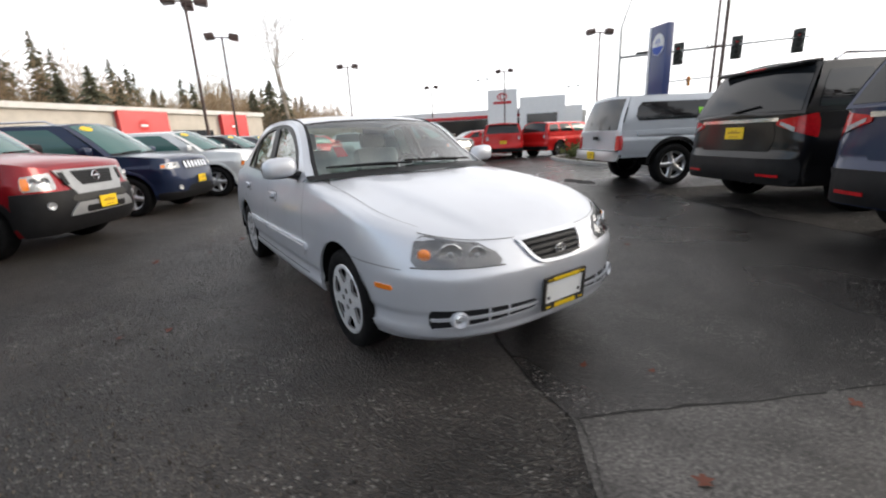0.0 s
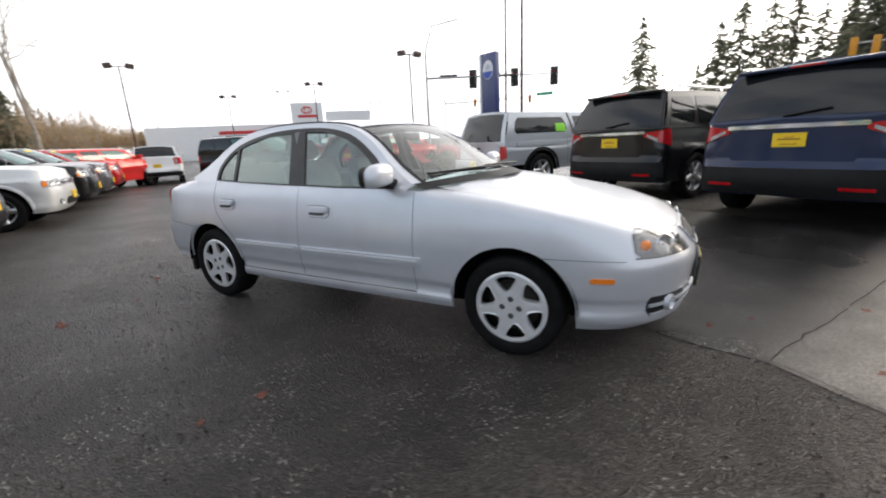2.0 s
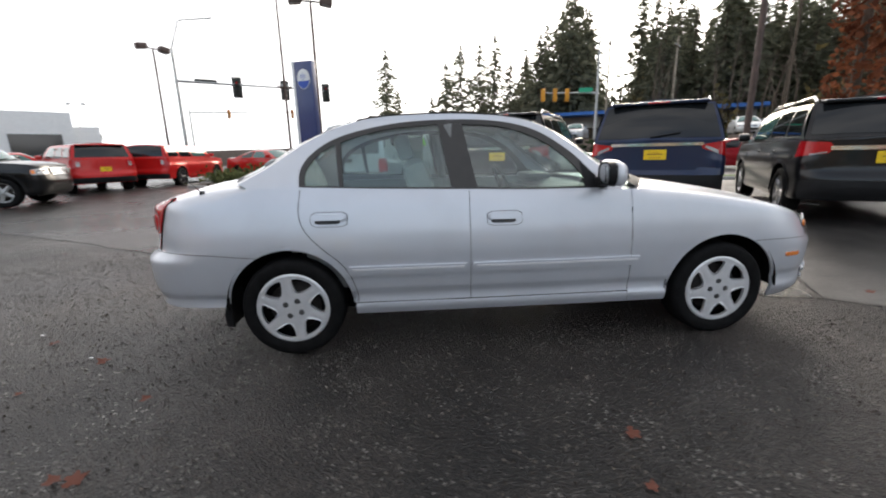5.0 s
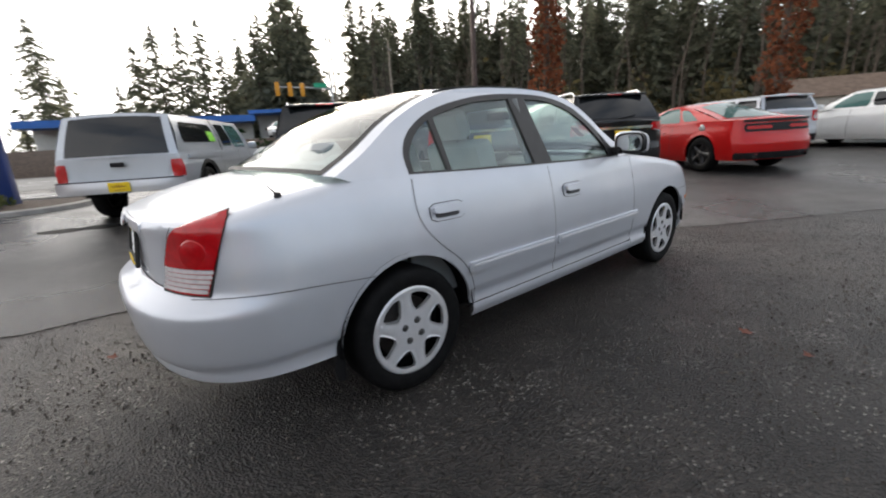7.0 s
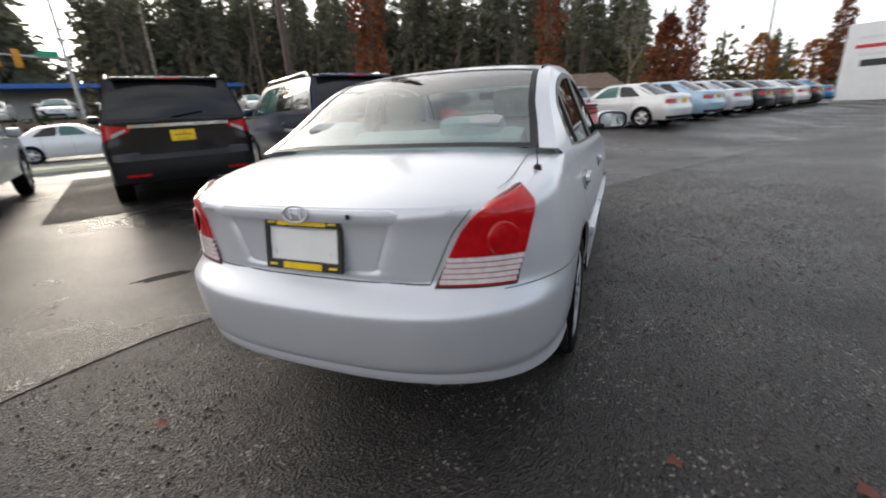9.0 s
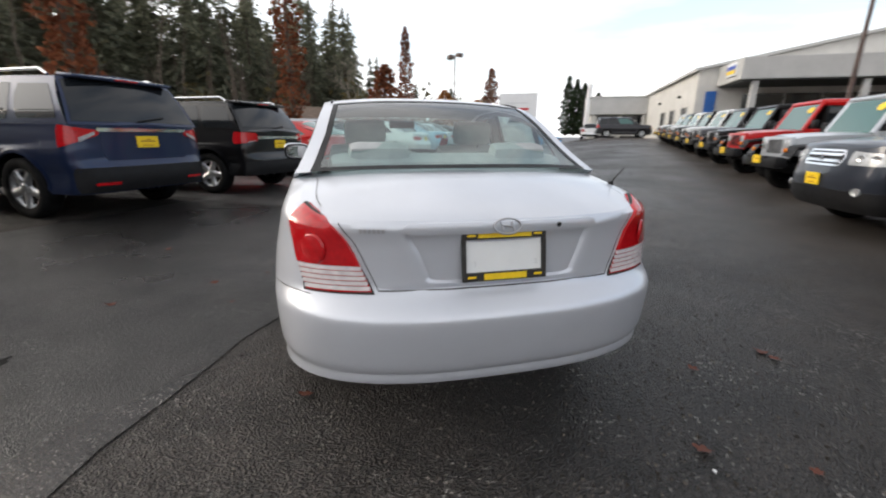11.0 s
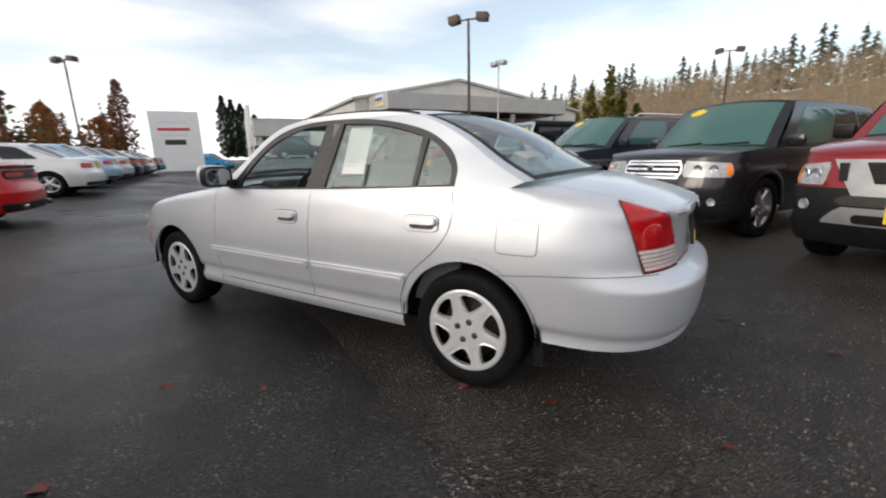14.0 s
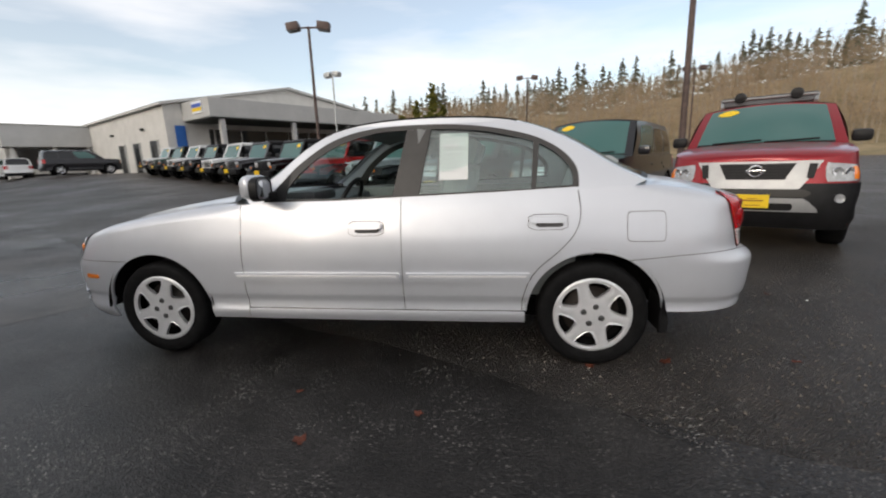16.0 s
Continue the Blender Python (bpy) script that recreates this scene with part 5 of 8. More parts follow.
# Lower intake with a bright blade, ribs and round fog lamps.
for s in (1, -1):
    aout, ain = a_of_y(0.70), a_of_y(0.17)
    mouth = part("lower_intake", patch(nose, s * ain, s * aout, lambda u: lerp(0.352, 0.306, u), lambda u: lerp(0.396, 0.406, u), 14, 4, 0.003, 0.02, round_corner=0.06), M["black"], sedan)
    part("intake_blade", patch(nose, s * ain, s * (aout - 0.01), lambda u: lerp(0.368, 0.352, u), lambda u: lerp(0.382, 0.366, u), 14, 2, 0.016, 0.018), PAINT, mouth)
    part("intake_blade", patch(nose, s * ain, s * (aout - 0.02), lambda u: lerp(0.345, 0.302, u), lambda u: lerp(0.354, 0.313, u), 14, 2, 0.014, 0.018), PAINT, mouth)
    for q in (0.3, 0.48):
        part("intake_rib", patch(nose, s * (lerp(ain, aout, q) - 0.005), s * (lerp(ain, aout, q) + 0.005), 0.322, 0.40, 1, 3, 0.01, 0.012), PAINT, mouth)
    p = nose(s * lerp(ain, aout, 0.74), 0.356, 0.004)
    nrm = (nose(s * lerp(ain, aout, 0.74), 0.356, 0.1) - p).normalized()
    m = Matrix.Translation(p) @ (nrm * 0.6 + Vector((0.4, 0, 0))).to_track_quat("Y", "Z").to_matrix().to_4x4()
    v, f = lathe([(0.026, 0.006), (0.034, 0.022), (0.043, 0.018), (0.046, -0.005)], 24)
    fog = part("fog_lamp", ([m @ q_ for q_ in v], f), PAINT, sedan, "round fog lamp in a silver ring")
    v, f = lathe([(0.0001, 0.012), (0.02, 0.01), (0.027, 0.005)], 20)
    part("fog_lens", ([m @ q_ for q_ in v], f), M["bowl"], fog)


def framed_plate(x, z, facing, tilt):
    """A blank white plate in a black dealer frame with yellow strips."""
    m = pose(x, 0, z, 0, tilt, 0)
    put = lambda c, s, b=0.0: ([m @ q for q in block(c, s, b)[0]], block(c, s, b)[1])  # noqa: E731
    d = facing
    base = part("number_plate", put((0, 0, 0), (0.006, 0.30, 0.148), 0.0), M["paper"], sedan, "blank white plate in a black and yellow frame", smooth=False)
    for c, s in (((0, 0, 0.074), (0.016, 0.318, 0.028)), ((0, 0, -0.072), (0.016, 0.318, 0.032)), ((0, 0.151, 0), (0.016, 0.016, 0.12)), ((0, -0.151, 0), (0.016, 0.016, 0.12))):
        part("plate_frame", put((c[0] + d * 0.006, c[1], c[2]), s, 0.003), M["ink"], base, smooth=False)
    for c, w, h in ((0.0745, 0.20, 0.018), (-0.072, 0.16, 0.022)):
        part("frame_lettering", put((d * 0.0155, 0, c), (0.003, w, h)), M["yellow"], base, smooth=False)
        for k in (-1, 1):
            part("frame_lettering", put((d * 0.0155, k * 0.125, c), (0.003, 0.03, 0.008)), M["yellow"], base, smooth=False)
    for k in (-1, 1):
        v, f = lathe([(0.0001, 0.006), (0.007, 0.005), (0.009, 0)], 12, "x", (d * 0.004, k * 0.115, -0.028))
        part("plate_screw", ([m @ (q) for q in v], f), M["ink"], base)
    return base


framed_plate(2.213, 0.413, 1, 4)

# Tail: lamps, recess for the plate, badge, lock, gaps, aerial.
for s in (1, -1):
    inner = lambda z: float(np.interp(z, [0.66, 0.7, 0.8, 0.93], [r_of_y(0.51), r_of_y(0.515), r_of_y(0.565), r_of_y(0.66)]))  # noqa: E731
    outer = HERO.s_of_x(-2.09)
    tail = lambda a, z, o: HERO.on_rear(a, z, o)  # noqa: E731
    rin = lambda v: s * float(np.interp(v, [0, 0.25, 0.5, 0.75, 0.92, 1], [r_of_y(0.535), r_of_y(0.555), r_of_y(0.578), r_of_y(0.61), r_of_y(0.645), r_of_y(0.675)]))  # noqa: E731
    rout = lambda v: s * (outer + float(np.interp(v, [0, 0.3, 0.65, 0.9, 1], [0.042, 0.068, 0.098, 0.114, 0.112])))  # noqa: E731
    lamp = part("tail_lamp", patch(tail, rin, rout, lambda u: 0.752, lambda u: lerp(0.909, 0.943, u), 14, 10, 0.012, 0.03), M["red_lens"], sedan, "large red tail lamp with a ribbed clear base")
    part("lamp_seal", patch(tail, lambda v: s * (float(np.interp(v, [0, 0.4, 0.62, 0.85, 0.95, 1], [r_of_y(0.485), r_of_y(0.54), r_of_y(0.577), r_of_y(0.622), r_of_y(0.66), r_of_y(0.69)])) - 0.003), lambda v: s * (outer + 0.008 + float(np.interp(v, [0, 0.35, 0.6, 0.85, 1], [0.0, 0.042, 0.070, 0.106, 0.113]))), lambda u: 0.650, lambda u: lerp(0.912, 0.947, u), 14, 10, 0.004, 0.012), M["ink"], lamp)
    c = tail(s * r_of_y(0.70), 0.80, 0.012)
    nrm = (tail(s * r_of_y(0.70), 0.80, 0.1) - c).normalized()
    m = Matrix.Translation(c) @ nrm.to_track_quat("Y", "Z").to_matrix().to_4x4()
    v, f = lathe([(0.0001, 0.008), (0.03, 0.007), (0.05, 0.003), (0.056, -0.004)], 24)
    part("lamp_dome", ([m @ q for q in v], f), M["red_lens"], lamp)
    for k in range(5):
        z = 0.664 + 0.0175 * k
        a0 = lerp(r_of_y(0.50), r_of_y(0.53), k / 4)
        part("clear_rib", patch(tail, s * a0, s * (outer + 0.002 + 0.009 * k), z, z + 0.0135, 8, 1, 0.011, 0.02), M["rib_lens"], lamp, smooth=False)
    part("lamp_base", patch(tail, lambda v: s * lerp(r_of_y(0.492), r_of_y(0.535), v), lambda v: s * (outer + 0.042 * v), 0.656, 0.751, 12, 4, 0.006, 0.02), M["red_lens"], lamp)
    part("boot_gap", line_on(tail, dense([(s * r_of_y(0.47), 0.661), (s * r_of_y(0.50), 0.72), (s * r_of_y(0.55), 0.82), (s * r_of_y(0.61), 0.895)]), 0.004), M["ink"], sedan)
    part("boot_gap", line_on(tail, [(s * 0.001, 0.659), (s * 0.2, 0.659), (s * r_of_y(0.42), 0.660), (s * r_of_y(0.47), 0.661)], 0.005, 0.004), M["ink"], sedan)
    rows = []
    for k in range(13):
        x = lerp(-2.0, -1.46, k / 12)
        edge = HERO.on_side(x, HERO.top_z(x))
        y = edge.y - 0.06
        rows.append([Vector((x, s * (y + d), edge.z + HERO.crown * (1 - (abs(y + d) / edge.y) ** 2.4) + 0.002)) for d in (-0.0015, 0.0015)])
    part("boot_gap", grid(rows), M["ink"], sedan)
tail = lambda a, z, o: HERO.on_rear(a if abs(a) > 1e-5 else 1e-5, z, o)  # noqa: E731
# The recess is a sunken tray with sloping sides below a projecting brow.
part("boot_brow", patch(tail, -0.375, 0.375, 0.858, 0.899, 16, 4, 0.014, 0.016, round_corner=0.06), PAINT, sedan)
loop_o = [(-0.57, 0.898), (-0.3, 0.900), (0.0, 0.901), (0.3, 0.900), (0.57, 0.898), (0.53, 0.80), (0.495, 0.715), (0.46, 0.668), (0.2, 0.665), (-0.2, 0.665), (-0.46, 0.668), (-0.495, 0.715), (-0.53, 0.80)]
loop_m = [(-0.372, 0.872), (-0.186, 0.872), (0.0, 0.872), (0.186, 0.872), (0.372, 0.872), (0.34, 0.79), (0.31, 0.72), (0.285, 0.688), (0.14, 0.682), (-0.14, 0.682), (-0.285, 0.688), (-0.31, 0.72), (-0.34, 0.79)]
loop_i = [(a * 0.93, lerp(z, 0.79, 0.07)) for a, z in loop_m]
tray = []
for lo, hi, o0, o1, steps in ((loop_i, loop_m, 0.0015, 0.011, 2), (loop_m, loop_o, 0.011, 0.0012, 5)):
    for k in range(steps + (lo is loop_m)):
        q = k / steps
        row = dense([(lerp(p0[0], p1[0], q), lerp(p0[1], p1[1], q)) for p0, p1 in zip(lo + lo[:1], hi + hi[:1])], 4)[:-1]
        tray.append([tail(a, z, lerp(o0, o1, q)) for a, z in row])
part("boot_panel", grid(tray, True), PAINT, sedan, angle=60)
part("plate_recess", patch(tail, lambda v: lerp(-0.265, -0.346, v), lambda v: lerp(0.265, 0.346, v), 0.69, 0.866, 12, 4, 0.0015, 0.004), PAINT, sedan)
framed_plate(-2.192, 0.773, -1, 9)
p = tail(0.0, 0.882, 0.0165)
oval_badge(p, Vector((-1, 0, 0.25)), 0.05, 0.027, sedan)
part("boot_lock", lathe([(0.0001, -0.004), (0.006, -0.004), (0.009, 0.0)], 16, "x", tail(-0.205, 0.880, 0.018)), M["black"], sedan)
for a0, a1 in ((0.44, 0.54),):
    for k in range(6):
        q = lerp(a0, a1, (k + 0.2) / 6)
        part("badge_lettering", patch(tail, q, q + (a1 - a0) / 6 * 0.65, 0.866, 0.880, 1, 1, 0.012, 0.003), M["worn_chrome"], sedan)
part("aerial_base", lathe([(0.0001, 0.025), (0.012, 0.022), (0.016, 0.0)], 14, "z", (-1.775, -0.705, 0.958)), M["black"], sedan)
part("aerial", tube([(-1.775, -0.705, 0.972), (-1.81, -0.71, 1.01), (-1.85, -0.715, 1.05)], [0.003, 0.0022, 0.0016], 6), M["black"], sedan)
on = lambda x, z, o: HERO.on_side(x, z, 1, o)  # noqa: E731
corner = lambda cx, cz, t: [(cx + 0.022 * math.cos(radians(t + k * 22.5)), cz + 0.022 * math.sin(radians(t + k * 22.5))) for k in range(5)]  # noqa: E731
door_line = corner(-1.485, 0.836, 0) + corner(-1.627, 0.836, 90) + corner(-1.627, 0.730, 180) + corner(-1.485, 0.730, 270)
part("fuel_door", flat_panel(on, door_line, (), 0.003, 0.006), PAINT, sedan)
part("fuel_door_gap", line_on(on, door_line + door_line[:1], 0.006), M["ink"], sedan)
part("exhaust_pipe", tube([(-1.8, -0.42, 0.27), (-2.12, -0.42, 0.268)], 0.022, 14, False), M["galv"], sedan)

# Door mirrors.
for s in (1, -1):
    bm = bmesh.new()
    bmesh.ops.create_uvsphere(bm, u_segments=20, v_segments=12, radius=1.0)
    for q in bm.verts:
        c = q.co
        x = 0.07 * c.x if c.x > 0 else 0.03 * c.x
        q.co = Vector((0.515 + x, s * (0.90 + 0.115 * math.copysign(abs(c.y) ** 0.6, c.y)), 1.03 + (0.078 * c.z ** 0.6 if c.z > 0 else -0.058 * abs(c.z) ** 0.4) + 0.012 * c.y * s))
    shell = part("mirror_shell", bm, PAINT, sedan)
    # A rounded square of glass, turned a little to the driver, deep in a black rim.
    square = lambda q: (math.copysign(abs(q.y) ** 0.62, q.y), math.copysign(abs(q.z) ** 0.62, q.z))  # noqa: E731
    v, f = lathe([(0.0001, 0.0), (0.9, 0.0), (1.0, 0.004)], 32, "x")
    part("mirror_glass", ([Vector((0.484 - q.x - 0.02 * square(q)[0], s * (0.905 + 0.080 * square(q)[0]), 1.032 + 0.047 * square(q)[1])) for q in v], f), M["mirror"], shell)
    v, f = lathe([(0.78, -0.004), (0.86, 0.014), (1.0, 0.012), (1.06, -0.03)], 32, "x")
    part("mirror_bezel", ([Vector((0.486 - q.x - 0.014 * square(q)[0], s * (0.905 + 0.104 * square(q)[0]), 1.032 + 0.066 * square(q)[1])) for q in v], f), M["black"], shell)
    part("mirror_foot", block((0.52, s * 0.80, 0.985), (0.09, 0.10, 0.05), 0.02), M["black"], shell)
    corner_tri = [(0.555, 0.948), (0.40, 1.10), (0.42, 0.952)]
    part("mirror_sail", flat_panel(lambda x, z, o: wall_point(x, z, s, o), corner_tri, (), 0.004, 0.012), M["black"], sedan)

# Cabin: floor, dash, wheel, seats, trims and shelf.
trim, cloth, dark = M["trim"], M["cloth"], M["grey_plastic"]
part("cabin_floor", block((-0.35, 0, 0.36), (2.3, 1.3, 0.04), 0.01), M["under"], sedan)
dash_rows = [[Vector((x, y, z)) for y in [lerp(0.70, -0.70, k / 12) for k in range(13)]] for x, z in ((0.92, 0.93), (0.72, 0.955), (0.5, 0.945), (0.40, 0.90), (0.38, 0.75), (0.45, 0.5))]
part("dashboard", grid(dash_rows), dark, sedan)
part("instrument_hood", block((0.45, 0.37, 0.955), (0.2, 0.36, 0.07), 0.03), dark, sedan)
wheel_ring = tube([(0.20 - 0.08 * math.sin(t), 0.37 + 0.18 * math.cos(t), 0.885 + 0.165 * math.sin(t)) for t in [2 * math.pi * k / 28 for k in range(29)]], 0.015, 8)
steer = part("steering_wheel", wheel_ring, M["black"], sedan)
part("wheel_hub", block((0.20, 0.37, 0.88), (0.05, 0.15, 0.12), 0.02), M["black"], steer)
part("wheel_spoke", tube([(0.20, 0.20, 0.885), (0.20, 0.54, 0.885)], 0.016, 6), M["black"], steer)
part("steering_column", tube([(0.21, 0.37, 0.88), (0.45, 0.37, 0.82)], 0.035, 10), dark, sedan)


def seat(x, y, name="front_seat", width=0.5, back=0.60):
    prof = [(0.0, 0.16), (0.1, 0.30), (0.2, 0.42)]
    base = part(name, block((x + 0.02, y, 0.52), (0.50, width, 0.16), 0.06, Matrix.Rotation(radians(-6), 4, "Y")), cloth, sedan)
    m = Matrix.Rotation(radians(-18), 4, "Y")
    part("backrest", block((x - 0.29, y, 0.83), (0.16, width * 0.96, back), 0.07, m), cloth, base)
    return base, m


for y in (0.37, -0.37):
    base, m = seat(-0.20, y)
    part("headrest", block((-0.63, y, 1.20), (0.10, 0.27, 0.16), 0.05, m), cloth, base)
    part("headrest_post", tube([(-0.59, y - 0.05, 1.05), (-0.625, y - 0.05, 1.16)], 0.006, 6), M["chrome"], base)
bench, m = seat(-1.08, 0.0, "rear_bench", 1.26, 0.55)
for y in (0.36, -0.36):
    part("headrest", block((-1.43, y, 1.08), (0.12, 0.30, 0.14), 0.055, m), cloth, bench)
part("parcel_shelf", block((-1.56, 0, 0.955), (0.36, 1.16, 0.03), 0.01), trim, sedan)
for s in (1, -1):
    part("door_trim", block((-0.3, s * 0.715, 0.66), (1.85, 0.04, 0.56), 0.015), trim, sedan)
    part("pillar_trim", tube([(-0.30, s * 0.72, 0.95), (-0.37, s * 0.62, 1.32)], 0.035, 8), trim, sedan)
part("headlining", over_rows(top_front, top_rear, 0.97, -0.97, 16, -0.03), trim, sedan)
part("interior_mirror", block((0.20, 0, 1.27), (0.03, 0.22, 0.06), 0.012), M["black"], sedan)
# Papers in the glass.
put = lambda x, z, o: wall_point(x, z, 1, o)  # noqa: E731
sheet = part("window_sheet", flat_panel(put, [(-0.475, 1.045), (-0.475, 1.30), (-0.635, 1.297), (-0.635, 1.045)], (), -0.014, 0.002), M["paper"], sedan, "white printed sheet taped inside the window")
for k in range(9):
    z = 1.285 - 0.024 * k
    part("print_bar", flat_panel(put, [(-0.488, z), (-0.488, z - (0.012 if k == 2 else 0.004)), (-0.62 + 0.02 * (k % 3), z - (0.012 if k == 2 else 0.004)), (-0.62 + 0.02 * (k % 3), z)], (), -0.0125, 0.001), M["faint_ink"], sheet)
# A red card hangs inside the windscreen.
i_r = 10
v = [over(i, q, -0.03) for i, q in ((9, -0.70), (9, -0.60), (12, -0.62), (12, -0.71))]
part("windscreen_card", (v, [(0, 1, 2, 3)]), M["red_card"], sedan, "red card behind the windscreen")


# ---------------------------------------------------------------- ground
def wet_asphalt(name, dark, light, wet_scale, stone, gloss, relief, shine, dust=None, grain=190, deep=0.006):
    m = bpy.data.materials.new(name)
    m.use_nodes = True
    n, l = m.node_tree.nodes, m.node_tree.links
    b, tc = n["Principled BSDF"], n.new("ShaderNodeTexCoord")
    b.inputs["Specular IOR Level"].default_value = shine
    big, fine, vor = n.new("ShaderNodeTexNoise"), n.new("ShaderNodeTexNoise"), n.new("ShaderNodeTexVoronoi")
    big.inputs["Scale"].default_value, big.inputs["Detail"].default_value = wet_scale, 6
    fine.inputs["Scale"].default_value, fine.inputs["Detail"].default_value = 60, 6
    vor.inputs["Scale"].default_value = grain
    for q in (big, fine, vor):
        l.new(tc.outputs["Object"], q.inputs["Vector"])
    r1 = n.new("ShaderNodeValToRGB")
    r1.color_ramp.elements[0].position, r1.color_ramp.elements[1].position = 0.35, 0.7
    r1.color_ramp.elements[0].color, r1.color_ramp.elements[1].color = (*dark, 1), (*light, 1)
    l.new(big.outputs["Fac"], r1.inputs["Fac"])
    # Damp and dry blotches a hand or two across.
    blot, br, bm_ = n.new("ShaderNodeTexNoise"), n.new("ShaderNodeMapRange"), n.new("ShaderNodeMixRGB")
    blot.inputs["Scale"].default_value, blot.inputs["Detail"].default_value = 4.2, 5
    l.new(tc.outputs["Object"], blot.inputs["Vector"])
    br.inputs["From Min"].default_value, br.inputs["From Max"].default_value = 0.3, 0.7
    br.inputs["To Min"].default_value, br.inputs["To Max"].default_value = 0.6, 1.45
    l.new(blot.outputs["Fac"], br.inputs["Value"])
    bm_.blend_type, bm_.inputs["Fac"].default_value = "MULTIPLY", 1
    l.new(r1.outputs["Color"], bm_.inputs["Color1"])
    l.new(br.outputs["Result"], bm_.inputs["Color2"])
    r2 = n.new("ShaderNodeMapRange")
    r2.inputs["From Min"].default_value, r2.inputs["From Max"].default_value = 0.3, 0.75
    r2.inputs["To Min"].default_value, r2.inputs["To Max"].default_value = 0.3, 2.0
    l.new(fine.outputs["Fac"], r2.inputs["Value"])
    mx = n.new("ShaderNodeMixRGB")
    mx.blend_type = "MULTIPLY"
    mx.inputs["Fac"].default_value = 1
    l.new(bm_.outputs["Color"], mx.inputs["Color1"])
    l.new(r2.outputs["Result"], mx.inputs["Color2"])
    # Scattered pale stones in the binder.
    wn_ = n.new("ShaderNodeTexWhiteNoise")
    l.new(vor.outputs["Position"], wn_.inputs["Vector"])
    st = n.new("ShaderNodeMath")
    st.operation = "GREATER_THAN"
    st.inputs[1].default_value = 1 - stone
    l.new(wn_.outputs["Value"], st.inputs[0])
    mx2 = n.new("ShaderNodeMixRGB")
    mx2.inputs["Color2"].default_value = (0.27, 0.255, 0.235, 1)
    cl, cr_, cm = n.new("ShaderNodeTexNoise"), n.new("ShaderNodeMapRange"), n.new("ShaderNodeMath")
    cl.inputs["Scale"].default_value, cl.inputs["Detail"].default_value = 2.6, 7
    l.new(tc.outputs["Object"], cl.inputs["Vector"])
    cr_.inputs["From Min"].default_value, cr_.inputs["From Max"].default_value = 0.42, 0.64
    l.new(cl.outputs["Fac"], cr_.inputs["Value"])
    cm.operation = "MULTIPLY"
    l.new(st.outputs["Value"], cm.inputs[0])
    l.new(cr_.outputs["Result"], cm.inputs[1])
    l.new(cm.outputs["Value"], mx2.inputs["Fac"])
    gr, mx3 = n.new("ShaderNodeMapRange"), n.new("ShaderNodeMixRGB")
    gr.inputs["To Min"].default_value, gr.inputs["To Max"].default_value = 0.4, 1.7
    mx3.blend_type = "MULTIPLY"
    mx3.inputs["Fac"].default_value = 1
    l.new(wn_.outputs["Value"], gr.inputs["Value"])
    l.new(mx.outputs["Color"], mx3.inputs["Color1"])
    l.new(gr.outputs["Result"], mx3.inputs["Color2"])
    l.new(mx3.outputs["Color"], mx2.inputs["Color1"])
    last = mx2.outputs["Color"]
    if dust:
        # Pale brown silt washed in along the row of parked cars.
        dp, ds, dr, dm = n.new("ShaderNodeVectorMath"), n.new("ShaderNodeMath"), n.new("ShaderNodeMapRange"), n.new("ShaderNodeMixRGB")
        dp.operation, dp.inputs[1].default_value = "DOT_PRODUCT", tuple(N)
        ds.operation, ds.inputs[1].default_value = "MULTIPLY_ADD", 5.0
        l.new(tc.outputs["Object"], dp.inputs[0])
        l.new(cl.outputs["Fac"], ds.inputs[0])
        l.new(dp.outputs["Value"], ds.inputs[2])
        dr.inputs["From Min"].default_value, dr.inputs["From Max"].default_value = -0.6, -3.6
        dr.inputs["To Max"].default_value = 0.75
        l.new(ds.outputs["Value"], dr.inputs["Value"])
        dm.inputs["Color2"].default_value = (*dust, 1)
        l.new(dr.outputs["Result"], dm.inputs["Fac"])
        l.new(last, dm.inputs["Color1"])
        last = dm.outputs["Color"]
    l.new(last, b.inputs["Base Color"])
    rr = n.new("ShaderNodeMapRange")
    rr.inputs["From Min"].default_value, rr.inputs["From Max"].default_value = 0.35, 0.68
    rr.inputs["To Min"].default_value, rr.inputs["To Max"].default_value = gloss
    wet = n.new("ShaderNodeTexNoise")
    wet.inputs["Scale"].default_value, wet.inputs["Detail"].default_value = wet_scale * 0.7, 5
    l.new(tc.outputs["Object"], wet.inputs["Vector"])
    l.new(wet.outputs["Fac"], rr.inputs["Value"])
    l.new(rr.outputs["Result"], b.inputs["Roughness"])
    bp = n.new("ShaderNodeBump")
    bp.inputs["Strength"].default_value, bp.inputs["Distance"].default_value = relief, deep
    l.new(vor.outputs["Distance"], bp.inputs["Height"])
    bp2 = n.new("ShaderNodeBump")
    bp2.inputs["Strength"].default_value, bp2.inputs["Distance"].default_value = relief, 0.01
    l.new(fine.outputs["Fac"], bp2.inputs["Height"])
    l.new(bp.outputs["Normal"], bp2.inputs["Normal"])
    l.new(bp2.outputs["Normal"], b.inputs["Normal"])
    return m


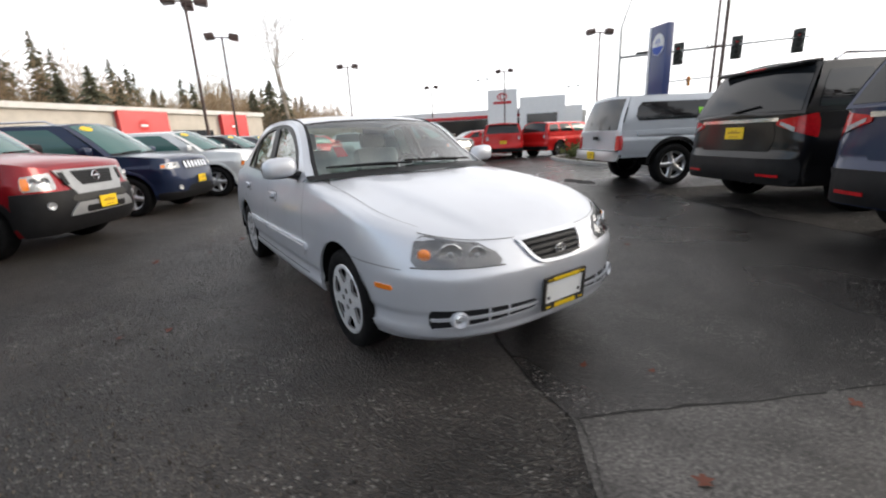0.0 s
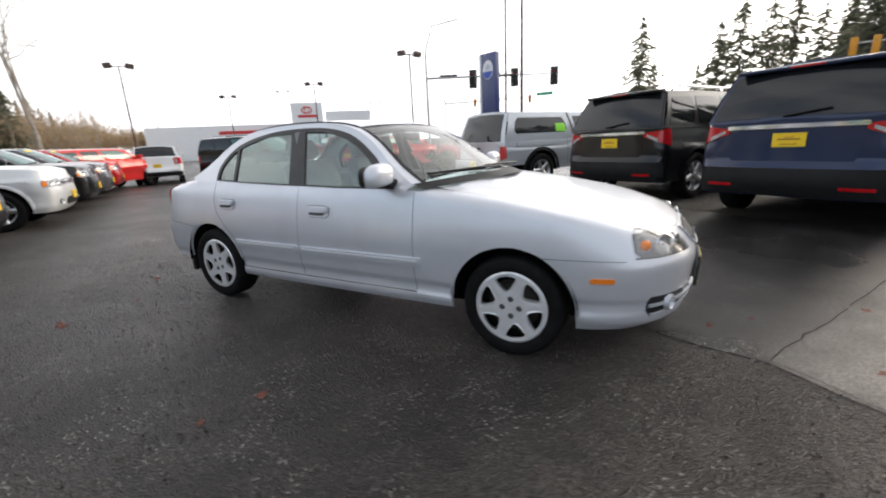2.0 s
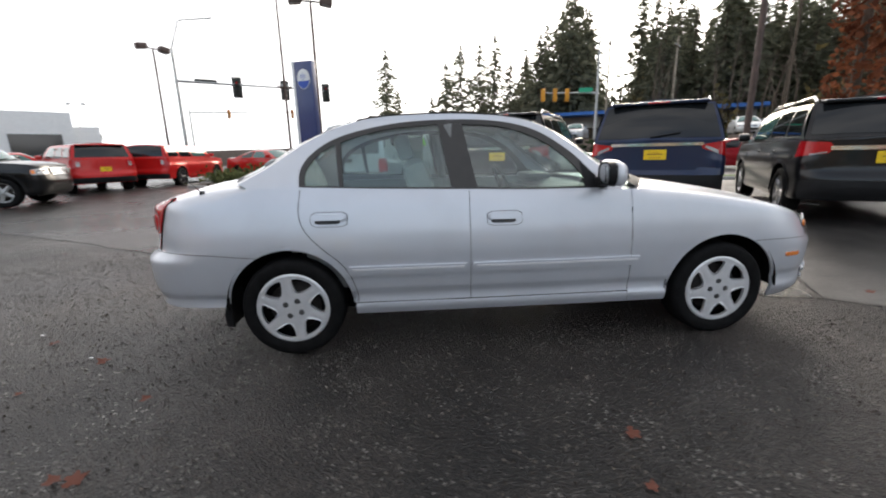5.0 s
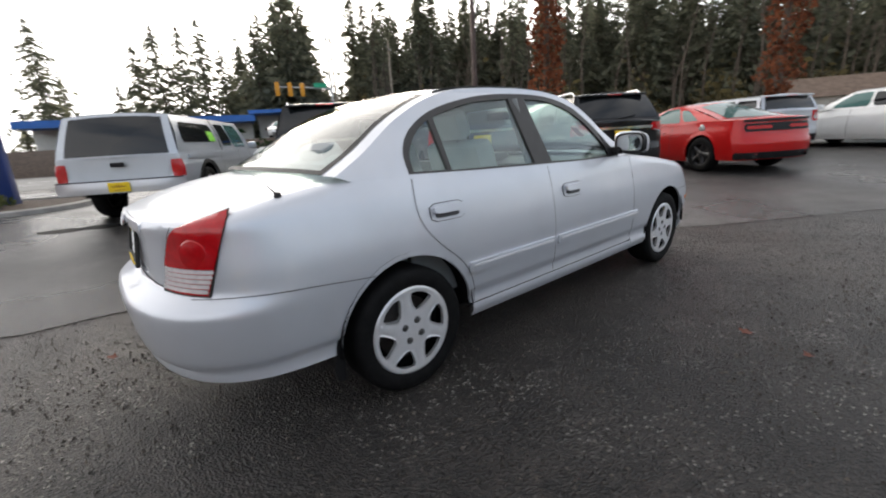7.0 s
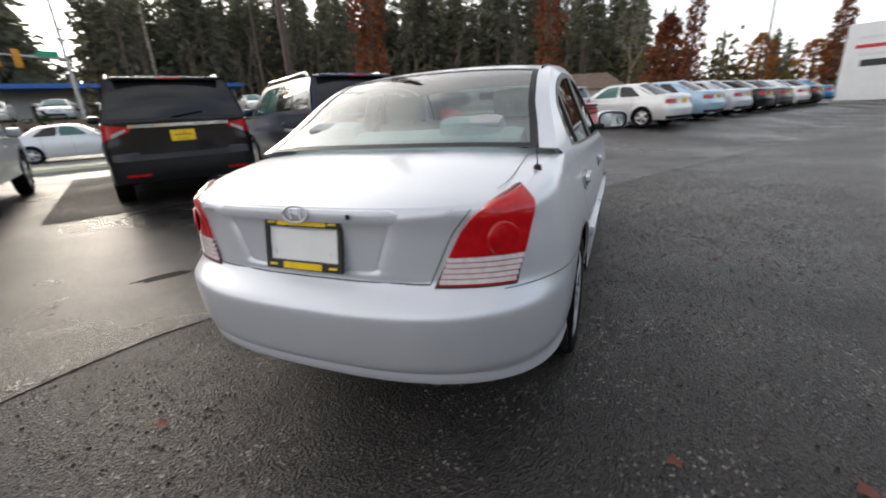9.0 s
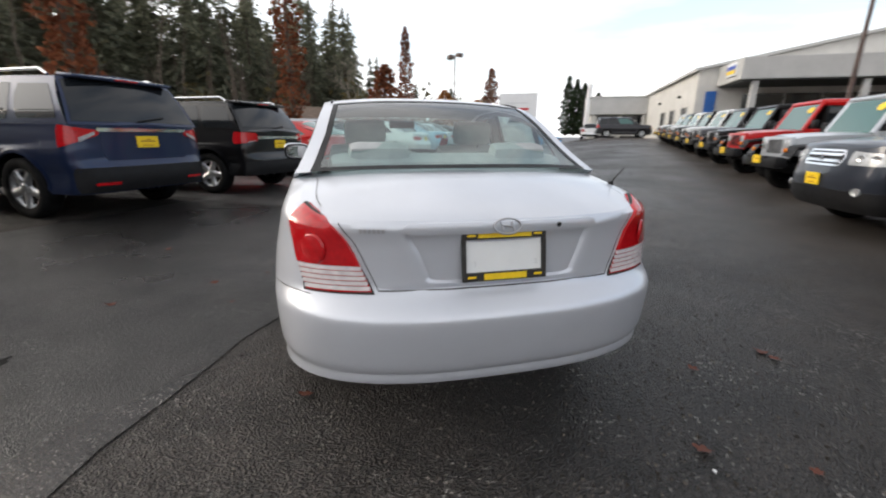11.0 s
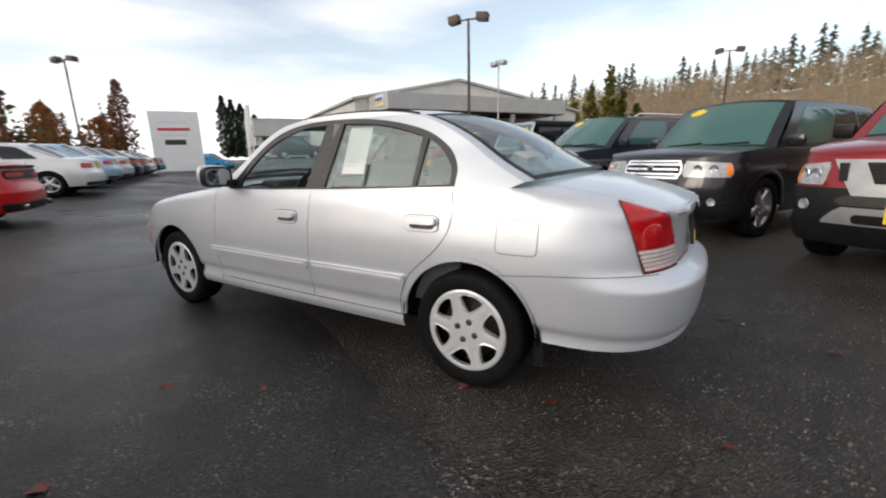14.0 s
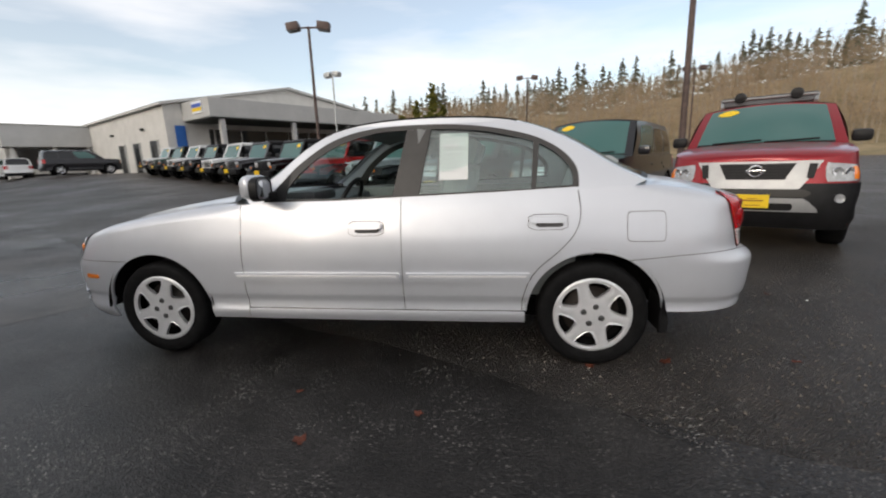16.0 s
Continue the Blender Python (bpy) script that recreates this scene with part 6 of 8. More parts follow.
M["rough_asphalt"] = wet_asphalt("rough_asphalt", (0.0118, 0.0100, 0.0089), (0.041, 0.0345, 0.030), 0.7, 0.05, (0.50, 0.30), 1.0, 0.56, (0.070, 0.055, 0.042), 95, 0.016)
M["smooth_asphalt"] = wet_asphalt("smooth_asphalt", (0.0080, 0.0073, 0.0070), (0.026, 0.024, 0.0232), 0.5, 0.05, (0.44, 0.16), 0.42, 0.34, None, 150, 0.007)
M["slab_asphalt"] = wet_asphalt("slab_asphalt", (0.020, 0.0188, 0.018), (0.060, 0.056, 0.053), 0.5, 0.02, (0.6, 0.25), 0.4, 0.42)
M["stall_asphalt"] = wet_asphalt("stall_asphalt", (0.0115, 0.0097, 0.0085), (0.040, 0.034, 0.029), 0.7, 0.05, (0.8, 0.5), 0.9, 0.25, None, 100, 0.014)
M["grass"] = material("grass", (0.10, 0.16, 0.03), 0.9, vary=0.5, scale=3, bump=0.8, bump_scale=60)


def axis(lo, hi, fine_lo, fine_hi, step, far):
    out, q = [], fine_lo
    while q <= fine_hi:
        out.append(q)
        q += step
    a, s = fine_lo, step
    while a > lo:
        s *= far
        a -= s
        out.insert(0, a)
    a, s = fine_hi, step
    while a < hi:
        s *= far
        a += s
        out.append(a)
    return out


gx, gy = axis(-1500, 1500, -40, 50, 1.0, 1.35), axis(-1500, 1500, -40, 40, 1.0, 1.35)


def sunk(x, y):
    """The base lies lower where the newer paving covers it."""
    u, n = x * U.x + y * U.y, x * N.x + y * N.y
    return rise(x, y) - 0.004 - 0.04 * min(max((n - 2.0) / 1.0, 0), 1) * (1 if -58 < u < 58 and n < 13.4 else 0)


rows = [[Vector((x, y, sunk(x, y))) for x in gx] for y in gy]
ground = part("ground", grid(rows), M["rough_asphalt"])
tagged(ground, "old coarse dark asphalt, damp and stained", "ground", kind="structure")
# The smoother paving of the drive lane, laid against the coarse strip.
lane = []
for k in range(401):
    u = -60 + k * 0.3
    wob = 0.02 * math.sin(u * 1.7) + 0.015 * math.sin(u * 4.1 + 1) + 0.03 * noise.noise(Vector((u * 2.3, 0, 0))) + 0.02 * noise.noise(Vector((u * 7.0, 3, 0)))
    n0 = float(np.interp(u, [-60, -3.3, -2.8, -2.4, -1.9, -1.5, -0.2, 1.9, 2.4, 3.1, 8.4, 30], [-0.5, -0.02, 0.20, 0.35, 0.42, 0.47, 0.55, 0.84, 1.0, 0.86, 0.63, 0.1])) + wob
    lane.append([lot(u, lerp(n0, 13.5, j / 28), 0.002) for j in range(29)])
cut = min(range(401), key=lambda k: abs(-60 + k * 0.3 - 2.47))
tagged(part("pavement", grid(lane[:cut + 1], flip=True), M["smooth_asphalt"]), "newer smooth grey asphalt, wet with a dull sheen", "pavement", kind="structure")
tagged(part("pavement", grid(lane[cut:], flip=True), M["slab_asphalt"]), "worn pale grey asphalt slab, damp and stony", "pavement", kind="structure")

stalls = [[lot(lerp(-3.3, 2.4, k / 24) + 0.05 * noise.noise(Vector((k * 0.7, 0, 5))), lerp(4.7 + 0.15 * noise.noise(Vector((k * 0.5, 2, 0))), 11.0, j / 14), 0.0065) for j in range(15)] for k in range(25)]
tagged(part("pavement", grid(stalls, flip=True), M["stall_asphalt"]), "old brown-grey coarse asphalt of the parking stalls", "pavement", kind="structure")
white, silver, black, navy = (0.72, 0.73, 0.73), (0.50, 0.53, 0.57), (0.008, 0.008, 0.009), (0.015, 0.025, 0.062)


row_a = "cars parked tail out along the lane"
row_b = "cars parked nose out along the lane"



def pickup_extra(car, sh, green):
    """Chrome bumper, tailgate handle, canopy frame and sliding side panes of the pickup."""
    part("chrome_bumper", patch(sh.on_rear, -0.92, 0.92, 0.50, 0.68, 16, 3, 0.07, 0.09, round_corner=0.04), M["worn_chrome"], car)
    part("bumper_step", patch(sh.on_rear, -0.9, 0.9, 0.682, 0.70, 16, 1, 0.075, 0.09), M["black"], car)
    number_plate(car, (sh.on_rear(0.001, 0.6).x - 0.085, 0.0, 0.59), -1)
    part("tailgate_handle", block((-2.885, 0, 0.93), (0.03, 0.2, 0.07), 0.015), M["black"], car)
    part("tailgate", patch(sh.on_rear, -0.72, 0.72, 0.71, 1.02, 10, 3, 0.008, 0.02, round_corner=0.02), paint("silver", silver), car)
    for s in (1, -1):
        wall = green[0]
        part("canopy_gap", patch(lambda a, z, o: wall(a, z, o, s), 0.49, 0.505, 0.0, 1.0, 1, 6, 0.004, 0.01), M["ink"], car)
        part("body_flare", patch(lambda a, z, o: sh.on_side(a, z, s, o), -2.5, -1.0, 0.96, 1.03, 10, 2, 0.03, 0.04), paint("silver", silver), car)
    part("green_card", patch(lambda a, z, o: green[0](a, z, o, -1), 0.36, 0.44, 0.3, 0.6, 3, 3, 0.012, 0.004), M["green_card"], car, "lime green price card in the canopy window")


vehicle("pickup_truck", "silver pickup truck with a white-framed canopy, parked tail out", stand(-4.72, 4.32 + 2.9), paint("silver", silver), "pickup", row_a,
        xf=2.9, xr=-2.9, wb=3.5, W=0.97, tyre=0.39, arch=0.48, sill=0.42, low_f=0.4, low_r=0.56, clad=M["black"], trim_top=0.62, handles=(0.55,), seams=((1.25, 0), (0.3, 0), (-0.95, 0)),
        top=[(-2.95, 1.05), (1.3, 1.07), (1.6, 1.07), (2.4, 1.05), (2.9, 1.0)], extra=pickup_extra, nr=0.16, er=5.0,
        cab=dict(zb=1.06, zr=1.72, yb=0.88, yr=0.76, wb=1.75, wt=1.0, rb=-2.86, rt=-2.62, arc=0.0, tail=0.0, bw=0.07, bv=0.03, zk=1.05), win=[(0.05, 0.45, 0.28, 0.82), (0.53, 0.68, 0.15, 0.86), (0.7, 0.92, 0.1, 0.88)],
        lamps=dict(tz0=0.70, tz1=0.97, ta0=0.76, ta1=0.98, tw=False))
for u, lab, nm in ((-1.5, "black", black), (1.2, "dark blue", navy)):
    vehicle("parked_suv", lab + " sport utility vehicle with a chrome tailgate strip", stand(u, (4.72 if lab == "black" else 4.2) + 2.48), paint("black" if lab == "black" else "navy", nm), "suv", row_a,
            xf=2.5, xr=-2.5, W=0.985, wb=2.86, tyre=0.385, arch=0.46, plate_r=0.965, rails=(-1.9, 0.4), strip=(1.115, 0.045, "chrome"), spoiler=True, wiper=True, reflect=0.44, trim_top=0.66, panel=(0.62, 0.74, 1.08), wheel="chrome5",
            lamps=dict(tz0=0.90, tz1=1.17, ta0=0.62, ta1=1.14, wedge=0.2), cab=dict(rb=-2.42, rt=-2.12, zr=1.80, wb=1.5, yb=0.9, yr=0.75, zb=1.18, zk=1.17, bw=0.025, bv=0.06), top=[(-2.55, 1.17), (-1.5, 1.18), (1.1, 1.16), (1.4, 1.15), (2.1, 1.1), (2.5, 1.02)])
vehicle("parked_suv", "black crossover with a chrome tailgate bar, parked tail out", stand(3.85, 4.1 + 2.35), paint("black", black), "suv", row_a, plate_r=0.90, W=0.925, rails=(-1.8, 0.4), strip=(1.02, 0.05, "chrome"), spoiler=True, wiper=True, trim_top=0.6, wheel="chrome5",
        cab=dict(zr=1.69, rb=-2.26, rt=-1.9, bw=0.03), lamps=dict(tz0=0.90, tz1=1.12, ta0=0.60, ta1=1.14, wedge=0.08))


def coupe_extra(car, sh, green):
    """Black tail panel with hooded lamps and a lip spoiler."""
    part("tail_panel", patch(sh.on_rear, -0.8, 0.8, 0.80, 0.95, 16, 3, 0.014, 0.03, round_corner=0.05), M["black"], car)
    for s in (1, -1):
        part("lamp_bar", patch(sh.on_rear, s * 0.2, s * 0.76, 0.845, 0.905, 8, 2, 0.018, 0.01, round_corner=0.1), M["red_ink"], car)
        part("exhaust_tip", tube([(-2.3, s * 0.55, 0.33), (-2.52, s * 0.55, 0.33)], 0.05, 12, False), M["chrome"], car)
    part("lip_spoiler", patch(sh.on_rear, -0.82, 0.82, 0.985, 1.03, 16, 2, 0.03, 0.09), M["black"], car)
    part("fuel_cap", lathe([(0.0001, 0.012), (0.07, 0.01), (0.085, 0.0)], 20, "y", sh.on_side(-1.45, 0.9, 1, 0.002)), M["galv"], car)


vehicle("parked_coupe", "bright red muscle coupe with a black tail panel", stand(7.2, 3.95 + 2.5), paint("red", (0.47, 0.008, 0.008), 0.1), "sedan", row_a, xf=2.5, xr=-2.52, W=0.96, wb=2.95, tyre=0.36, arch=0.42, rim="dark_alloy", trim_top=0.40, extra=coupe_extra, handles=(-0.25,), seams=((0.8, 0), (-0.55, 0)),
        top=[(-2.6, 0.98), (-2.3, 1.03), (-1.5, 1.04), (-0.9, 1.0), (0.9, 0.97), (1.5, 0.95), (2.2, 0.88), (2.5, 0.8)], cab=dict(zb=1.0, zr=1.45, yb=0.86, yr=0.62, wb=1.0, wt=0.15, rb=-1.95, rt=-0.85, zk=1.04), win=[(0.2, 0.38, 0.15, 0.8), (0.42, 0.88, 0.1, 0.9)], tint=M["screen"], lamps=dict(tz0=0.82, tz1=0.92, ta0=0.25, ta1=0.75, tw=False))
vehicle("parked_suv", "silver crossover between the coupe and the sedans", stand(9.8, 6.2 + 2.2), paint("silver", silver), "suv", row_a, plate_r=0.9, spoiler=True, cab=dict(zr=1.56))
for k, (c, lab) in enumerate(((white, "white"), ((0.35, 0.5, 0.62), "pale blue"), (silver, "silver"), (black, "black"), ((0.09, 0.09, 0.1), "dark grey"), (white, "white"), (black, "black"), ((0.03, 0.2, 0.4), "blue"))):
    vehicle("parked_sedan", lab + " four-door sedan parked tail out", stand(12.75 + 2.8 * k, 3.95 + 2.45), paint(lab.replace(" ", "_"), c), "sedan", row_a, plate_r=0.8, wheel="chrome5", trim_top=0.36)


def xterra_extra(car, sh, green):
    """Silver grille surround, skid plate, roof rack with an air dam."""
    part("grille_surround", patch(sh.on_front, lambda v: lerp(-0.40, -0.60, v), lambda v: lerp(0.40, 0.60, v), 0.72, 1.025, 16, 4, 0.020, 0.03), M["silver_trim"], car)
    mesh_ = part("grille_mesh", patch(sh.on_front, lambda v: lerp(-0.27, -0.36, v), lambda v: lerp(0.27, 0.36, v), 0.825, 1.0, 12, 3, 0.028, 0.02), M["black"], car)
    for k in range(5):
        part("grille_bar", patch(sh.on_front, lambda v: lerp(-0.27, -0.35, (k + 0.5) / 5), lambda v: lerp(0.27, 0.35, (k + 0.5) / 5), 0.837 + 0.032 * k, 0.845 + 0.032 * k, 10, 1, 0.033, 0.012), M["slat"], mesh_)
    for s in (1, -1):
        part("grille_slot", patch(sh.on_front, lambda v: s * lerp(0.455, 0.475, v), lambda v: s * lerp(0.515, 0.55, v), 0.84, 0.995, 3, 3, 0.027, 0.02), M["black"], car)
    p = sh.on_front(0.001, 0.918, 0.037)
    ring = tube([(p.x, 0.06 * math.cos(t), p.z + 0.06 * math.sin(t)) for t in [2 * math.pi * k / 24 for k in range(25)]], 0.012, 6)
    part("badge", join(ring, block((p.x, 0, p.z), (0.02, 0.17, 0.028), 0.005)), M["chrome"], car)
    part("skid_plate", patch(sh.on_front, lambda v: lerp(-0.60, -0.46, v), lambda v: lerp(0.60, 0.46, v), 0.47, 0.62, 14, 4, 0.034, 0.03, round_corner=0.04), M["silver_trim"], car)
    part("bumper_slot", patch(sh.on_front, -0.36, 0.36, 0.485, 0.565, 12, 3, 0.038, 0.02, round_corner=0.05), M["black"], car)
    part("bumper_intake", patch(sh.on_front, -0.5, 0.5, 0.635, 0.715, 12, 3, 0.02, 0.02, round_corner=0.1), M["ink"], car)
    z = 1.80
    rack = part("roof_rack", join(*[tube([(-1.7, s * 0.55, z), (-1.6, s * 0.56, z + 0.12), (0.1, s * 0.56, z + 0.12), (0.28, s * 0.54, z)], 0.022, 8) for s in (1, -1)] + [tube([(x, -0.56, z + 0.11), (x, 0.56, z + 0.11)], 0.016, 6) for x in (-1.4, -0.6, 0.2)]), M["galv"], car)
    part("air_dam", block((0.16, 0, z + 0.075), (0.06, 1.14, 0.15), 0.03, Matrix.Rotation(radians(-30), 4, "Y")), M["grey_plastic"], rack)
    for s in (1, -1):
        part("rack_lamp", lathe([(0.0001, 0.50), (0.07, 0.49), (0.08, 0.42), (0.05, 0.36)], 16, "x", (-0.24, s * 0.33, z + 0.135)), M["black"], rack)


M["silver_trim"] = material("silver_trim", (0.36, 0.365, 0.37), 0.42, 0.5, vary=0.1, scale=8)
vehicle("parked_suv", "dark red sport utility vehicle with silver grille surround and roof rack", stand(-2.1, -3.72 - 2.27), paint("dark_red", (0.25, 0.008, 0.014)), "suv", row_b, xf=2.27, xr=-2.27, wb=2.7, W=0.925, tyre=0.385, arch=0.47, plate_f=0.585, plate_off=0.052, tag="yellow", mirror_mat=M["black"], clad=M["black"], front_trim=(0.78, "black"), fog=(0.75, 0.62, 0.045),
        top=[(-2.5, 1.16), (0.9, 1.20), (1.15, 1.20), (1.6, 1.165), (2.0, 1.105), (2.3, 1.03)], cab=dict(zb=1.20, wb=1.2, zr=1.80, wt=0.42, yr=0.745), grille=dict(bars=0, w=0.1, z0=0.86, z1=0.9), lamps=dict(hz0=0.80, hz1=1.0, ha0=0.625, ha1=0.98), extra=xterra_extra, wheel="five")
vehicle("parked_suv", "dark grey sport utility vehicle with a chrome slatted grille", stand(0.5, -4.1 - 2.42), paint("graphite", (0.022, 0.022, 0.026)), "suv", row_b, xf=2.42, xr=-2.42, W=0.995, nf=0.58, ef=2.7, tyre=0.39, plate_f=0.60, tag="yellow", fog=(0.80, 0.50, 0.045), front_trim=(0.50, "black"),
        cab=dict(zr=1.82, yr=0.76, wb=1.3, wt=0.55), grille=dict(z0=0.80, z1=0.985, w=0.40, bars=3, surround=True, emblem=True), lamps=dict(hz0=0.80, hz1=1.0, ha0=0.44, ha1=1.02), top=[(-2.5, 1.14), (1.05, 1.13), (1.3, 1.14), (2.1, 1.09), (2.4, 1.03)], wheel="chrome5")
vehicle("parked_suv", "blue-grey sport utility vehicle with a hooded grille", stand(3.3, -4.5 - 2.3), paint("slate", (0.028, 0.033, 0.045)), "suv", row_b, W=0.935, plate_f=0.62, tag="yellow", clad=M["grey_plastic"], front_trim=(0.52, "black"), fog=(0.74, 0.52, 0.045), rails=(-1.8, 0.3), wheel="five", lamps=dict(hz0=0.82, hz1=0.98, ha0=0.50, ha1=1.04), grille=dict(z0=0.82, z1=0.97, w=0.38, bars=2, surround=True, emblem=True))
vehicle("parked_suv", "dark blue sport utility vehicle with a seven-slot chrome grille", stand(-5.3, -3.85 - 2.4), paint("navy", navy), "suv", row_b, plate_f=0.62, tag="yellow", fog=(0.72, 0.5, 0.045), front_trim=(0.42, "black"), grille=dict(z0=0.83, z1=1.0, w=0.48, bars=7, horizontal=False), lamps=dict(hz0=0.86, hz1=0.98, ha0=0.6, ha1=1.02), rails=(-1.8, 0.3), wheel="chrome5")
vehicle("parked_suv", "white compact sport utility vehicle parked nose out", stand(-8.1, -3.6 - 2.25), paint("white", white), "suv", row_b, plate_f=0.55, tag="yellow", fog=(0.7, 0.46, 0.05), cab=dict(zr=1.66), grille=dict(z0=0.76, z1=0.86, w=0.5, bars=2), lamps=dict(hz0=0.74, hz1=0.9, ha0=0.52, ha1=1.0))
for k, (c, lab) in enumerate(((black, "black"), ((0.05, 0.055, 0.06), "dark grey"), ((0.4, 0.01, 0.012), "red"))):
    vehicle("parked_suv", lab + " crossover parked nose out beside others", stand(-10.9 - 2.8 * k, -3.5 - 2.3), paint(lab.replace(" ", "_"), c), "suv", row_b, plate_f=0.55, tag="yellow", cab=dict(zr=1.6))
jeeps = (((0.42, 0.44, 0.46), "silver"), ((0.62, 0.02, 0.02), "red"), (black, "black"), ((0.1, 0.1, 0.11), "dark_grey"), (white, "white"), (black, "black"), (white, "white"), ((0.02, 0.05, 0.035), "dark_green"), (white, "white"))
for k, (c, lab) in enumerate(jeeps):
    jeep(lab.replace("_", " ") + " boxy off-road vehicle with round headlamps, parked nose out", stand(6.3 + 2.9 * k, -5.0 - 0.1 * 2.9 * k - 2.05), paint(lab, c, 0.1), paint(lab, c, 0.1) if lab in ("red", "white") else M["black"], row_b)

# Cars further off.
far_g = "cars parked further off"
vehicle("parked_coupe", "red low car standing behind the planted island", pose(-6.9, 17.2, 0.1, 0, 0, -30), paint("red", (0.47, 0.008, 0.008), 0.1), "sedan", far_g, rim="dark_alloy", cab=dict(zr=1.36))
vehicle("parked_suv", "dark grey truck-based sport utility vehicle seen side on", pose(-12.4, 8.6, 0.02, 0, 0, 14), paint("black", black), "suv", far_g, tyre=0.38, arch=0.46, W=0.93, clad=M["black"], rails=(-1.6, 0.3), cab=dict(zr=1.8, wt=0.4), rim="galv")
vehicle("parked_suv", "red crossover facing away beyond the island", pose(-12.6, 13.4, 0.05, 0, 0, 140), paint("bright_red", (0.5, 0.012, 0.012), 0.2), "suv", far_g, plate_r=0.8, cab=dict(zr=1.66), spoiler=True)
vehicle("parked_suv", "red crossover standing askew behind the island", pose(-10.6, 16.0, 0.05, 0, 0, 88), paint("bright_red", (0.5, 0.012, 0.012), 0.2), "suv", far_g, cab=dict(zr=1.64), tyre=0.37, rim="dark_alloy")
vehicle("parked_suv", "white crossover beyond the dark one", pose(-19.4, 8.4, 0.0, 0, 0, 150), paint("white", white), "suv", far_g, plate_r=0.8, cab=dict(zr=1.65))
vehicle("parked_suv", "bright red crossover standing askew in the far lot", pose(-18.0, 5.4, 0.0, 0, 0, 110), paint("bright_red", (0.5, 0.012, 0.012), 0.2), "suv", far_g, plate_r=0.8, cab=dict(zr=1.6), rim="dark_alloy")
for k, (c, lab) in enumerate((((0.4, 0.01, 0.012), "red"), (white, "white"), ((0.1, 0.1, 0.11), "dark grey"), (silver, "silver"), (black, "black"))):
    vehicle("parked_sedan", lab + " car in the far part of the lot", stand(-25 - 3.0 * k, 6.0 + 0.3 * k, 15 * (k % 2)), paint(lab.replace(" ", "_"), c), "sedan", far_g)
for k, (u, n, c, lab, tn) in enumerate(((5.5, 21.3, (0.35, 0.01, 0.012), "dark red", -90), (-3.5, 21.3, white, "white", -90), (20, 25, (0.1, 0.1, 0.11), "grey", 90), (-12, 24.6, black, "black", 90))):
    vehicle("street_car", lab + " sedan standing in the street", stand(u, n, tn), paint(lab.replace(" ", "_"), c), "sedan", "cars in the street")
for k in range(11):
    c, lab = ((white, "white"), (silver, "silver"), (white, "white"))[k % 3]
    vehicle("parked_sedan", lab + " car on the raised lot across the street", stand(-8 + 3.2 * k, 37.5, 180, 1.9), paint(lab, c), "sedan", "cars on the raised lot")
vehicle("parked_suv", "dark grey sport utility vehicle beside the service annex", stand(38.5, -6.2, 180), paint("graphite", (0.035, 0.033, 0.035)), "suv", far_g)
vehicle("parked_suv", "bright blue off-road vehicle beyond the sign board", stand(44.5, 1.4, 150), paint("sky_blue", (0.02, 0.25, 0.55), 0.1), "suv", far_g)
vehicle("parked_suv", "white sport utility vehicle far down the drive", stand(50.0, -3.9, -90), paint("white", white), "suv", far_g)


# ---------------------------------------------------------------- plants
def leaf_material(name, dark, light, rough=0.85, thin=0.4):
    m = bpy.data.materials.new(name)
    m.use_nodes = True
    n, l = m.node_tree.nodes, m.node_tree.links
    b, g, r = n["Principled BSDF"], n.new("ShaderNodeNewGeometry"), n.new("ShaderNodeValToRGB")
    r.color_ramp.elements[0].color, r.color_ramp.elements[1].color = (*dark, 1), (*light, 1)
    l.new(g.outputs["Random Per Island"], r.inputs["Fac"])
    l.new(r.outputs["Color"], b.inputs["Base Color"])
    b.inputs["Roughness"].default_value, b.inputs["Specular IOR Level"].default_value = rough, 0.2
    # Light shines through the thin leaves.
    tr, mix = n.new("ShaderNodeBsdfTranslucent"), n.new("ShaderNodeMixShader")
    mix.inputs["Fac"].default_value = thin
    l.new(r.outputs["Color"], tr.inputs["Color"])
    l.new(b.outputs["BSDF"], mix.inputs[1])
    l.new(tr.outputs["BSDF"], mix.inputs[2])
    l.new(mix.outputs["Shader"], n["Material Output"].inputs["Surface"])
    return m


# Needle colours are lightened to include the haze and glow over distant trees.
M["needles"] = leaf_material("hazed_needles", (0.085, 0.092, 0.066), (0.23, 0.23, 0.16), thin=0.6)
M["cedar"] = leaf_material("cedar_foliage", (0.06, 0.075, 0.015), (0.20, 0.18, 0.04))
M["twigs"] = leaf_material("bare_twigs", (0.25, 0.18, 0.115), (0.42, 0.32, 0.21))
M["brown_leaf"] = leaf_material("withered_leaves", (0.07, 0.022, 0.012), (0.26, 0.095, 0.045))
M["rust_leaf"] = leaf_material("rusty_leaves", (0.16, 0.05, 0.015), (0.45, 0.2, 0.05))
M["hedge"] = leaf_material("dark_hedge", (0.012, 0.025, 0.012), (0.04, 0.06, 0.025))
M["shrub"] = leaf_material("shrub", (0.035, 0.05, 0.02), (0.14, 0.15, 0.06))
M["bark"] = material("bark", (0.10, 0.075, 0.055), 0.9, vary=0.5, scale=5, bump=0.6, bump_scale=25)
M["pale_bark"] = material("pale_bark", (0.30, 0.26, 0.21), 0.9, vary=0.4, scale=4, bump=0.4, bump_scale=20)
rng = np.random.default_rng(7)


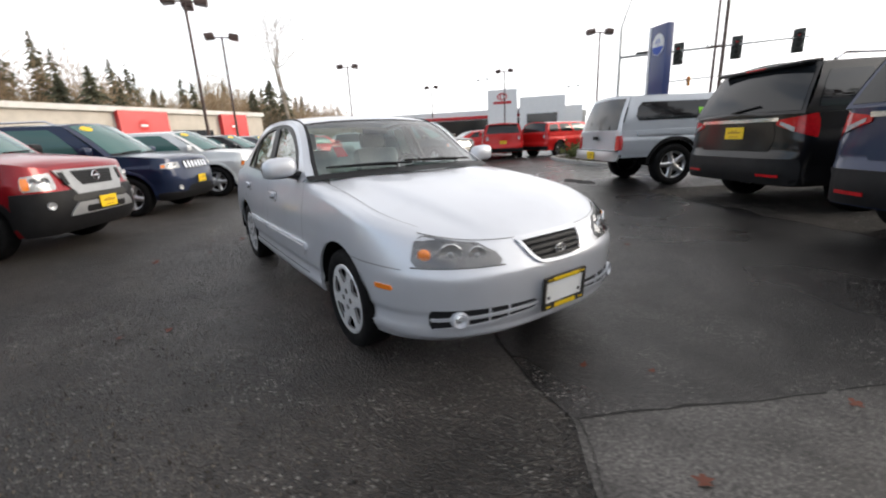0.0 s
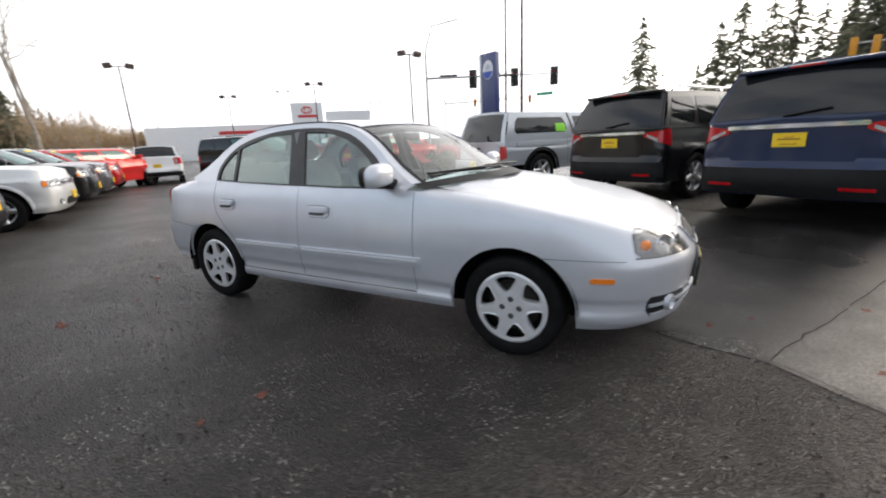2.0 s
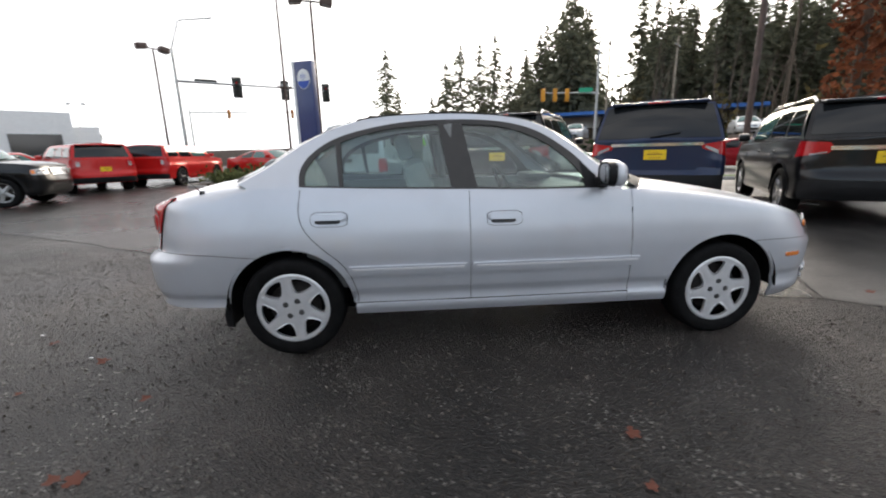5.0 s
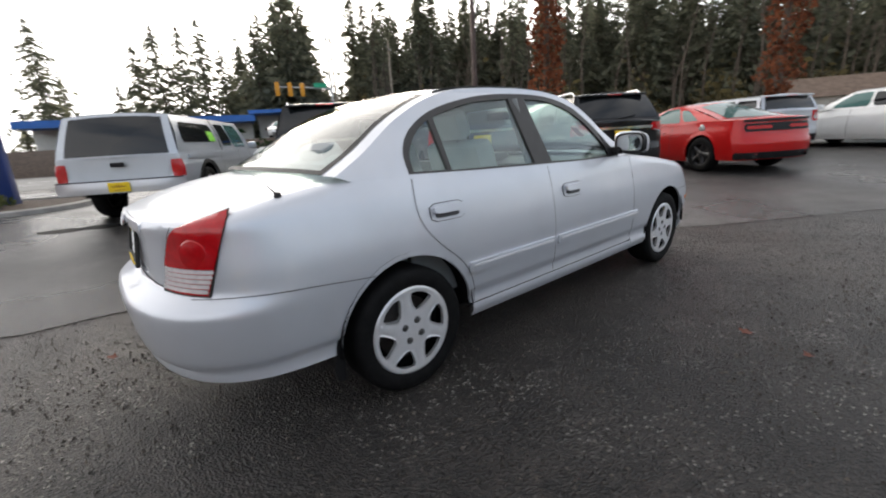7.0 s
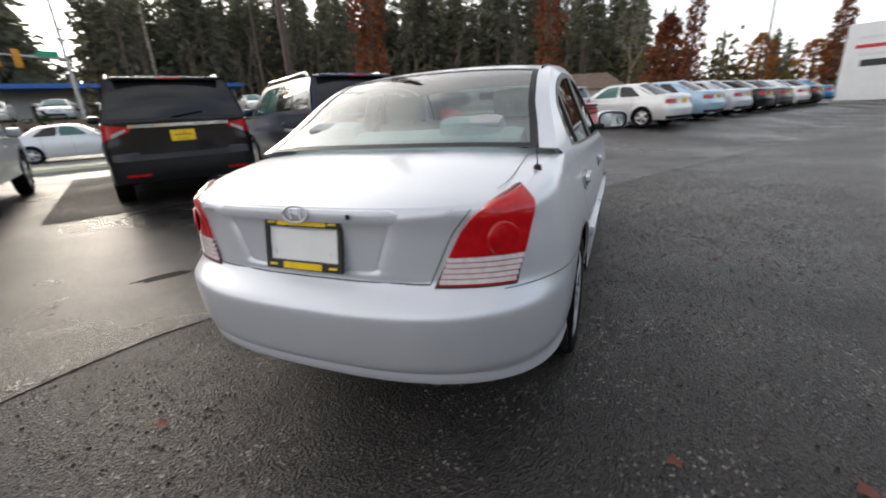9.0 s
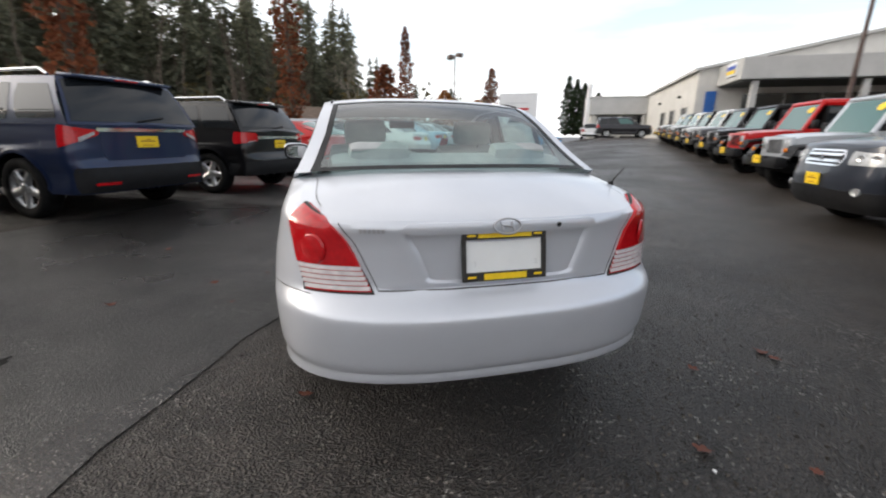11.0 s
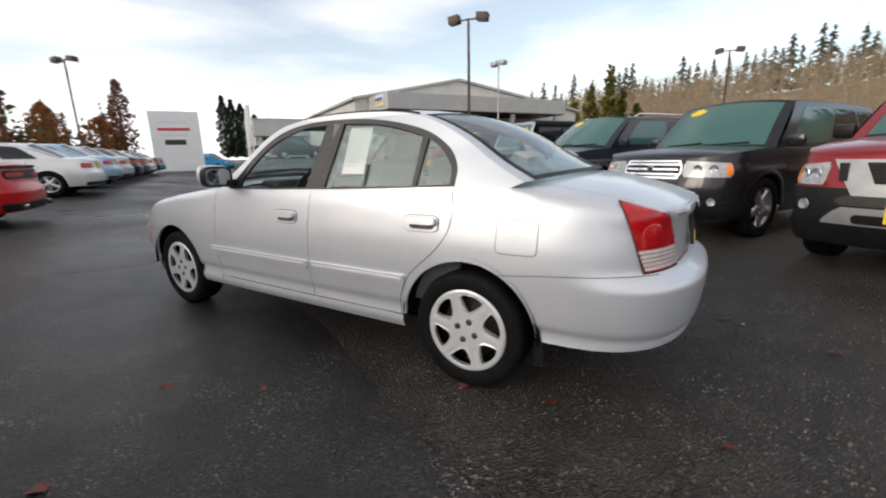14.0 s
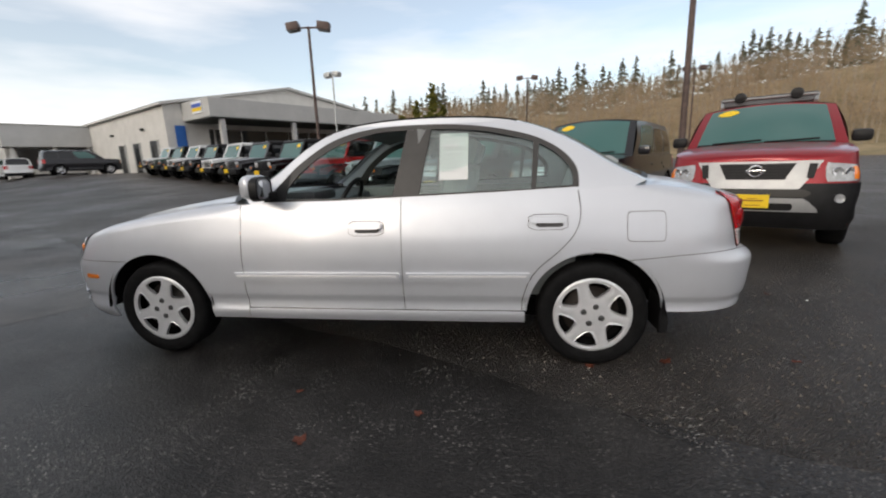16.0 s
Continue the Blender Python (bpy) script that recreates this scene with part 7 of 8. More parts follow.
def flecks(centres, size, spread=0.5, flat=0.0, thin=1.0):
    """Small bent leaves: one quad for each centre, turned at random."""
    c = np.asarray(centres)
    n = len(c)
    a = rng.normal(size=(n, 3))
    a[:, 2] *= 1 - flat
    if thin < 1:
        a[:, 2] += 2.2
    a /= np.linalg.norm(a, axis=1)[:, None]
    b = np.cross(a, rng.normal(size=(n, 3)))
    b /= np.linalg.norm(b, axis=1)[:, None] + 1e-9
    s = np.asarray(size).reshape(-1, 1) * rng.uniform(1 - spread, 1 + spread, (n, 1))
    w = s * rng.uniform(0.35, 0.7, (n, 1)) * thin
    v = np.stack([c - a * s, c + b * w, c + a * s, c - b * w], 1).reshape(-1, 3)
    f = np.arange(4 * n).reshape(-1, 4)
    return [tuple(q) for q in v.tolist()], [tuple(q) for q in f.tolist()]


def conifer_points(h, r, n, bare=0.12, droop=0.35):
    """Centres of needle clumps on tiers of drooping boughs."""
    out = []
    tiers = int(h / 0.75)
    for k in range(tiers):
        z = lerp(bare * h, h * 0.99, (k + rng.uniform(-0.3, 0.3)) / tiers)
        reach = r * (1 - z / h) ** 0.72 * rng.uniform(0.6, 1.15) + 0.05
        boughs = max(2, int(n / tiers / 6 * (0.25 + 1.5 * (1 - z / h)) + rng.random()))
        for j in range(boughs):
            t = rng.uniform(0, 2 * math.pi)
            ln = reach * rng.uniform(0.55, 1.1)
            zj = z + rng.uniform(-0.4, 0.4)
            for q in range(6):
                d = ln * (0.12 + 0.88 * (q / 5) ** 0.65)
                out.append((d * math.cos(t) + rng.normal(0, 0.2) * min(reach, 1), d * math.sin(t) + rng.normal(0, 0.2) * min(reach, 1), zj - droop * d * d / max(reach, 0.3) * 0.5 + rng.normal(0, 0.16)))
    return np.array(out)


def fir(at, h, r, dens=1.0, size=1.0):
    """Feathery sprays along drooping boughs set all round a straight stem, with gaps between them."""
    k = max(int(h / 0.55 * 5 * dens), 20)
    z = h * (0.07 + 0.93 * rng.random(k) ** 0.9)
    th = rng.uniform(0, 2 * math.pi, k)
    reach = r * (1 - z / h) ** 0.75 * rng.uniform(0.4, 1.15, k) + 0.12
    q = np.linspace(0.12, 1, 9)
    d = reach[:, None] * q
    out = np.stack([np.cos(th), np.sin(th), np.zeros(k)], 1)[:, None, :]
    side = np.stack([-np.sin(th), np.cos(th), np.zeros(k)], 1)[:, None, :]
    c = out * d[..., None] + side * (rng.normal(0, 0.13, d.shape) * reach[:, None])[..., None]
    c[..., 2] += z[:, None] - 0.34 * d * q + rng.normal(0, 0.05, d.shape) * reach[:, None]
    a = out + np.array([0, 0, -0.4]) + rng.normal(0, 0.4, (*d.shape, 3))
    a /= np.linalg.norm(a, axis=-1)[..., None]
    b = np.cross(a, rng.normal(size=a.shape))
    b /= np.linalg.norm(b, axis=-1)[..., None] + 1e-9
    s = ((0.10 * reach[:, None] + 0.20) * rng.uniform(0.6, 1.4, d.shape) * size)[..., None]
    w = s * rng.uniform(0.3, 0.5, s.shape)
    v = (np.stack([c - a * s, c + b * w, c + a * s, c - b * w], -2) + np.array(at)).reshape(-1, 3)
    f = np.arange(len(v)).reshape(-1, 4)
    return [tuple(p) for p in v.tolist()], [tuple(p) for p in f.tolist()]


def at_bearing(az, d, z=0.0):
    x, y = d * math.sin(radians(az)), d * math.cos(radians(az))
    return Vector((x, y, z))


def join_many(items):
    verts, faces, k = [], [], 0
    for v, f in items:
        verts += v
        faces += [tuple(i + k for i in q) for q in f]
        k += len(v)
    return verts, faces


# The conifer wood beyond the street: far trees as one stuff, trunks and needles.
leaves, trunks = [], []
spots = []
for k in range(250):
    az = rng.uniform(14, 34) if k % 6 == 0 else rng.uniform(30, 92)
    d = rng.uniform(88, 150)
    spots.append((az, d, rng.uniform(24, 34) * (0.75 if az < 20 else 0.5 if 24.0 < az < 28.5 else 1.0)))
for k in range(34):
    az = rng.uniform(84, 112)
    spots.append((az, rng.uniform(95, 150), rng.uniform(14, 22) * (1.0 if az < 96 else 0.62)))
for az, d, h in ((-3, 105, 24.5), (-1.5, 110, 15), (5, 100, 20.5), (7, 98, 23.5), (9.5, 100, 24), (11.5, 96, 25), (13.5, 102, 21), (15.5, 98, 20), (18, 95, 26), (20, 92, 27), (22, 95, 29), (23.2, 92, 27), (3, 108, 14), (-5, 115, 10), (-8, 120, 9)):
    spots.append((az, d, h))
for az, d, h in spots:
    p = at_bearing(az, d, 1.0)
    near = d < 112
    leaves.append(fir(p, h, h * (rng.uniform(0.24, 0.31) if az < 23.5 else rng.uniform(0.17, 0.25)), 1.0 if near else 0.62, 1.0 if near else 1.4))
    trunks.append(tube([p, p + Vector((0, 0, h * 0.95))], [0.35, 0.05], 5, False))
wood = thing("conifer_wood", "dark green conifer wood standing beyond the street", "trees", pose(0, 0, 0), kind="stuff")
tagged(part("foliage", join_many(leaves), M["needles"], wood, smooth=False), kind="stuff")
tagged(part("trunks", join_many(trunks), M["bark"], wood), kind="stuff")
# Understorey: brush, slender trunks and hanging moss between the conifers.
pts = []
for k in range(15000):
    az, d = rng.uniform(24, 108), rng.uniform(62, 100)
    p = at_bearing(az, d)
    pts.append((p.x, p.y, 1.0 + abs(rng.normal(0, 1)) * (2.2 + 1.5 * math.sin(az * 0.7))))
stems = []
for k in range(60):
    p = at_bearing(rng.uniform(30, 88), rng.uniform(62, 92), 0.8)
    h = rng.uniform(9, 20)
    stems.append(tube([p, p + Vector((rng.normal(0, 0.3), rng.normal(0, 0.3), h * 0.5)), p + Vector((rng.normal(0, 0.8), rng.normal(0, 0.8), h))], [rng.uniform(0.12, 0.26), 0.12, 0.04], 5, False))
    for j in range(5):
        q = p + Vector((0, 0, h * rng.uniform(0.4, 0.95)))
        stems.append(tube([q, q + Vector((rng.normal(0, 1.5), rng.normal(0, 1.5), rng.uniform(0.5, 2)))], [0.05, 0.015], 3, False))
tagged(part("slender_stems", join_many(stems), M["bark"], wood), kind="stuff")
tagged(part("undergrowth", flecks(pts, 0.42, 0.5), leaf_material("undergrowth", (0.035, 0.03, 0.015), (0.15, 0.12, 0.05))), "brown and mossy undergrowth at the edge of the wood", "undergrowth", kind="stuff")

# The wooded hill behind the back row and the showroom.
def hill_height(az, d):
    top = float(np.interp(az, [150, 160, 168, 176, 185, 195, 205, 215, 225, 245, 262, 275, 290], [5, 8, 12, 14.5, 16, 17.5, 19.5, 22, 23, 16, 6, 3, 1]))
    k = min(max((d - 95) / 70.0, 0), 1)
    return 1.0 + top * k * k * (3 - 2 * k)


hill_rows = [[at_bearing(az, d, hill_height(az, d) - (3.0 if az in (140, 298) or d in (80,) else 0)) for az in range(140, 300, 2)] for d in (80, 95, 105, 115, 125, 135, 145, 155, 165, 180, 220)]
M["hillside"] = material("hillside", (0.30, 0.23, 0.14), 0.95, second=(0.14, 0.12, 0.06), vary=0.3, scale=0.15)
tagged(part("hillside", grid(hill_rows, flip=True), M["hillside"]), "grassy brown hillside under bare woods", "hill", kind="structure")
leaves, trunks, tips = [], [], []
for k in range(1900):
    az, d = rng.uniform(155, 292), rng.uniform(98, 170)
    z = hill_height(az, d)
    h = rng.uniform(6.5, 10.5)
    p = at_bearing(az, d, z)
    lean = Vector((rng.normal(0, 0.3), rng.normal(0, 0.3), h))
    trunks.append(tube([p, p + lean * 0.5, p + lean], [0.11, 0.07, 0.02], 4, False))
    for j in range(3):
        q = p + lean * rng.uniform(0.35, 0.7)
        trunks.append(tube([q, q + Vector((rng.normal(0, 0.9), rng.normal(0, 0.9), rng.uniform(1, 2.4)))], [0.05, 0.015], 3, False))
    c = np.array(p + lean * 0.6) + rng.normal(size=(120, 3)) * np.array([1.5, 1.5, h * 0.27])
    tips.append(flecks(c, 0.55, 0.5, 0, 0.11))
for az in np.arange(160, 290, 0.75):
    d = rng.uniform(158, 182)
    h = rng.uniform(9.0, 17.0)
    p = at_bearing(az, d, hill_height(az, d) - 0.5)
    leaves.append(fir(p, h, h * rng.uniform(0.16, 0.24), 1.0, 1.25))
bare = thing("hillside_wood", "bare brown deciduous wood with conifers along the crest", "trees", pose(0, 0, 0), kind="stuff")
tagged(part("trunks", join_many(trunks), M["pale_bark"], bare), kind="stuff")
tagged(part("twigs", join_many(tips), M["twigs"], bare, smooth=False), kind="stuff")
tagged(part("conifers", join_many(leaves), M["needles"], bare, smooth=False), kind="stuff")
# Low trees far off between the hill and the street.
leaves, tips = [], []
for k in range(170):
    az, d = rng.uniform(-114, -62), rng.uniform(120, 165)
    h = float(np.interp(az, [-112, -100, -93, -87, -81, -76, -72, -62], [24, 24, 19, 14, 16, 11, 7, 4])) * rng.uniform(0.7, 1.12)
    p = np.array(at_bearing(az, d, 3.0))
    if rng.random() < 0.22:
        leaves.append(fir(p, h * 1.1, h * 0.2, 0.7, 1.4))
    else:
        tips.append(flecks(p + np.array([0, 0, h * 0.55]) + rng.normal(size=(640, 3)) * np.array([2.9, 2.9, h * 0.22]), 0.6, 0.5, 0, 0.16))
        tips.append(tube([Vector(p), Vector(p) + Vector((rng.normal(0, 0.6), rng.normal(0, 0.6), h * 0.95))], [0.16, 0.03], 4, False))
for az, d, h, r in ((-76.2, 108, 14, 0.34), (-74.6, 104, 11.5, 0.36), (-78.3, 110, 12, 0.36), (-94, 105, 15.5, 0.34), (-96.5, 108, 14, 0.32), (-91.5, 110, 12, 0.36), (-84.7, 108, 13, 0.2), (-88, 112, 9, 0.4)):
    leaves.append(fir(at_bearing(az, d, 2.0), h, h * r, 1.5, 1.15))
far = thing("far_trees", "distant bare brown and evergreen trees", "trees", pose(0, 0, 0), kind="stuff")
tagged(part("evergreens", join_many(leaves), M["needles"], far, smooth=False), kind="stuff")
tagged(part("twigs", join_many(tips), M["twigs"], far, smooth=False), kind="stuff")


def branching(p, d, length, r, depth, out, tips):
    """Limbs that fork and thin."""
    q = p + d * length
    mid = p + d * length * 0.5 + Vector(rng.normal(0, 0.04 * length, 3))
    out.append(tube([p, mid, q], [r, r * 0.85, r * 0.68], 6 if depth > 2 else 4, False))
    if depth == 0:
        tips.append(q)
        return
    for k in range(2 if rng.random() < 0.55 else 3):
        e = (d + Vector(rng.normal(0, 0.22 if depth > 5 else 0.46, 3)) + Vector((0, 0, 0.3 if depth > 5 else 0.14))).normalized()
        branching(q, e, length * rng.uniform(0.66, 0.88), r * 0.56, depth - 1, out, tips)


def leafless_tree(name, label, at, h, mat):
    t = thing(name, label, "tree", pose(*at))
    out, tips = [], []
    branching(Vector((0, 0, 0)), Vector((0, 0, 1)), h * 0.24, h * 0.016, 7, out, tips)
    part("trunk", out[0], mat, t)
    tagged(part("crown", join_many(out[1:]), mat, t), kind="stuff")
    return t


leafless_tree("bare_tree", "tall leafless tree with fine upright branches", (-34.5, 9.2, 0), 13.0, M["pale_bark"])


for az, d, h in ((91.5, 66, 14), (97, 74, 13)):
    leafless_tree("bare_tree", "slender leafless tree at the edge of the wood", at_bearing(az, d, 0.5), h, M["pale_bark"])


def columnar_tree(label, at, h, r, mat, base=1.6, n=2600):
    t = thing("columnar_tree", label, "tree", pose(*at))
    part("trunk", tube([(0, 0, 0), (0.03, 0.02, h * 0.4), (0, 0, h * 0.9)], [r * 0.22, r * 0.15, 0.03], 8), M["bark"], t)
    z = rng.uniform(base, h, n)
    k = (z - base) / (h - base)
    rr = r * np.clip(np.minimum(k * 7 + 0.45, 1.0) * (1 - k ** 3 * 0.85), 0.08, 1) * np.sqrt(rng.uniform(0.15, 1, n)) * (1 + 0.2 * np.sin(z * 3.1) + 0.12 * np.sin(z * 7.7 + 1))
    a = rng.uniform(0, 2 * math.pi, n)
    part("crown", flecks(np.stack([rr * np.cos(a), rr * np.sin(a), z], 1), 0.105 if r < 1.3 else 0.2, 0.5), mat, t, smooth=False)
    return t


for u, n, h, r in ((6.0, 12.4, 12.5, 0.62), (16.2, 12.4, 12.0, 0.72), (32.5, 12.4, 9.6, 0.75)):
    columnar_tree("columnar tree clothed in withered red-brown leaves", lot(u, n), h, r, M["brown_leaf"])
for x, y, h, r in ((38.5, -4.2, 7.2, 1.7), (62, -23.5, 11, 1.5), (66, -17, 8, 2.4), (70, -24, 7, 2.6)):
    columnar_tree("small tree with rusty autumn leaves", (x, y, 0.3), h, r, M["rust_leaf"] if x > 65 else M["brown_leaf"], 1.8, 1500)
for az, d, h in ((121.0, 66, 8.6), (122.0, 68, 8.4), (123.0, 66, 7.6), (124.6, 75, 7.0), (125.2, 77, 6.2)):
    columnar_tree("dense dark green columnar evergreen", at_bearing(az, d, 1.4), h, 1.12, M["hedge"], 0.2, 6500)
for az, d, h, r in ((169.2, 58, 9.3, 1.9), (171.5, 57, 11.2, 2.1), (172.8, 60, 9.0, 1.8), (167.0, 63, 7.8, 2.2), (174.5, 64, 7.4, 2.0)):
    t = thing("cedar_tree", "yellow-green cedar behind the parked cars", "tree", pose(*at_bearing(az, d, 0.6)))
    part("trunk", tube([(0, 0, 0), (0, 0, h * 0.8)], [0.22, 0.04], 8), M["bark"], t)
    part("crown", flecks(conifer_points(h, r, 1500, 0.04, 0.25), 0.3, 0.5), M["cedar"], t, smooth=False)


# ---------------------------------------------------------------- lamp posts, signs, signals
def lamp_post(at, h=8.0, heads=2, turn=0.0, mat="steel", arm=0.45):
    t = thing("lamp_post", "tall brown lot lamp post with shoebox lamp heads" if mat == "steel" else "grey steel lamp post with a flat lamp head", "lamp post", pose(*at, 0, 0, turn), "lot lamp posts")
    part("base", lathe([(0.0001, 0.75), (0.28, 0.75), (0.3, 0.72), (0.3, -0.1)], 20, "z"), M["concrete"], t)
    part("pole", tube([(0, 0, 0.7), (0, 0, h)], [0.085, 0.06], 10), M[mat], t)
    for turned in (0, 180, 90)[:heads]:
        about = Matrix.Rotation(radians(turned), 4, "Z")
        put = lambda g: ([about @ q for q in g[0]], g[1])  # noqa: E731
        part("arm", put(block((arm / 2, 0, h - 0.04), (arm, 0.07, 0.07), 0.01)), M[mat], t)
        m = Matrix.Rotation(radians(8), 4, "Y")
        head = part("lamp_head", put(block((arm + 0.27, 0, h), (0.58, 0.5, 0.36), 0.05, m)), M[mat], t)
        part("lamp_lens", put(block((arm + 0.27, 0, h - 0.185), (0.44, 0.38, 0.02), 0.0, m)), M["white_lens"], head, smooth=False)
    return t


for x, y, tn in ((-22.0, 1.4, 75), (-28.9, 4.0, 75), (-36.7, 16.0, 60), (-34.2, 34.3, 40), (-49.6, 34.4, 40), (-17.3, 28.0, 60), (-5.0, 19.0, 15), (38.0, -10.9, 20)):
    lamp_post((x, y, rise(x, y)), 8.2, 3 if y == 1.4 else 2, tn)
for x, y, tn, top in ((8.2, -17.3, 10, 7.65), (-3.4, -40.5, 5, 8.9), (-18.0, -39.0, 5, 8.6)):
    lamp_post((x, y, rise(x, y)), top - rise(x, y), 2, tn)
lamp_post((12.3, -30.2, rise(12.3, -30.2)), 7.4, 2, -20, "galv", 0.15)
for x, y, h in ((-70, 62, 13), (-60, 80, 11)):
    lamp_post((x, y, 0), h, 2, 30, "galv", 0.8)


def pole(label, at, h, r, mat, name="utility_pole", top=None, cross=None, tilt=0.0):
    t = thing(name, label, "pole", pose(*at))
    part("shaft", tube([(0, 0, 0), (0, 0, h)], [r, r * 0.7], 10), M[mat], t)
    for z, w, tn in cross or ():
        d = Vector((math.cos(radians(tn)), math.sin(radians(tn)), 0)) * w / 2
        arm = part("crossarm", tube([Vector((0, 0, z)) - d, Vector((0, 0, z)) + d], 0.07, 6), M["bark"], t)
        for q in (-0.9, -0.4, 0.4, 0.9):
            part("insulator", lathe([(0.05, 0), (0.06, 0.08), (0.03, 0.18), (0.0001, 0.2)], 8, "z", Vector((0, 0, z + 0.05)) + d * q), M["galv"], arm)
    return t


pole("tall brown steel pole behind the parked cars", (-9.7, -19.5, 0), 14, 0.16, "steel", "steel_pole")
pole("brown steel pole at the street kerb", (12.9, 13.0, 0.1), 12, 0.13, "steel", "steel_pole")
pole("slim pole beside the street", (-8.7, 26.9, 0), 11, 0.09, "steel", "steel_pole", cross=((5.6, 0.9, 20),))
pole("weathered wooden utility pole with a crossarm", tuple(at_bearing(33.5, 62)), 15, 0.17, "pale_bark", cross=((13.8, 2.4, 40),))
pole("weathered wooden utility pole", tuple(at_bearing(44.5, 58)), 16, 0.17, "bark", cross=())
pole("grey wooden utility pole", tuple(at_bearing(26.0, 60)), 16, 0.16, "pale_bark", cross=((14.6, 2.2, 40),))

M["sign_blue"] = material("sign_blue", (0.015, 0.035, 0.15), 0.35, coat=0.4, vary=0.1, scale=2)
M["sign_white"] = material("sign_white", (0.78, 0.79, 0.80), 0.4, vary=0.05, scale=2)
M["logo_blue"] = material("logo_blue", (0.03, 0.09, 0.45), 0.4)
M["signal_yellow"] = material("signal_yellow", (0.60, 0.26, 0.01), 0.5, vary=0.2, scale=6)
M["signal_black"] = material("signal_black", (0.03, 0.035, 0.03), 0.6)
M["street_green"] = material("street_green", (0.0, 0.30, 0.16), 0.4)
sign = thing("pylon_sign", "dark blue dealership pylon sign with a white oval emblem", "sign", pose(-4.05, 12.35, 0.08, 0, 0, -22))
part("panel", block((0, 0, 2.1), (0.68, 0.26, 4.2), 0.03), M["sign_blue"], sign)
part("side_strip", block((-0.39, 0, 2.1), (0.1, 0.3, 4.22), 0.02), M["sign_white"], sign)
for s in (1, -1):
    v, f = lathe([(0.0001, 0.012), (0.245, 0.012), (0.255, 0.0)], 32)
    face = part("emblem", ([Vector((q.x, -s * (0.132 + q.y), 3.62 + q.z * 1.28)) for q in v], f), M["sign_white"], sign)
    low = [(0.235 * math.cos(t), 3.62 + 0.30 * math.sin(t)) for t in [math.pi + math.pi * k / 16 for k in range(17)]]
    part("emblem_base", flat_panel(lambda x, z, o: Vector((x, -s * (0.145 + o), z)), [(x, min(z, 3.56)) for x, z in low], (), 0.004, 0.004), M["logo_blue"], face)
    for dx in (-0.1, 0, 0.1):
        part("emblem_mark", block((dx * 0.8, -s * 0.148, 3.70), (0.02, 0.006, 0.2 if dx == 0 else 0.13), 0), M["logo_blue"], face, smooth=False)


def signal_head(parent, at, mat, turn, lamps=3):
    m = Matrix.Translation(at) @ Matrix.Rotation(radians(turn), 4, "Z")
    put = lambda g: ([m @ Vector(q) for q in g[0]], g[1])  # noqa: E731
    head = part("signal_head", put(block((0, 0, 0), (0.40, 0.26, 1.2), 0.04)), M[mat], parent)
    if mat == "signal_black":
        part("backplate", put(block((0, 0.10, 0), (0.72, 0.03, 1.62), 0.012)), M[mat], head)
    for k in range(lamps):
        z = 0.36 - 0.36 * k
        part("visor", put(lathe([(0.15, -0.12), (0.15, -0.32), (0.16, -0.32), (0.16, -0.12)], 14, "y", (0, 0, z))), M[mat], head)
        part("signal_lens", put(lathe([(0.0001, -0.14), (0.13, -0.125)], 14, "y", (0, 0, z))), M["red_ink"] if k == 0 else M["ink"], head)
    return head


def signal_mast(label, base, h, arm_to, heads, mat, turn, pole_mat="galv"):
    t = thing("traffic_signal", label, "traffic signal", pose(*base))
    b = Vector(base)
    part("mast", tube([(0, 0, 0), (0, 0, h)], [0.15, 0.09], 10), M[pole_mat], t)
    e = Vector(arm_to) - b
    part("mast_arm", tube([(0, 0, e.z - 0.1), tuple(e)], [0.1, 0.05], 8), M[pole_mat], t)
    for q in heads:
        signal_head(t, Vector((0, 0, e.z - 0.1)).lerp(e, q) + Vector((0, 0, -0.2)), mat, turn)
    return t, e


t, e = signal_mast("grey traffic signal mast with dark signal heads over the street", (-18.1, 32.0, 0), 9.2, (-7.6, 38.8, 7.0), (0.34, 0.65, 0.95), "signal_black", 20)
part("street_plate", block(tuple(Vector((0, 0, e.z - 0.1)).lerp(e, 0.16) + Vector((0, 0, 0.1))), (1.6, 0.04, 0.32), 0.0, Matrix.Rotation(radians(30), 4, "Z")), M["signal_black"], t, smooth=False)
part("luminaire", tube([(0, 0, 9.2), (0.6, 0.3, 11.2), (2.6, 1.5, 11.7)], [0.07, 0.05, 0.06], 8), M["galv"], t)
t, e = signal_mast("traffic signal mast with amber heads and a green street plate", (17.8, 38.0, 0.4), 11.0, (12.6, 38.6, 6.6), (0.55, 0.77, 0.99), "signal_yellow", 160)
part("street_plate", block(tuple(Vector((0, 0, e.z - 0.1)).lerp(e, 0.22) + Vector((0, -0.15, 0.25))), (1.3, 0.04, 0.4), 0.0, Matrix.Rotation(radians(-8), 4, "Z")), M["street_green"], t, smooth=False)
t, e = signal_mast("far traffic signal mast with amber heads", (-30, 58, 0), 8.0, (-16.5, 61, 7.2), (0.35, 0.95), "signal_yellow", 10)
part("street_plate", block(tuple(e + Vector((1.5, 0, 0.3))), (2.4, 0.05, 0.45), 0.0), M["street_green"], t, smooth=False)

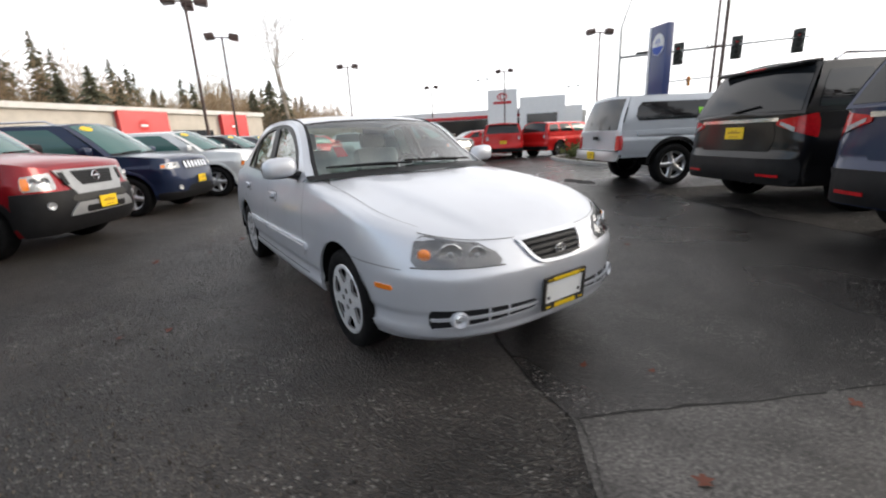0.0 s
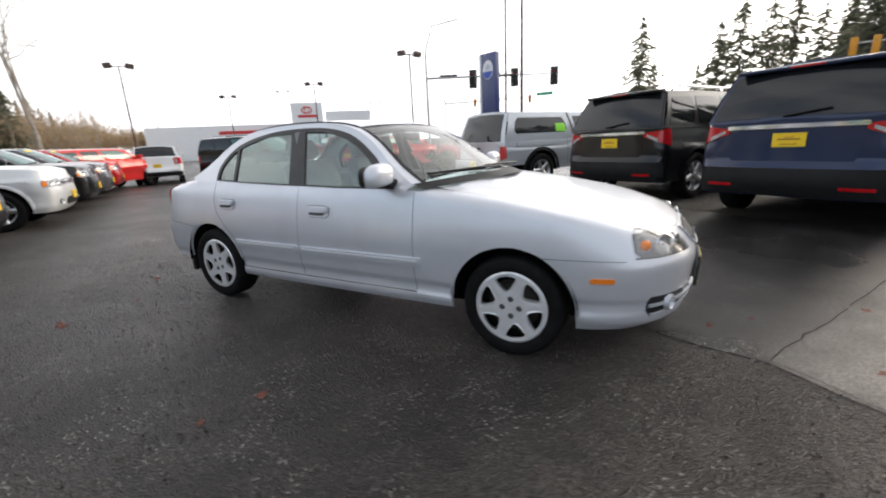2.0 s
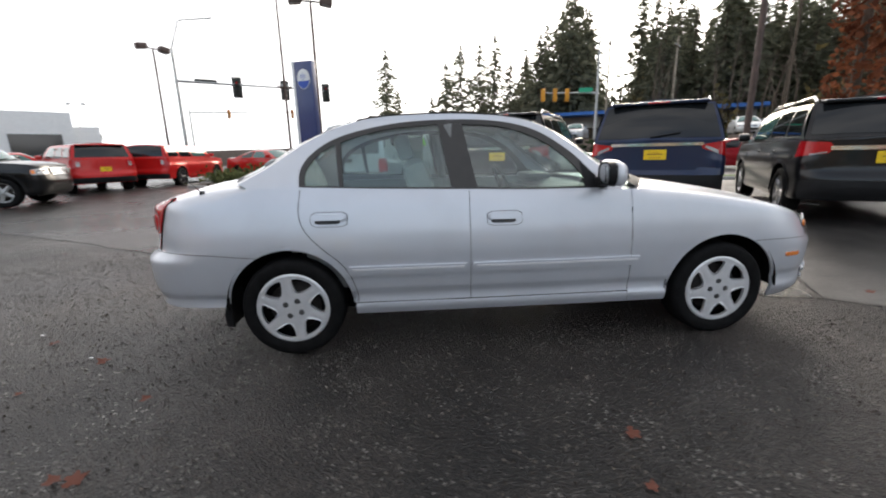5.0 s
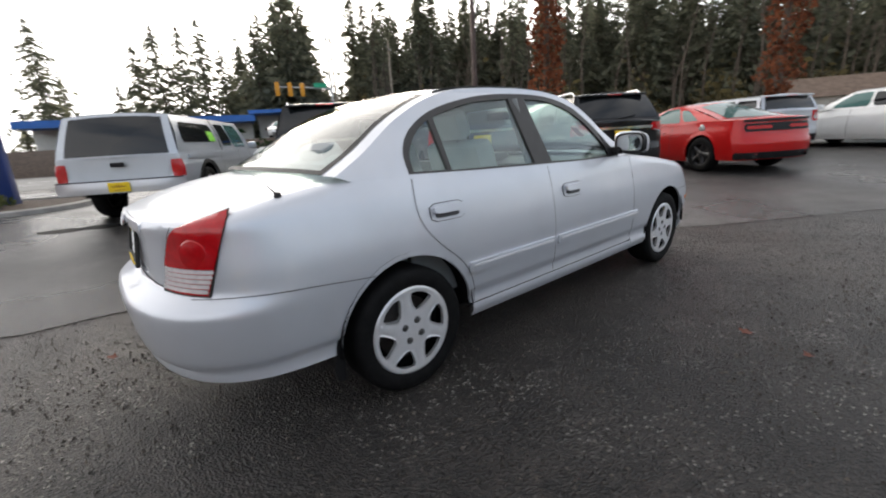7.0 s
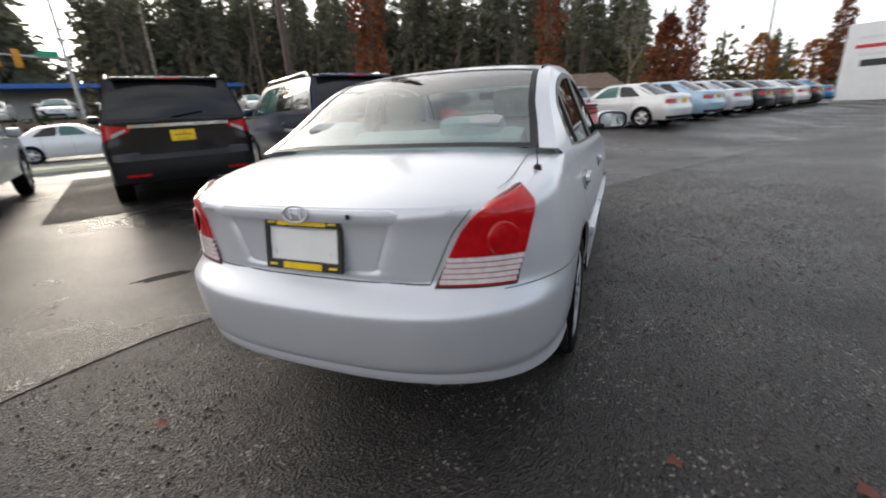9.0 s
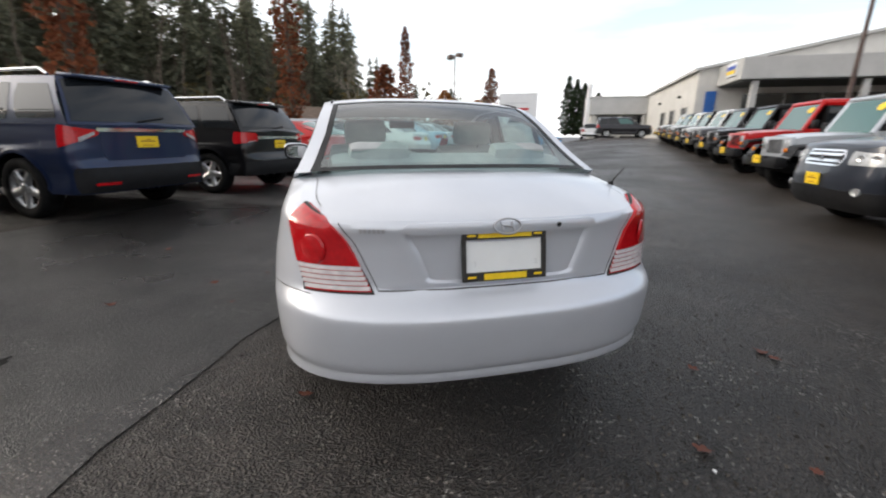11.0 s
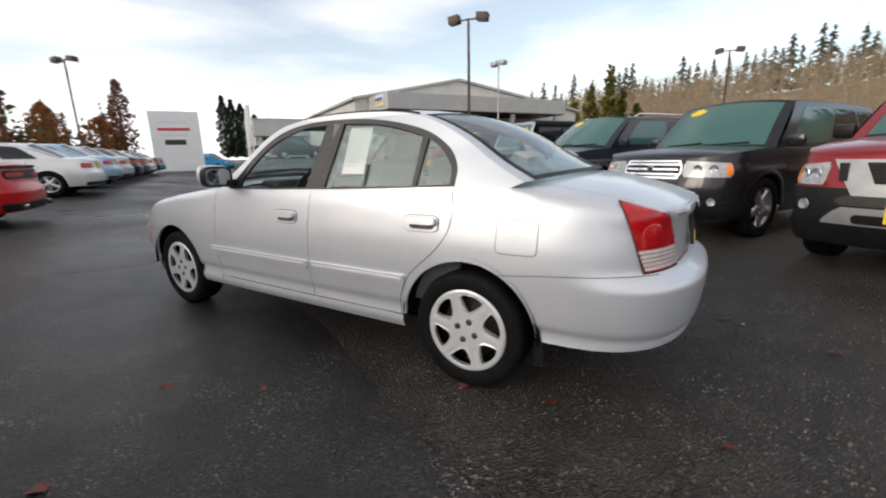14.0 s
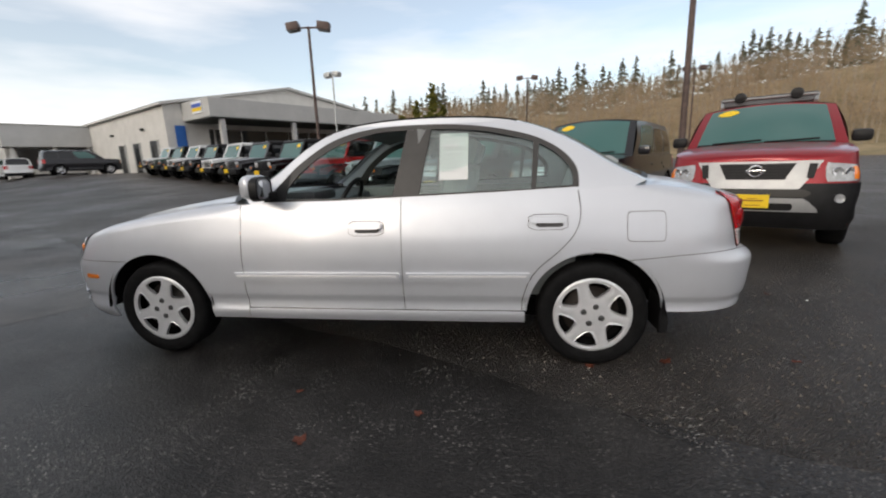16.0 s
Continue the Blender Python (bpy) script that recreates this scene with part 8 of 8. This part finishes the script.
# ---------------------------------------------------------------- street, kerbs, planting islands
M["road"] = material("road_asphalt", (0.07, 0.07, 0.07), 0.5, vary=0.35, scale=0.6, bump=0.2, bump_scale=60)
strip = lambda u0, u1, n0, n1, dz, k=60, j=4: [[lot(lerp(u0, u1, a / k), lerp(n0, n1, b / j), dz) for b in range(j + 1)] for a in range(k + 1)]  # noqa: E731
tagged(part("grass_verge", grid(strip(-7.5, 60, 13.6, 15.2, 0.07), flip=True), M["grass"]), "damp green grass verge along the street", "grass", kind="structure")
kerb_rows = []
for a in range(81):
    u = lerp(-7.5, 60, a / 80)
    kerb_rows.append([lot(u, n_, z) for n_, z in ((13.42, -0.02), (13.43, 0.09), (13.46, 0.11), (13.58, 0.11), (13.6, 0.02))])
tagged(part("kerb", grid(kerb_rows, flip=True), M["concrete"]), "worn grey concrete kerb", "kerb", kind="structure")
tagged(part("road", grid(strip(-90, 120, 15.6, 31.0, 0.012, 60, 6), flip=True), M["road"]), "wet grey street asphalt", "road", kind="structure")
for n_ in (19.5, 23.0, 26.5):
    for k in range(18):
        part("lane_mark", grid([[lot(-40 + 7 * k + a, n_ + b, 0.018) for b in (0, 0.12)] for a in (0, 3.0)], flip=True), M["sign_white"], bpy.data.objects["road"], smooth=False)


def island(label, cu, cn, ru, rn, h=0.13):
    t = thing("planting_island", label, "kerbed island", stand(cu, cn, -90, -0.02))
    ring = lambda s, z: [Vector((ru * s[0] * math.copysign(abs(math.cos(a)) ** 0.6, math.cos(a)), rn * s[1] * math.copysign(abs(math.sin(a)) ** 0.6, math.sin(a)), z)) for a in [2 * math.pi * k / 48 for k in range(48)]]  # noqa: E731
    i = (1 - 0.16 / ru, 1 - 0.16 / rn)
    part("kerb_stone", grid([ring((1, 1), 0), ring((0.995, 0.995), h - 0.02), ring((0.985, 0.985), h), ring(i, h), ring(i, h - 0.05)], True), M["concrete"], t)
    v = [Vector((0, 0, h - 0.01))] + ring(i, h - 0.04)
    part("soil", (v, [(0, 1 + k, 1 + (k + 1) % 48) for k in range(48)]), M["soil"], t)
    return t


M["soil"] = material("soil", (0.06, 0.04, 0.028), 0.95, vary=0.5, scale=5, bump=0.8, bump_scale=30)
island("kerbed planting island with bark mulch under the pylon sign", -11.0, 8.2, 3.6, 1.9)


def shrub(u, n, r, h, label):
    t = thing("shrub", label, "shrub", stand(u, n, 0, 0.08))
    stems = [tube([(0, 0, 0), (r * 0.6 * math.cos(a), r * 0.6 * math.sin(a), h * 0.7)], [0.02, 0.008], 5, False) for a in [0.3, 1.5, 2.8, 4.0, 5.2]]
    part("stems", join_many(stems), M["bark"], t)
    p = rng.normal(size=(900, 3)) * np.array([r * 0.5, r * 0.5, h * 0.28]) + np.array([0, 0, h * 0.5])
    p[:, 2] = np.abs(p[:, 2])
    part("foliage", flecks(p, 0.07, 0.5), M["shrub"], t, smooth=False)


for u, n, r, h in ((-10.6, 7.2, 0.75, 0.62), (-9.4, 7.6, 0.45, 0.3), (-12.8, 7.6, 0.8, 0.5)):
    shrub(u, n, r, h, "low clipped evergreen shrub in the island")

# Bank, hedge and raised lot across the street.
tagged(part("bank", grid(strip(-70, 90, 31.0, 34.0, 0.05, 40, 2) and [[lot(lerp(-70, 90, a / 40), n_, z) for n_, z in ((31.0, 0.02), (31.3, 0.2), (34.0, 1.9), (60, 2.2))] for a in range(41)], flip=True), M["soil"]), "brushy bank below the raised lot", "bank", kind="structure")
pts = []
for k in range(5200):
    p = lot(rng.uniform(-12, 60), rng.uniform(31.3, 34.2))
    pts.append((p.x, p.y, 0.3 + abs(rng.normal(0, 0.55)) + 0.55 * (rng.uniform(0, 1))))
tagged(part("hedge", flecks(pts, 0.28, 0.5), M["hedge"], smooth=False), "straggling dark hedge on the bank across the street", "hedge", kind="stuff")

# ---------------------------------------------------------------- buildings
M["stucco"] = material("pale_stucco", (0.62, 0.61, 0.58), 0.85, vary=0.12, scale=0.8, bump=0.15, bump_scale=30)
M["grey_panel"] = material("grey_panel", (0.46, 0.46, 0.45), 0.7, vary=0.1, scale=0.7)
M["beige"] = material("beige_wall", (0.50, 0.46, 0.40), 0.85, vary=0.15, scale=0.5)
M["red_panel"] = material("red_panel", (0.55, 0.02, 0.025), 0.4, vary=0.1, scale=1.0)
M["blue_band"] = material("blue_band", (0.02, 0.12, 0.42), 0.5, vary=0.1, scale=1.0)
M["dark_glass"] = material("shop_glass", (0.02, 0.023, 0.026), 0.08, spec=0.7)


def piece(name, c, s, mat, parent, bevel=0.0, label=""):
    return part(name, block(c, s, bevel), M[mat], parent, label, smooth=False)


# Showroom: its long gabled front faces the lot, with a flat canopy on columns before it.
show = thing("showroom", "pale showroom with a low gable and flat canopy on columns", "building", pose(*lot(33.5, -10.2), 0, 0, TURN))
# In this frame x runs away from the lot (+u) and y along +n.
gable = [(-0.2, -0.3), (-0.2, 4.95), (-10.6, 7.05), (-26.5, 4.6), (-26.5, -0.3)]
gv = [Vector((0, y, z)) for y, z in gable] + [Vector((26, y, z)) for y, z in gable]
part("wall_block", (gv, [(0, 1, 2, 3, 4), (9, 8, 7, 6, 5), (0, 5, 6, 1), (3, 8, 9, 4)]), M["stucco"], show, smooth=False)
for a, b in ((1, 2), (2, 3)):
    ya, za, yb_, zb_ = *gable[a], *gable[b]
    rv = [Vector((x, y, z + dz)) for x in (-0.35, 26.3) for y, z in ((ya + (0.3 if a == 1 else 0), za - (0.06 if a == 1 else 0)), (yb_ - (0.3 if b == 3 else 0), zb_)) for dz in (0.02, 0.22)]
    part("roof_slope", (rv, [(0, 1, 3, 2), (4, 6, 7, 5), (1, 5, 7, 3), (0, 2, 6, 4), (0, 4, 5, 1), (2, 3, 7, 6)]), M["grey_panel"], show, smooth=False)
canopy = piece("canopy", (-2.3, -10.9, 4.45), (4.6, 18.9, 1.3), "grey_panel", show, 0.03)
# A thin near-black sheet covers the underside of the pale canopy.
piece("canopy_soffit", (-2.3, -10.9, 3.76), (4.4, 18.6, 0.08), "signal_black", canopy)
for y in (-2.4, -8.2, -14.0, -19.4):
    piece("column", (-4.2, y, 1.8), (0.34, 0.34, 3.85), "grey_panel", show, 0.02)
piece("shop_front", (-0.05, -11.5, 1.7), (0.12, 16.5, 3.2), "dark_glass", show)
for k in range(8):
    piece("mullion", (-0.12, -3.6 - 2.2 * k, 1.7), (0.1, 0.08, 3.2), "grey_panel", show)
sgn = piece("fascia_sign", (-2.9, -1.40, 4.55), (1.6, 0.1, 0.8), "sign_white", show)
piece("sign_stripe", (-2.9, -1.34, 4.40), (1.5, 0.03, 0.22), "yellow", sgn)
piece("sign_stripe", (-2.9, -1.34, 4.67), (1.5, 0.03, 0.24), "logo_blue", sgn)
piece("wall_sign", (-0.08, -1.15, 2.4), (0.1, 0.7, 2.2), "blue_band", show)
# Three dark doors and small wall lamps in the side wall.
for x in (2.6, 6.6, 10.4):
    d = piece("side_door", (x, -0.17, 1.25), (1.5, 0.1, 2.5), "dark_glass", show)
    piece("door_frame", (x - 0.79, -0.14, 1.28), (0.08, 0.14, 2.56), "grey_panel", d)
    piece("door_frame", (x + 0.79, -0.14, 1.28), (0.08, 0.14, 2.56), "grey_panel", d)
for x in (4.6, 12.5):
    piece("wall_lamp", (x, -0.08, 3.5), (0.35, 0.24, 0.2), "signal_black", show, 0.03)
annex = thing("service_annex", "low pale service annex with dark open bays under a deep fascia", "building", pose(*lot(54.0, -10.38), 0, 0, TURN))
# Local x runs away from the lot and y along the front, from the showroom's side wall.
piece("wall_block", (5.6, 3.1, 1.75), (8.0, 6.2, 3.9), "stucco", annex)
piece("roof_fascia", (0.5, 3.2, 3.75), (2.4, 6.6, 2.0), "grey_panel", annex, 0.03)
piece("fascia_coping", (0.5, 3.2, 4.80), (2.6, 6.8, 0.09), "stucco", annex, 0.01)
# Solid dark sheets stand in for the shaded depth of the open bays.
for k in range(2):
    bay = piece("bay_dark", (1.5, 1.5 + 2.75 * k, 1.3), (0.14, 2.3, 2.7), "dark_glass", annex)
    piece("bay_sill", (1.36, 1.5 + 2.75 * k, 0.45), (0.12, 2.3, 0.5), "stucco", bay)
for y in (0.25, 2.9, 5.9):
    piece("column", (-0.2, y, 1.3), (0.3, 0.34, 3.0), "stucco", annex, 0.02)

# White panel sign at the end of the row, a banner and a pylon.
panel = thing("panel_sign", "large white sign board with faded lines of lettering", "sign", pose(*lot(39.2, 3.4), 0, 0, TURN))
piece("board", (0, 0, 2.45), (0.5, 3.6, 4.9), "sign_white", panel, 0.04)
for z, y0, w, h, mt in ((4.0, 0.1, 2.0, 0.14, "faint_ink"), (3.45, 0.1, 2.3, 0.22, "red_panel"), (2.95, 0.1, 1.9, 0.16, "faint_ink")):
    piece("lettering_bar", (-0.26, y0, z), (0.02, w, h), mt, panel)
piece("lettering_bar", (-0.26, 0.1, 2.4), (0.02, 1.5, 0.42), "signal_black", panel)
ban = thing("feather_banner", "blue and white feather banner on a pole", "banner", pose(*at_bearing(113.8, 44, 0.2), 0, 0, TURN))
part("banner_pole", tube([(0, 0, 0), (0, 0, 4.7)], 0.03, 6), M["galv"], ban)
piece("banner_cloth", (0, -0.45, 3.0), (0.03, 0.85, 3.2), "blue_band", ban)
for k in range(4):
    piece("lettering_bar", (-0.02, -0.45, 4.1 - 0.7 * k), (0.012, 0.6, 0.2), "sign_white", ban)
pyl = thing("white_pylon", "slim white curved sign pylon", "sign", pose(*at_bearing(123.7, 62, 1.2), 0, 0, 0))
part("blade", tube([(0, 0, 0), (0.1, 0, 4.9), (-0.15, 0, 7.2)], [0.46, 0.40, 0.3], 8), M["sign_white"], pyl)

# Dealers down the street.
toyo = thing("dealer_building", "white dealership with a red band and a tall white name panel", "building", pose(-66, 60, 0.0, 0, 0, 42))
piece("wall_block", (-4, 8, 3.2), (46, 16, 6.4), "sign_white", toyo)
piece("red_band", (-2, -0.15, 5.0), (24, 0.4, 0.6), "red_panel", toyo)
piece("shop_front", (-2, -0.05, 2.4), (22, 0.2, 4.2), "dark_glass", toyo)
tower = piece("name_panel", (3.0, -1.0, 5.0), (6.0, 2.0, 10.2), "sign_white", toyo)
part("emblem", tube([(3.0 + 0.95 * math.cos(t), -2.05, 8.7 + 0.62 * math.sin(t)) for t in [2 * math.pi * k / 28 for k in range(29)]], 0.1, 6), M["red_panel"], tower)
part("emblem", tube([(3.0 + 0.42 * math.cos(t), -2.05, 8.7 + 0.6 * math.sin(t)) for t in [2 * math.pi * k / 24 for k in range(25)]], 0.09, 6), M["red_panel"], tower)
piece("lettering_bar", (3.0, -2.03, 7.55), (3.6, 0.08, 0.5), "red_panel", tower)
wing = piece("entrance", (11.0, -0.6, 4.2), (9, 2.0, 8.4), "sign_white", toyo)
piece("entrance_glass", (11.0, -1.65, 2.6), (6, 0.15, 5.0), "dark_glass", wing)
b2 = thing("shop_building", "small grey flat-roofed shop beyond the dealership", "building", pose(-64, 82, 0.0, 0, 0, 42))
piece("wall_block", (0, 5, 3.0), (10, 8, 6.0), "grey_panel", b2)
piece("roof_band", (0, 0.8, 5.4), (10.4, 0.6, 1.2), "stucco", b2)
piece("shop_front", (0, 0.92, 2.2), (9, 0.2, 3.2), "dark_glass", b2)
fiat = thing("dealer_building", "long beige dealership with bright red entrance panels", "building", pose(-73, 0, 0, 0, 0, 123))
piece("wall_block", (-6, 6, 3.6), (56, 12, 7.2), "beige", fiat)
piece("roof_band", (-6, -0.2, 7.0), (56.4, 0.6, 0.7), "stucco", fiat)
for x, w in ((-1.0, 7.0), (14.8, 5.4)):
    rp = piece("red_entrance", (x, -0.4, 3.7), (w, 0.8, 6.2), "red_panel", fiat)
    part("emblem", lathe([(0.0001, -0.85), (0.8, -0.82), (0.85, -0.75)], 24, "y", (x - 0.3, 0, 4.8)), M["red_ink"], rp)
    piece("lettering_bar", (x - 0.3, -0.88, 4.8), (1.0, 0.05, 0.3), "sign_white", rp)
piece("shop_front", (7.0, -0.1, 2.5), (7, 0.2, 3.4), "dark_glass", fiat)
piece("shop_front", (-16, -0.1, 3.0), (12, 0.2, 3.0), "dark_glass", fiat)
blue1 = thing("blue_roofed_shop", "long low shop with a bright blue roof band", "building", pose(*at_bearing(5, 82, 0.8), 0, 0, -14))
piece("wall_block", (0, 5, 2.6), (30, 10, 5.2), "stucco", blue1)
piece("blue_roof", (0, -0.2, 5.4), (30.6, 10.8, 1.0), "blue_band", blue1)
blue2 = thing("blue_roofed_shop", "pale shop on the raised lot with a blue eaves band", "building", pose(*at_bearing(29, 80, 1.9), 0, 0, -28))
piece("wall_block", (0, 5, 2.6), (36, 10, 5.2), "grey_panel", blue2)
piece("blue_roof", (0, -0.2, 5.3), (36.6, 10.6, 0.55), "blue_band", blue2)
for k in range(5):
    piece("shop_window", (-13 + 6.5 * k, -0.05, 2.0), (4.4, 0.15, 2.2), "dark_glass", blue2)
hut = thing("tan_hut", "tan utility cabinet beside the street", "building", pose(*at_bearing(-1, 46, 0), 0, 0, 20))
piece("wall_block", (0, 0, 1.9), (1.6, 1.2, 3.8), "stucco", hut, 0.03)
cot = thing("roadside_cottage", "small brown cottage among the trees", "building", pose(*at_bearing(86, 58, 0.4), 0, 0, -60))
piece("wall_block", (0, 3, 1.3), (12, 6, 2.6), "beige", cot)
rv = [Vector(p) for p in ((-6.4, -0.5, 2.5), (6.4, -0.5, 2.5), (6.4, 6.5, 2.5), (-6.4, 6.5, 2.5), (-5.2, 3, 4.6), (5.2, 3, 4.6))]
part("roof", (rv, [(0, 1, 5, 4), (2, 3, 4, 5), (1, 2, 5), (3, 0, 4), (0, 3, 2, 1)]), material("shingles", (0.16, 0.11, 0.08), 0.9, vary=0.4, scale=2), cot, smooth=False)


# ---------------------------------------------------------------- joints, leaves, stones and patches on the ground
def ground_line(name, label, pts, width):
    rows_ = []
    for i, (u, n) in enumerate(pts):
        a, b = pts[max(i - 1, 0)], pts[min(i + 1, len(pts) - 1)]
        d = Vector((b[0] - a[0], b[1] - a[1]))
        d.normalize()
        w = width * (0.6 + 0.8 * abs(noise.noise(Vector((u * 5, n * 5, 0)))))
        rows_.append([lot(u - d.y * w, n + d.x * w, 0.0045), lot(u + d.y * w, n - d.x * w, 0.0045)])
    return tagged(part(name, grid(rows_), M["crack"]), label, "crack", kind="structure")


M["crack"] = material("crack_tar", (0.010, 0.009, 0.008), 0.8, vary=0.4, scale=12)
jig = lambda q, k=0.02: k * noise.noise(Vector((q * 9, 1.7, 0)))  # noqa: E731
ground_line("joint", "dark open joint between two asphalt slabs", [(2.4 + jig(n), n) for n in [1.0 + 0.1 * k for k in range(60)]], 0.006)
ground_line("joint", "ragged joint along the coarse asphalt strip", [(u, float(np.interp(u, [2.4, 3.1, 8.4, 14], [1.0, 0.86, 0.63, 0.45])) + jig(u, 0.04)) for u in [2.4 + 0.1 * k for k in range(110)]], 0.004)

M["dead_leaf"] = material("dead_leaf", (0.13, 0.032, 0.014), 0.7, vary=0.5, scale=30)
leaf_v = []
for k in range(20):
    t = 2 * math.pi * k / 20
    r = 0.9 + 0.26 * math.cos(5 * t) + 0.14 * math.cos(3 * t + 1) + 0.10 * math.cos(9 * t)
    leaf_v.append((r * math.cos(t), r * math.sin(t), 0.25 * (math.cos(2 * t) * 0.5 + 0.6) * r))
leaf_mesh = mesh_of("fallen_leaf", [(0, 0, 0.05)] + leaf_v, [(0, 1 + k, 1 + (k + 1) % 20) for k in range(20)], M["dead_leaf"])


def leaf(x, y, size, turn):
    ob = new("fallen_leaf", leaf_mesh)
    ob.matrix_world = pose(x, y, rise(x, y) + 0.004, random.uniform(-12, 12), random.uniform(-12, 12), turn) @ Matrix.Scale(size, 4)
    return tagged(ob, "curled red-brown maple leaf lying on the asphalt", "leaf", "fallen leaves")


for x, y, r in ((0.29, -1.715, 0.042), (2.33, 0.03, 0.032), (2.58, 0.25, 0.022), (3.05, -0.28, 0.045), (3.25, 0.65, 0.04), (0.04, 1.59, 0.042), (0.22, 1.22, 0.028), (-1.72, 0.76, 0.045), (-1.3, 0.84, 0.032), (-0.3, 2.18, 0.05), (-2.41, 0.72, 0.036),
                (-1.97, -1.74, 0.038), (-2.45, -0.77, 0.045), (0.21, -1.99, 0.03), (-1.95, -1.21, 0.036), (-1.89, -1.74, 0.05), (-2.95, -0.48, 0.042), (-2.64, -1.09, 0.028), (-0.43, 1.36, 0.028), (1.19, 2.32, 0.045)):
    leaf(x, y, r * 0.74, random.uniform(0, 360))
# Pale scraps of litter trodden flat.
for x, y, r in ((-4.58, 0.29, 0.035), (-3.14, -0.33, 0.016), (-2.55, -0.72, 0.014)):
    bent = [(r * (0.8 + 0.3 * math.sin(3 * t + x)) * math.cos(t), 0.5 * r * math.sin(t), 0.004 + 0.006 * math.cos(2 * t) ** 2) for t in [2 * math.pi * k / 10 for k in range(10)]]
    scrap = part("paper_scrap", ([Vector(p) + Vector((x, y, rise(x, y))) for p in [(0, 0, 0.01)] + bent], [(0, 1 + k, 1 + (k + 1) % 10) for k in range(10)]), M["paper"])
    tagged(scrap, "small crumpled white paper scrap on the asphalt", "litter", "scraps of litter")
for k in range(22):
    a, d = random.uniform(0, 6.28), random.uniform(3.6, 9.0)
    leaf(d * math.cos(a), d * math.sin(a), random.uniform(0.014, 0.03), random.uniform(0, 360))
# Puddles on the lane; their dark look is put into a matte colour.
M["dull_puddle"] = material("dark_puddle", (0.006, 0.0055, 0.005), 0.7, spec=0.12, vary=0.4, scale=9)
for u, n, ru, rn in ((-2.25, 1.53, 0.26, 0.055), (-5.4, 4.3, 0.5, 0.25), ):
    ring_ = []
    for k in range(36):
        t = 2 * math.pi * k / 36
        w = 1 + 0.3 * math.sin(2 * t + u) + 0.35 * noise.noise(Vector((math.cos(t) * 1.7 + u, math.sin(t) * 1.7, n)))
        ring_.append(lot(u + ru * w * math.cos(t), n + rn * w * math.sin(t), 0.0045))
    tagged(part("dark_puddle", ([lot(u, n, 0.0045)] + ring_, [(0, 1 + k, 1 + (k + 1) % 36) for k in range(36)]), M["dull_puddle"]), "dark puddle on the wet asphalt, coloured matte near-black", "tar smear", "tar smears")
# Loose grit swept along the edge of the coarse strip.
v, f = [], []
for k in range(17000):
    u, n = random.uniform(-5.0, 4.5), random.gauss(-0.7, 1.25)
    if n > float(np.interp(u, [-3.3, -2.1, -0.2, 1.9, 3.1], [-0.06, 0.33, 0.55, 0.84, 0.86])) + 0.25 * random.random():
        continue
    p, r = lot(u, n, -0.003), 0.0025 + 0.009 * random.random() ** 2.2
    q = len(v)
    v += [p + Vector((r, 0, 0)), p + Vector((-r * 0.6, r * 0.8, 0)), p + Vector((-r * 0.5, -r * 0.9, 0)), p + Vector((0, 0, r * 0.9))]
    f += [(q, q + 1, q + 3), (q + 1, q + 2, q + 3), (q + 2, q, q + 3)]
tagged(part("gravel", (v, f), leaf_material("grit", (0.02, 0.017, 0.014), (0.17, 0.15, 0.13), 0.45, 0.0), smooth=False), "loose grey grit strewn on the coarse asphalt", "gravel", kind="stuff")
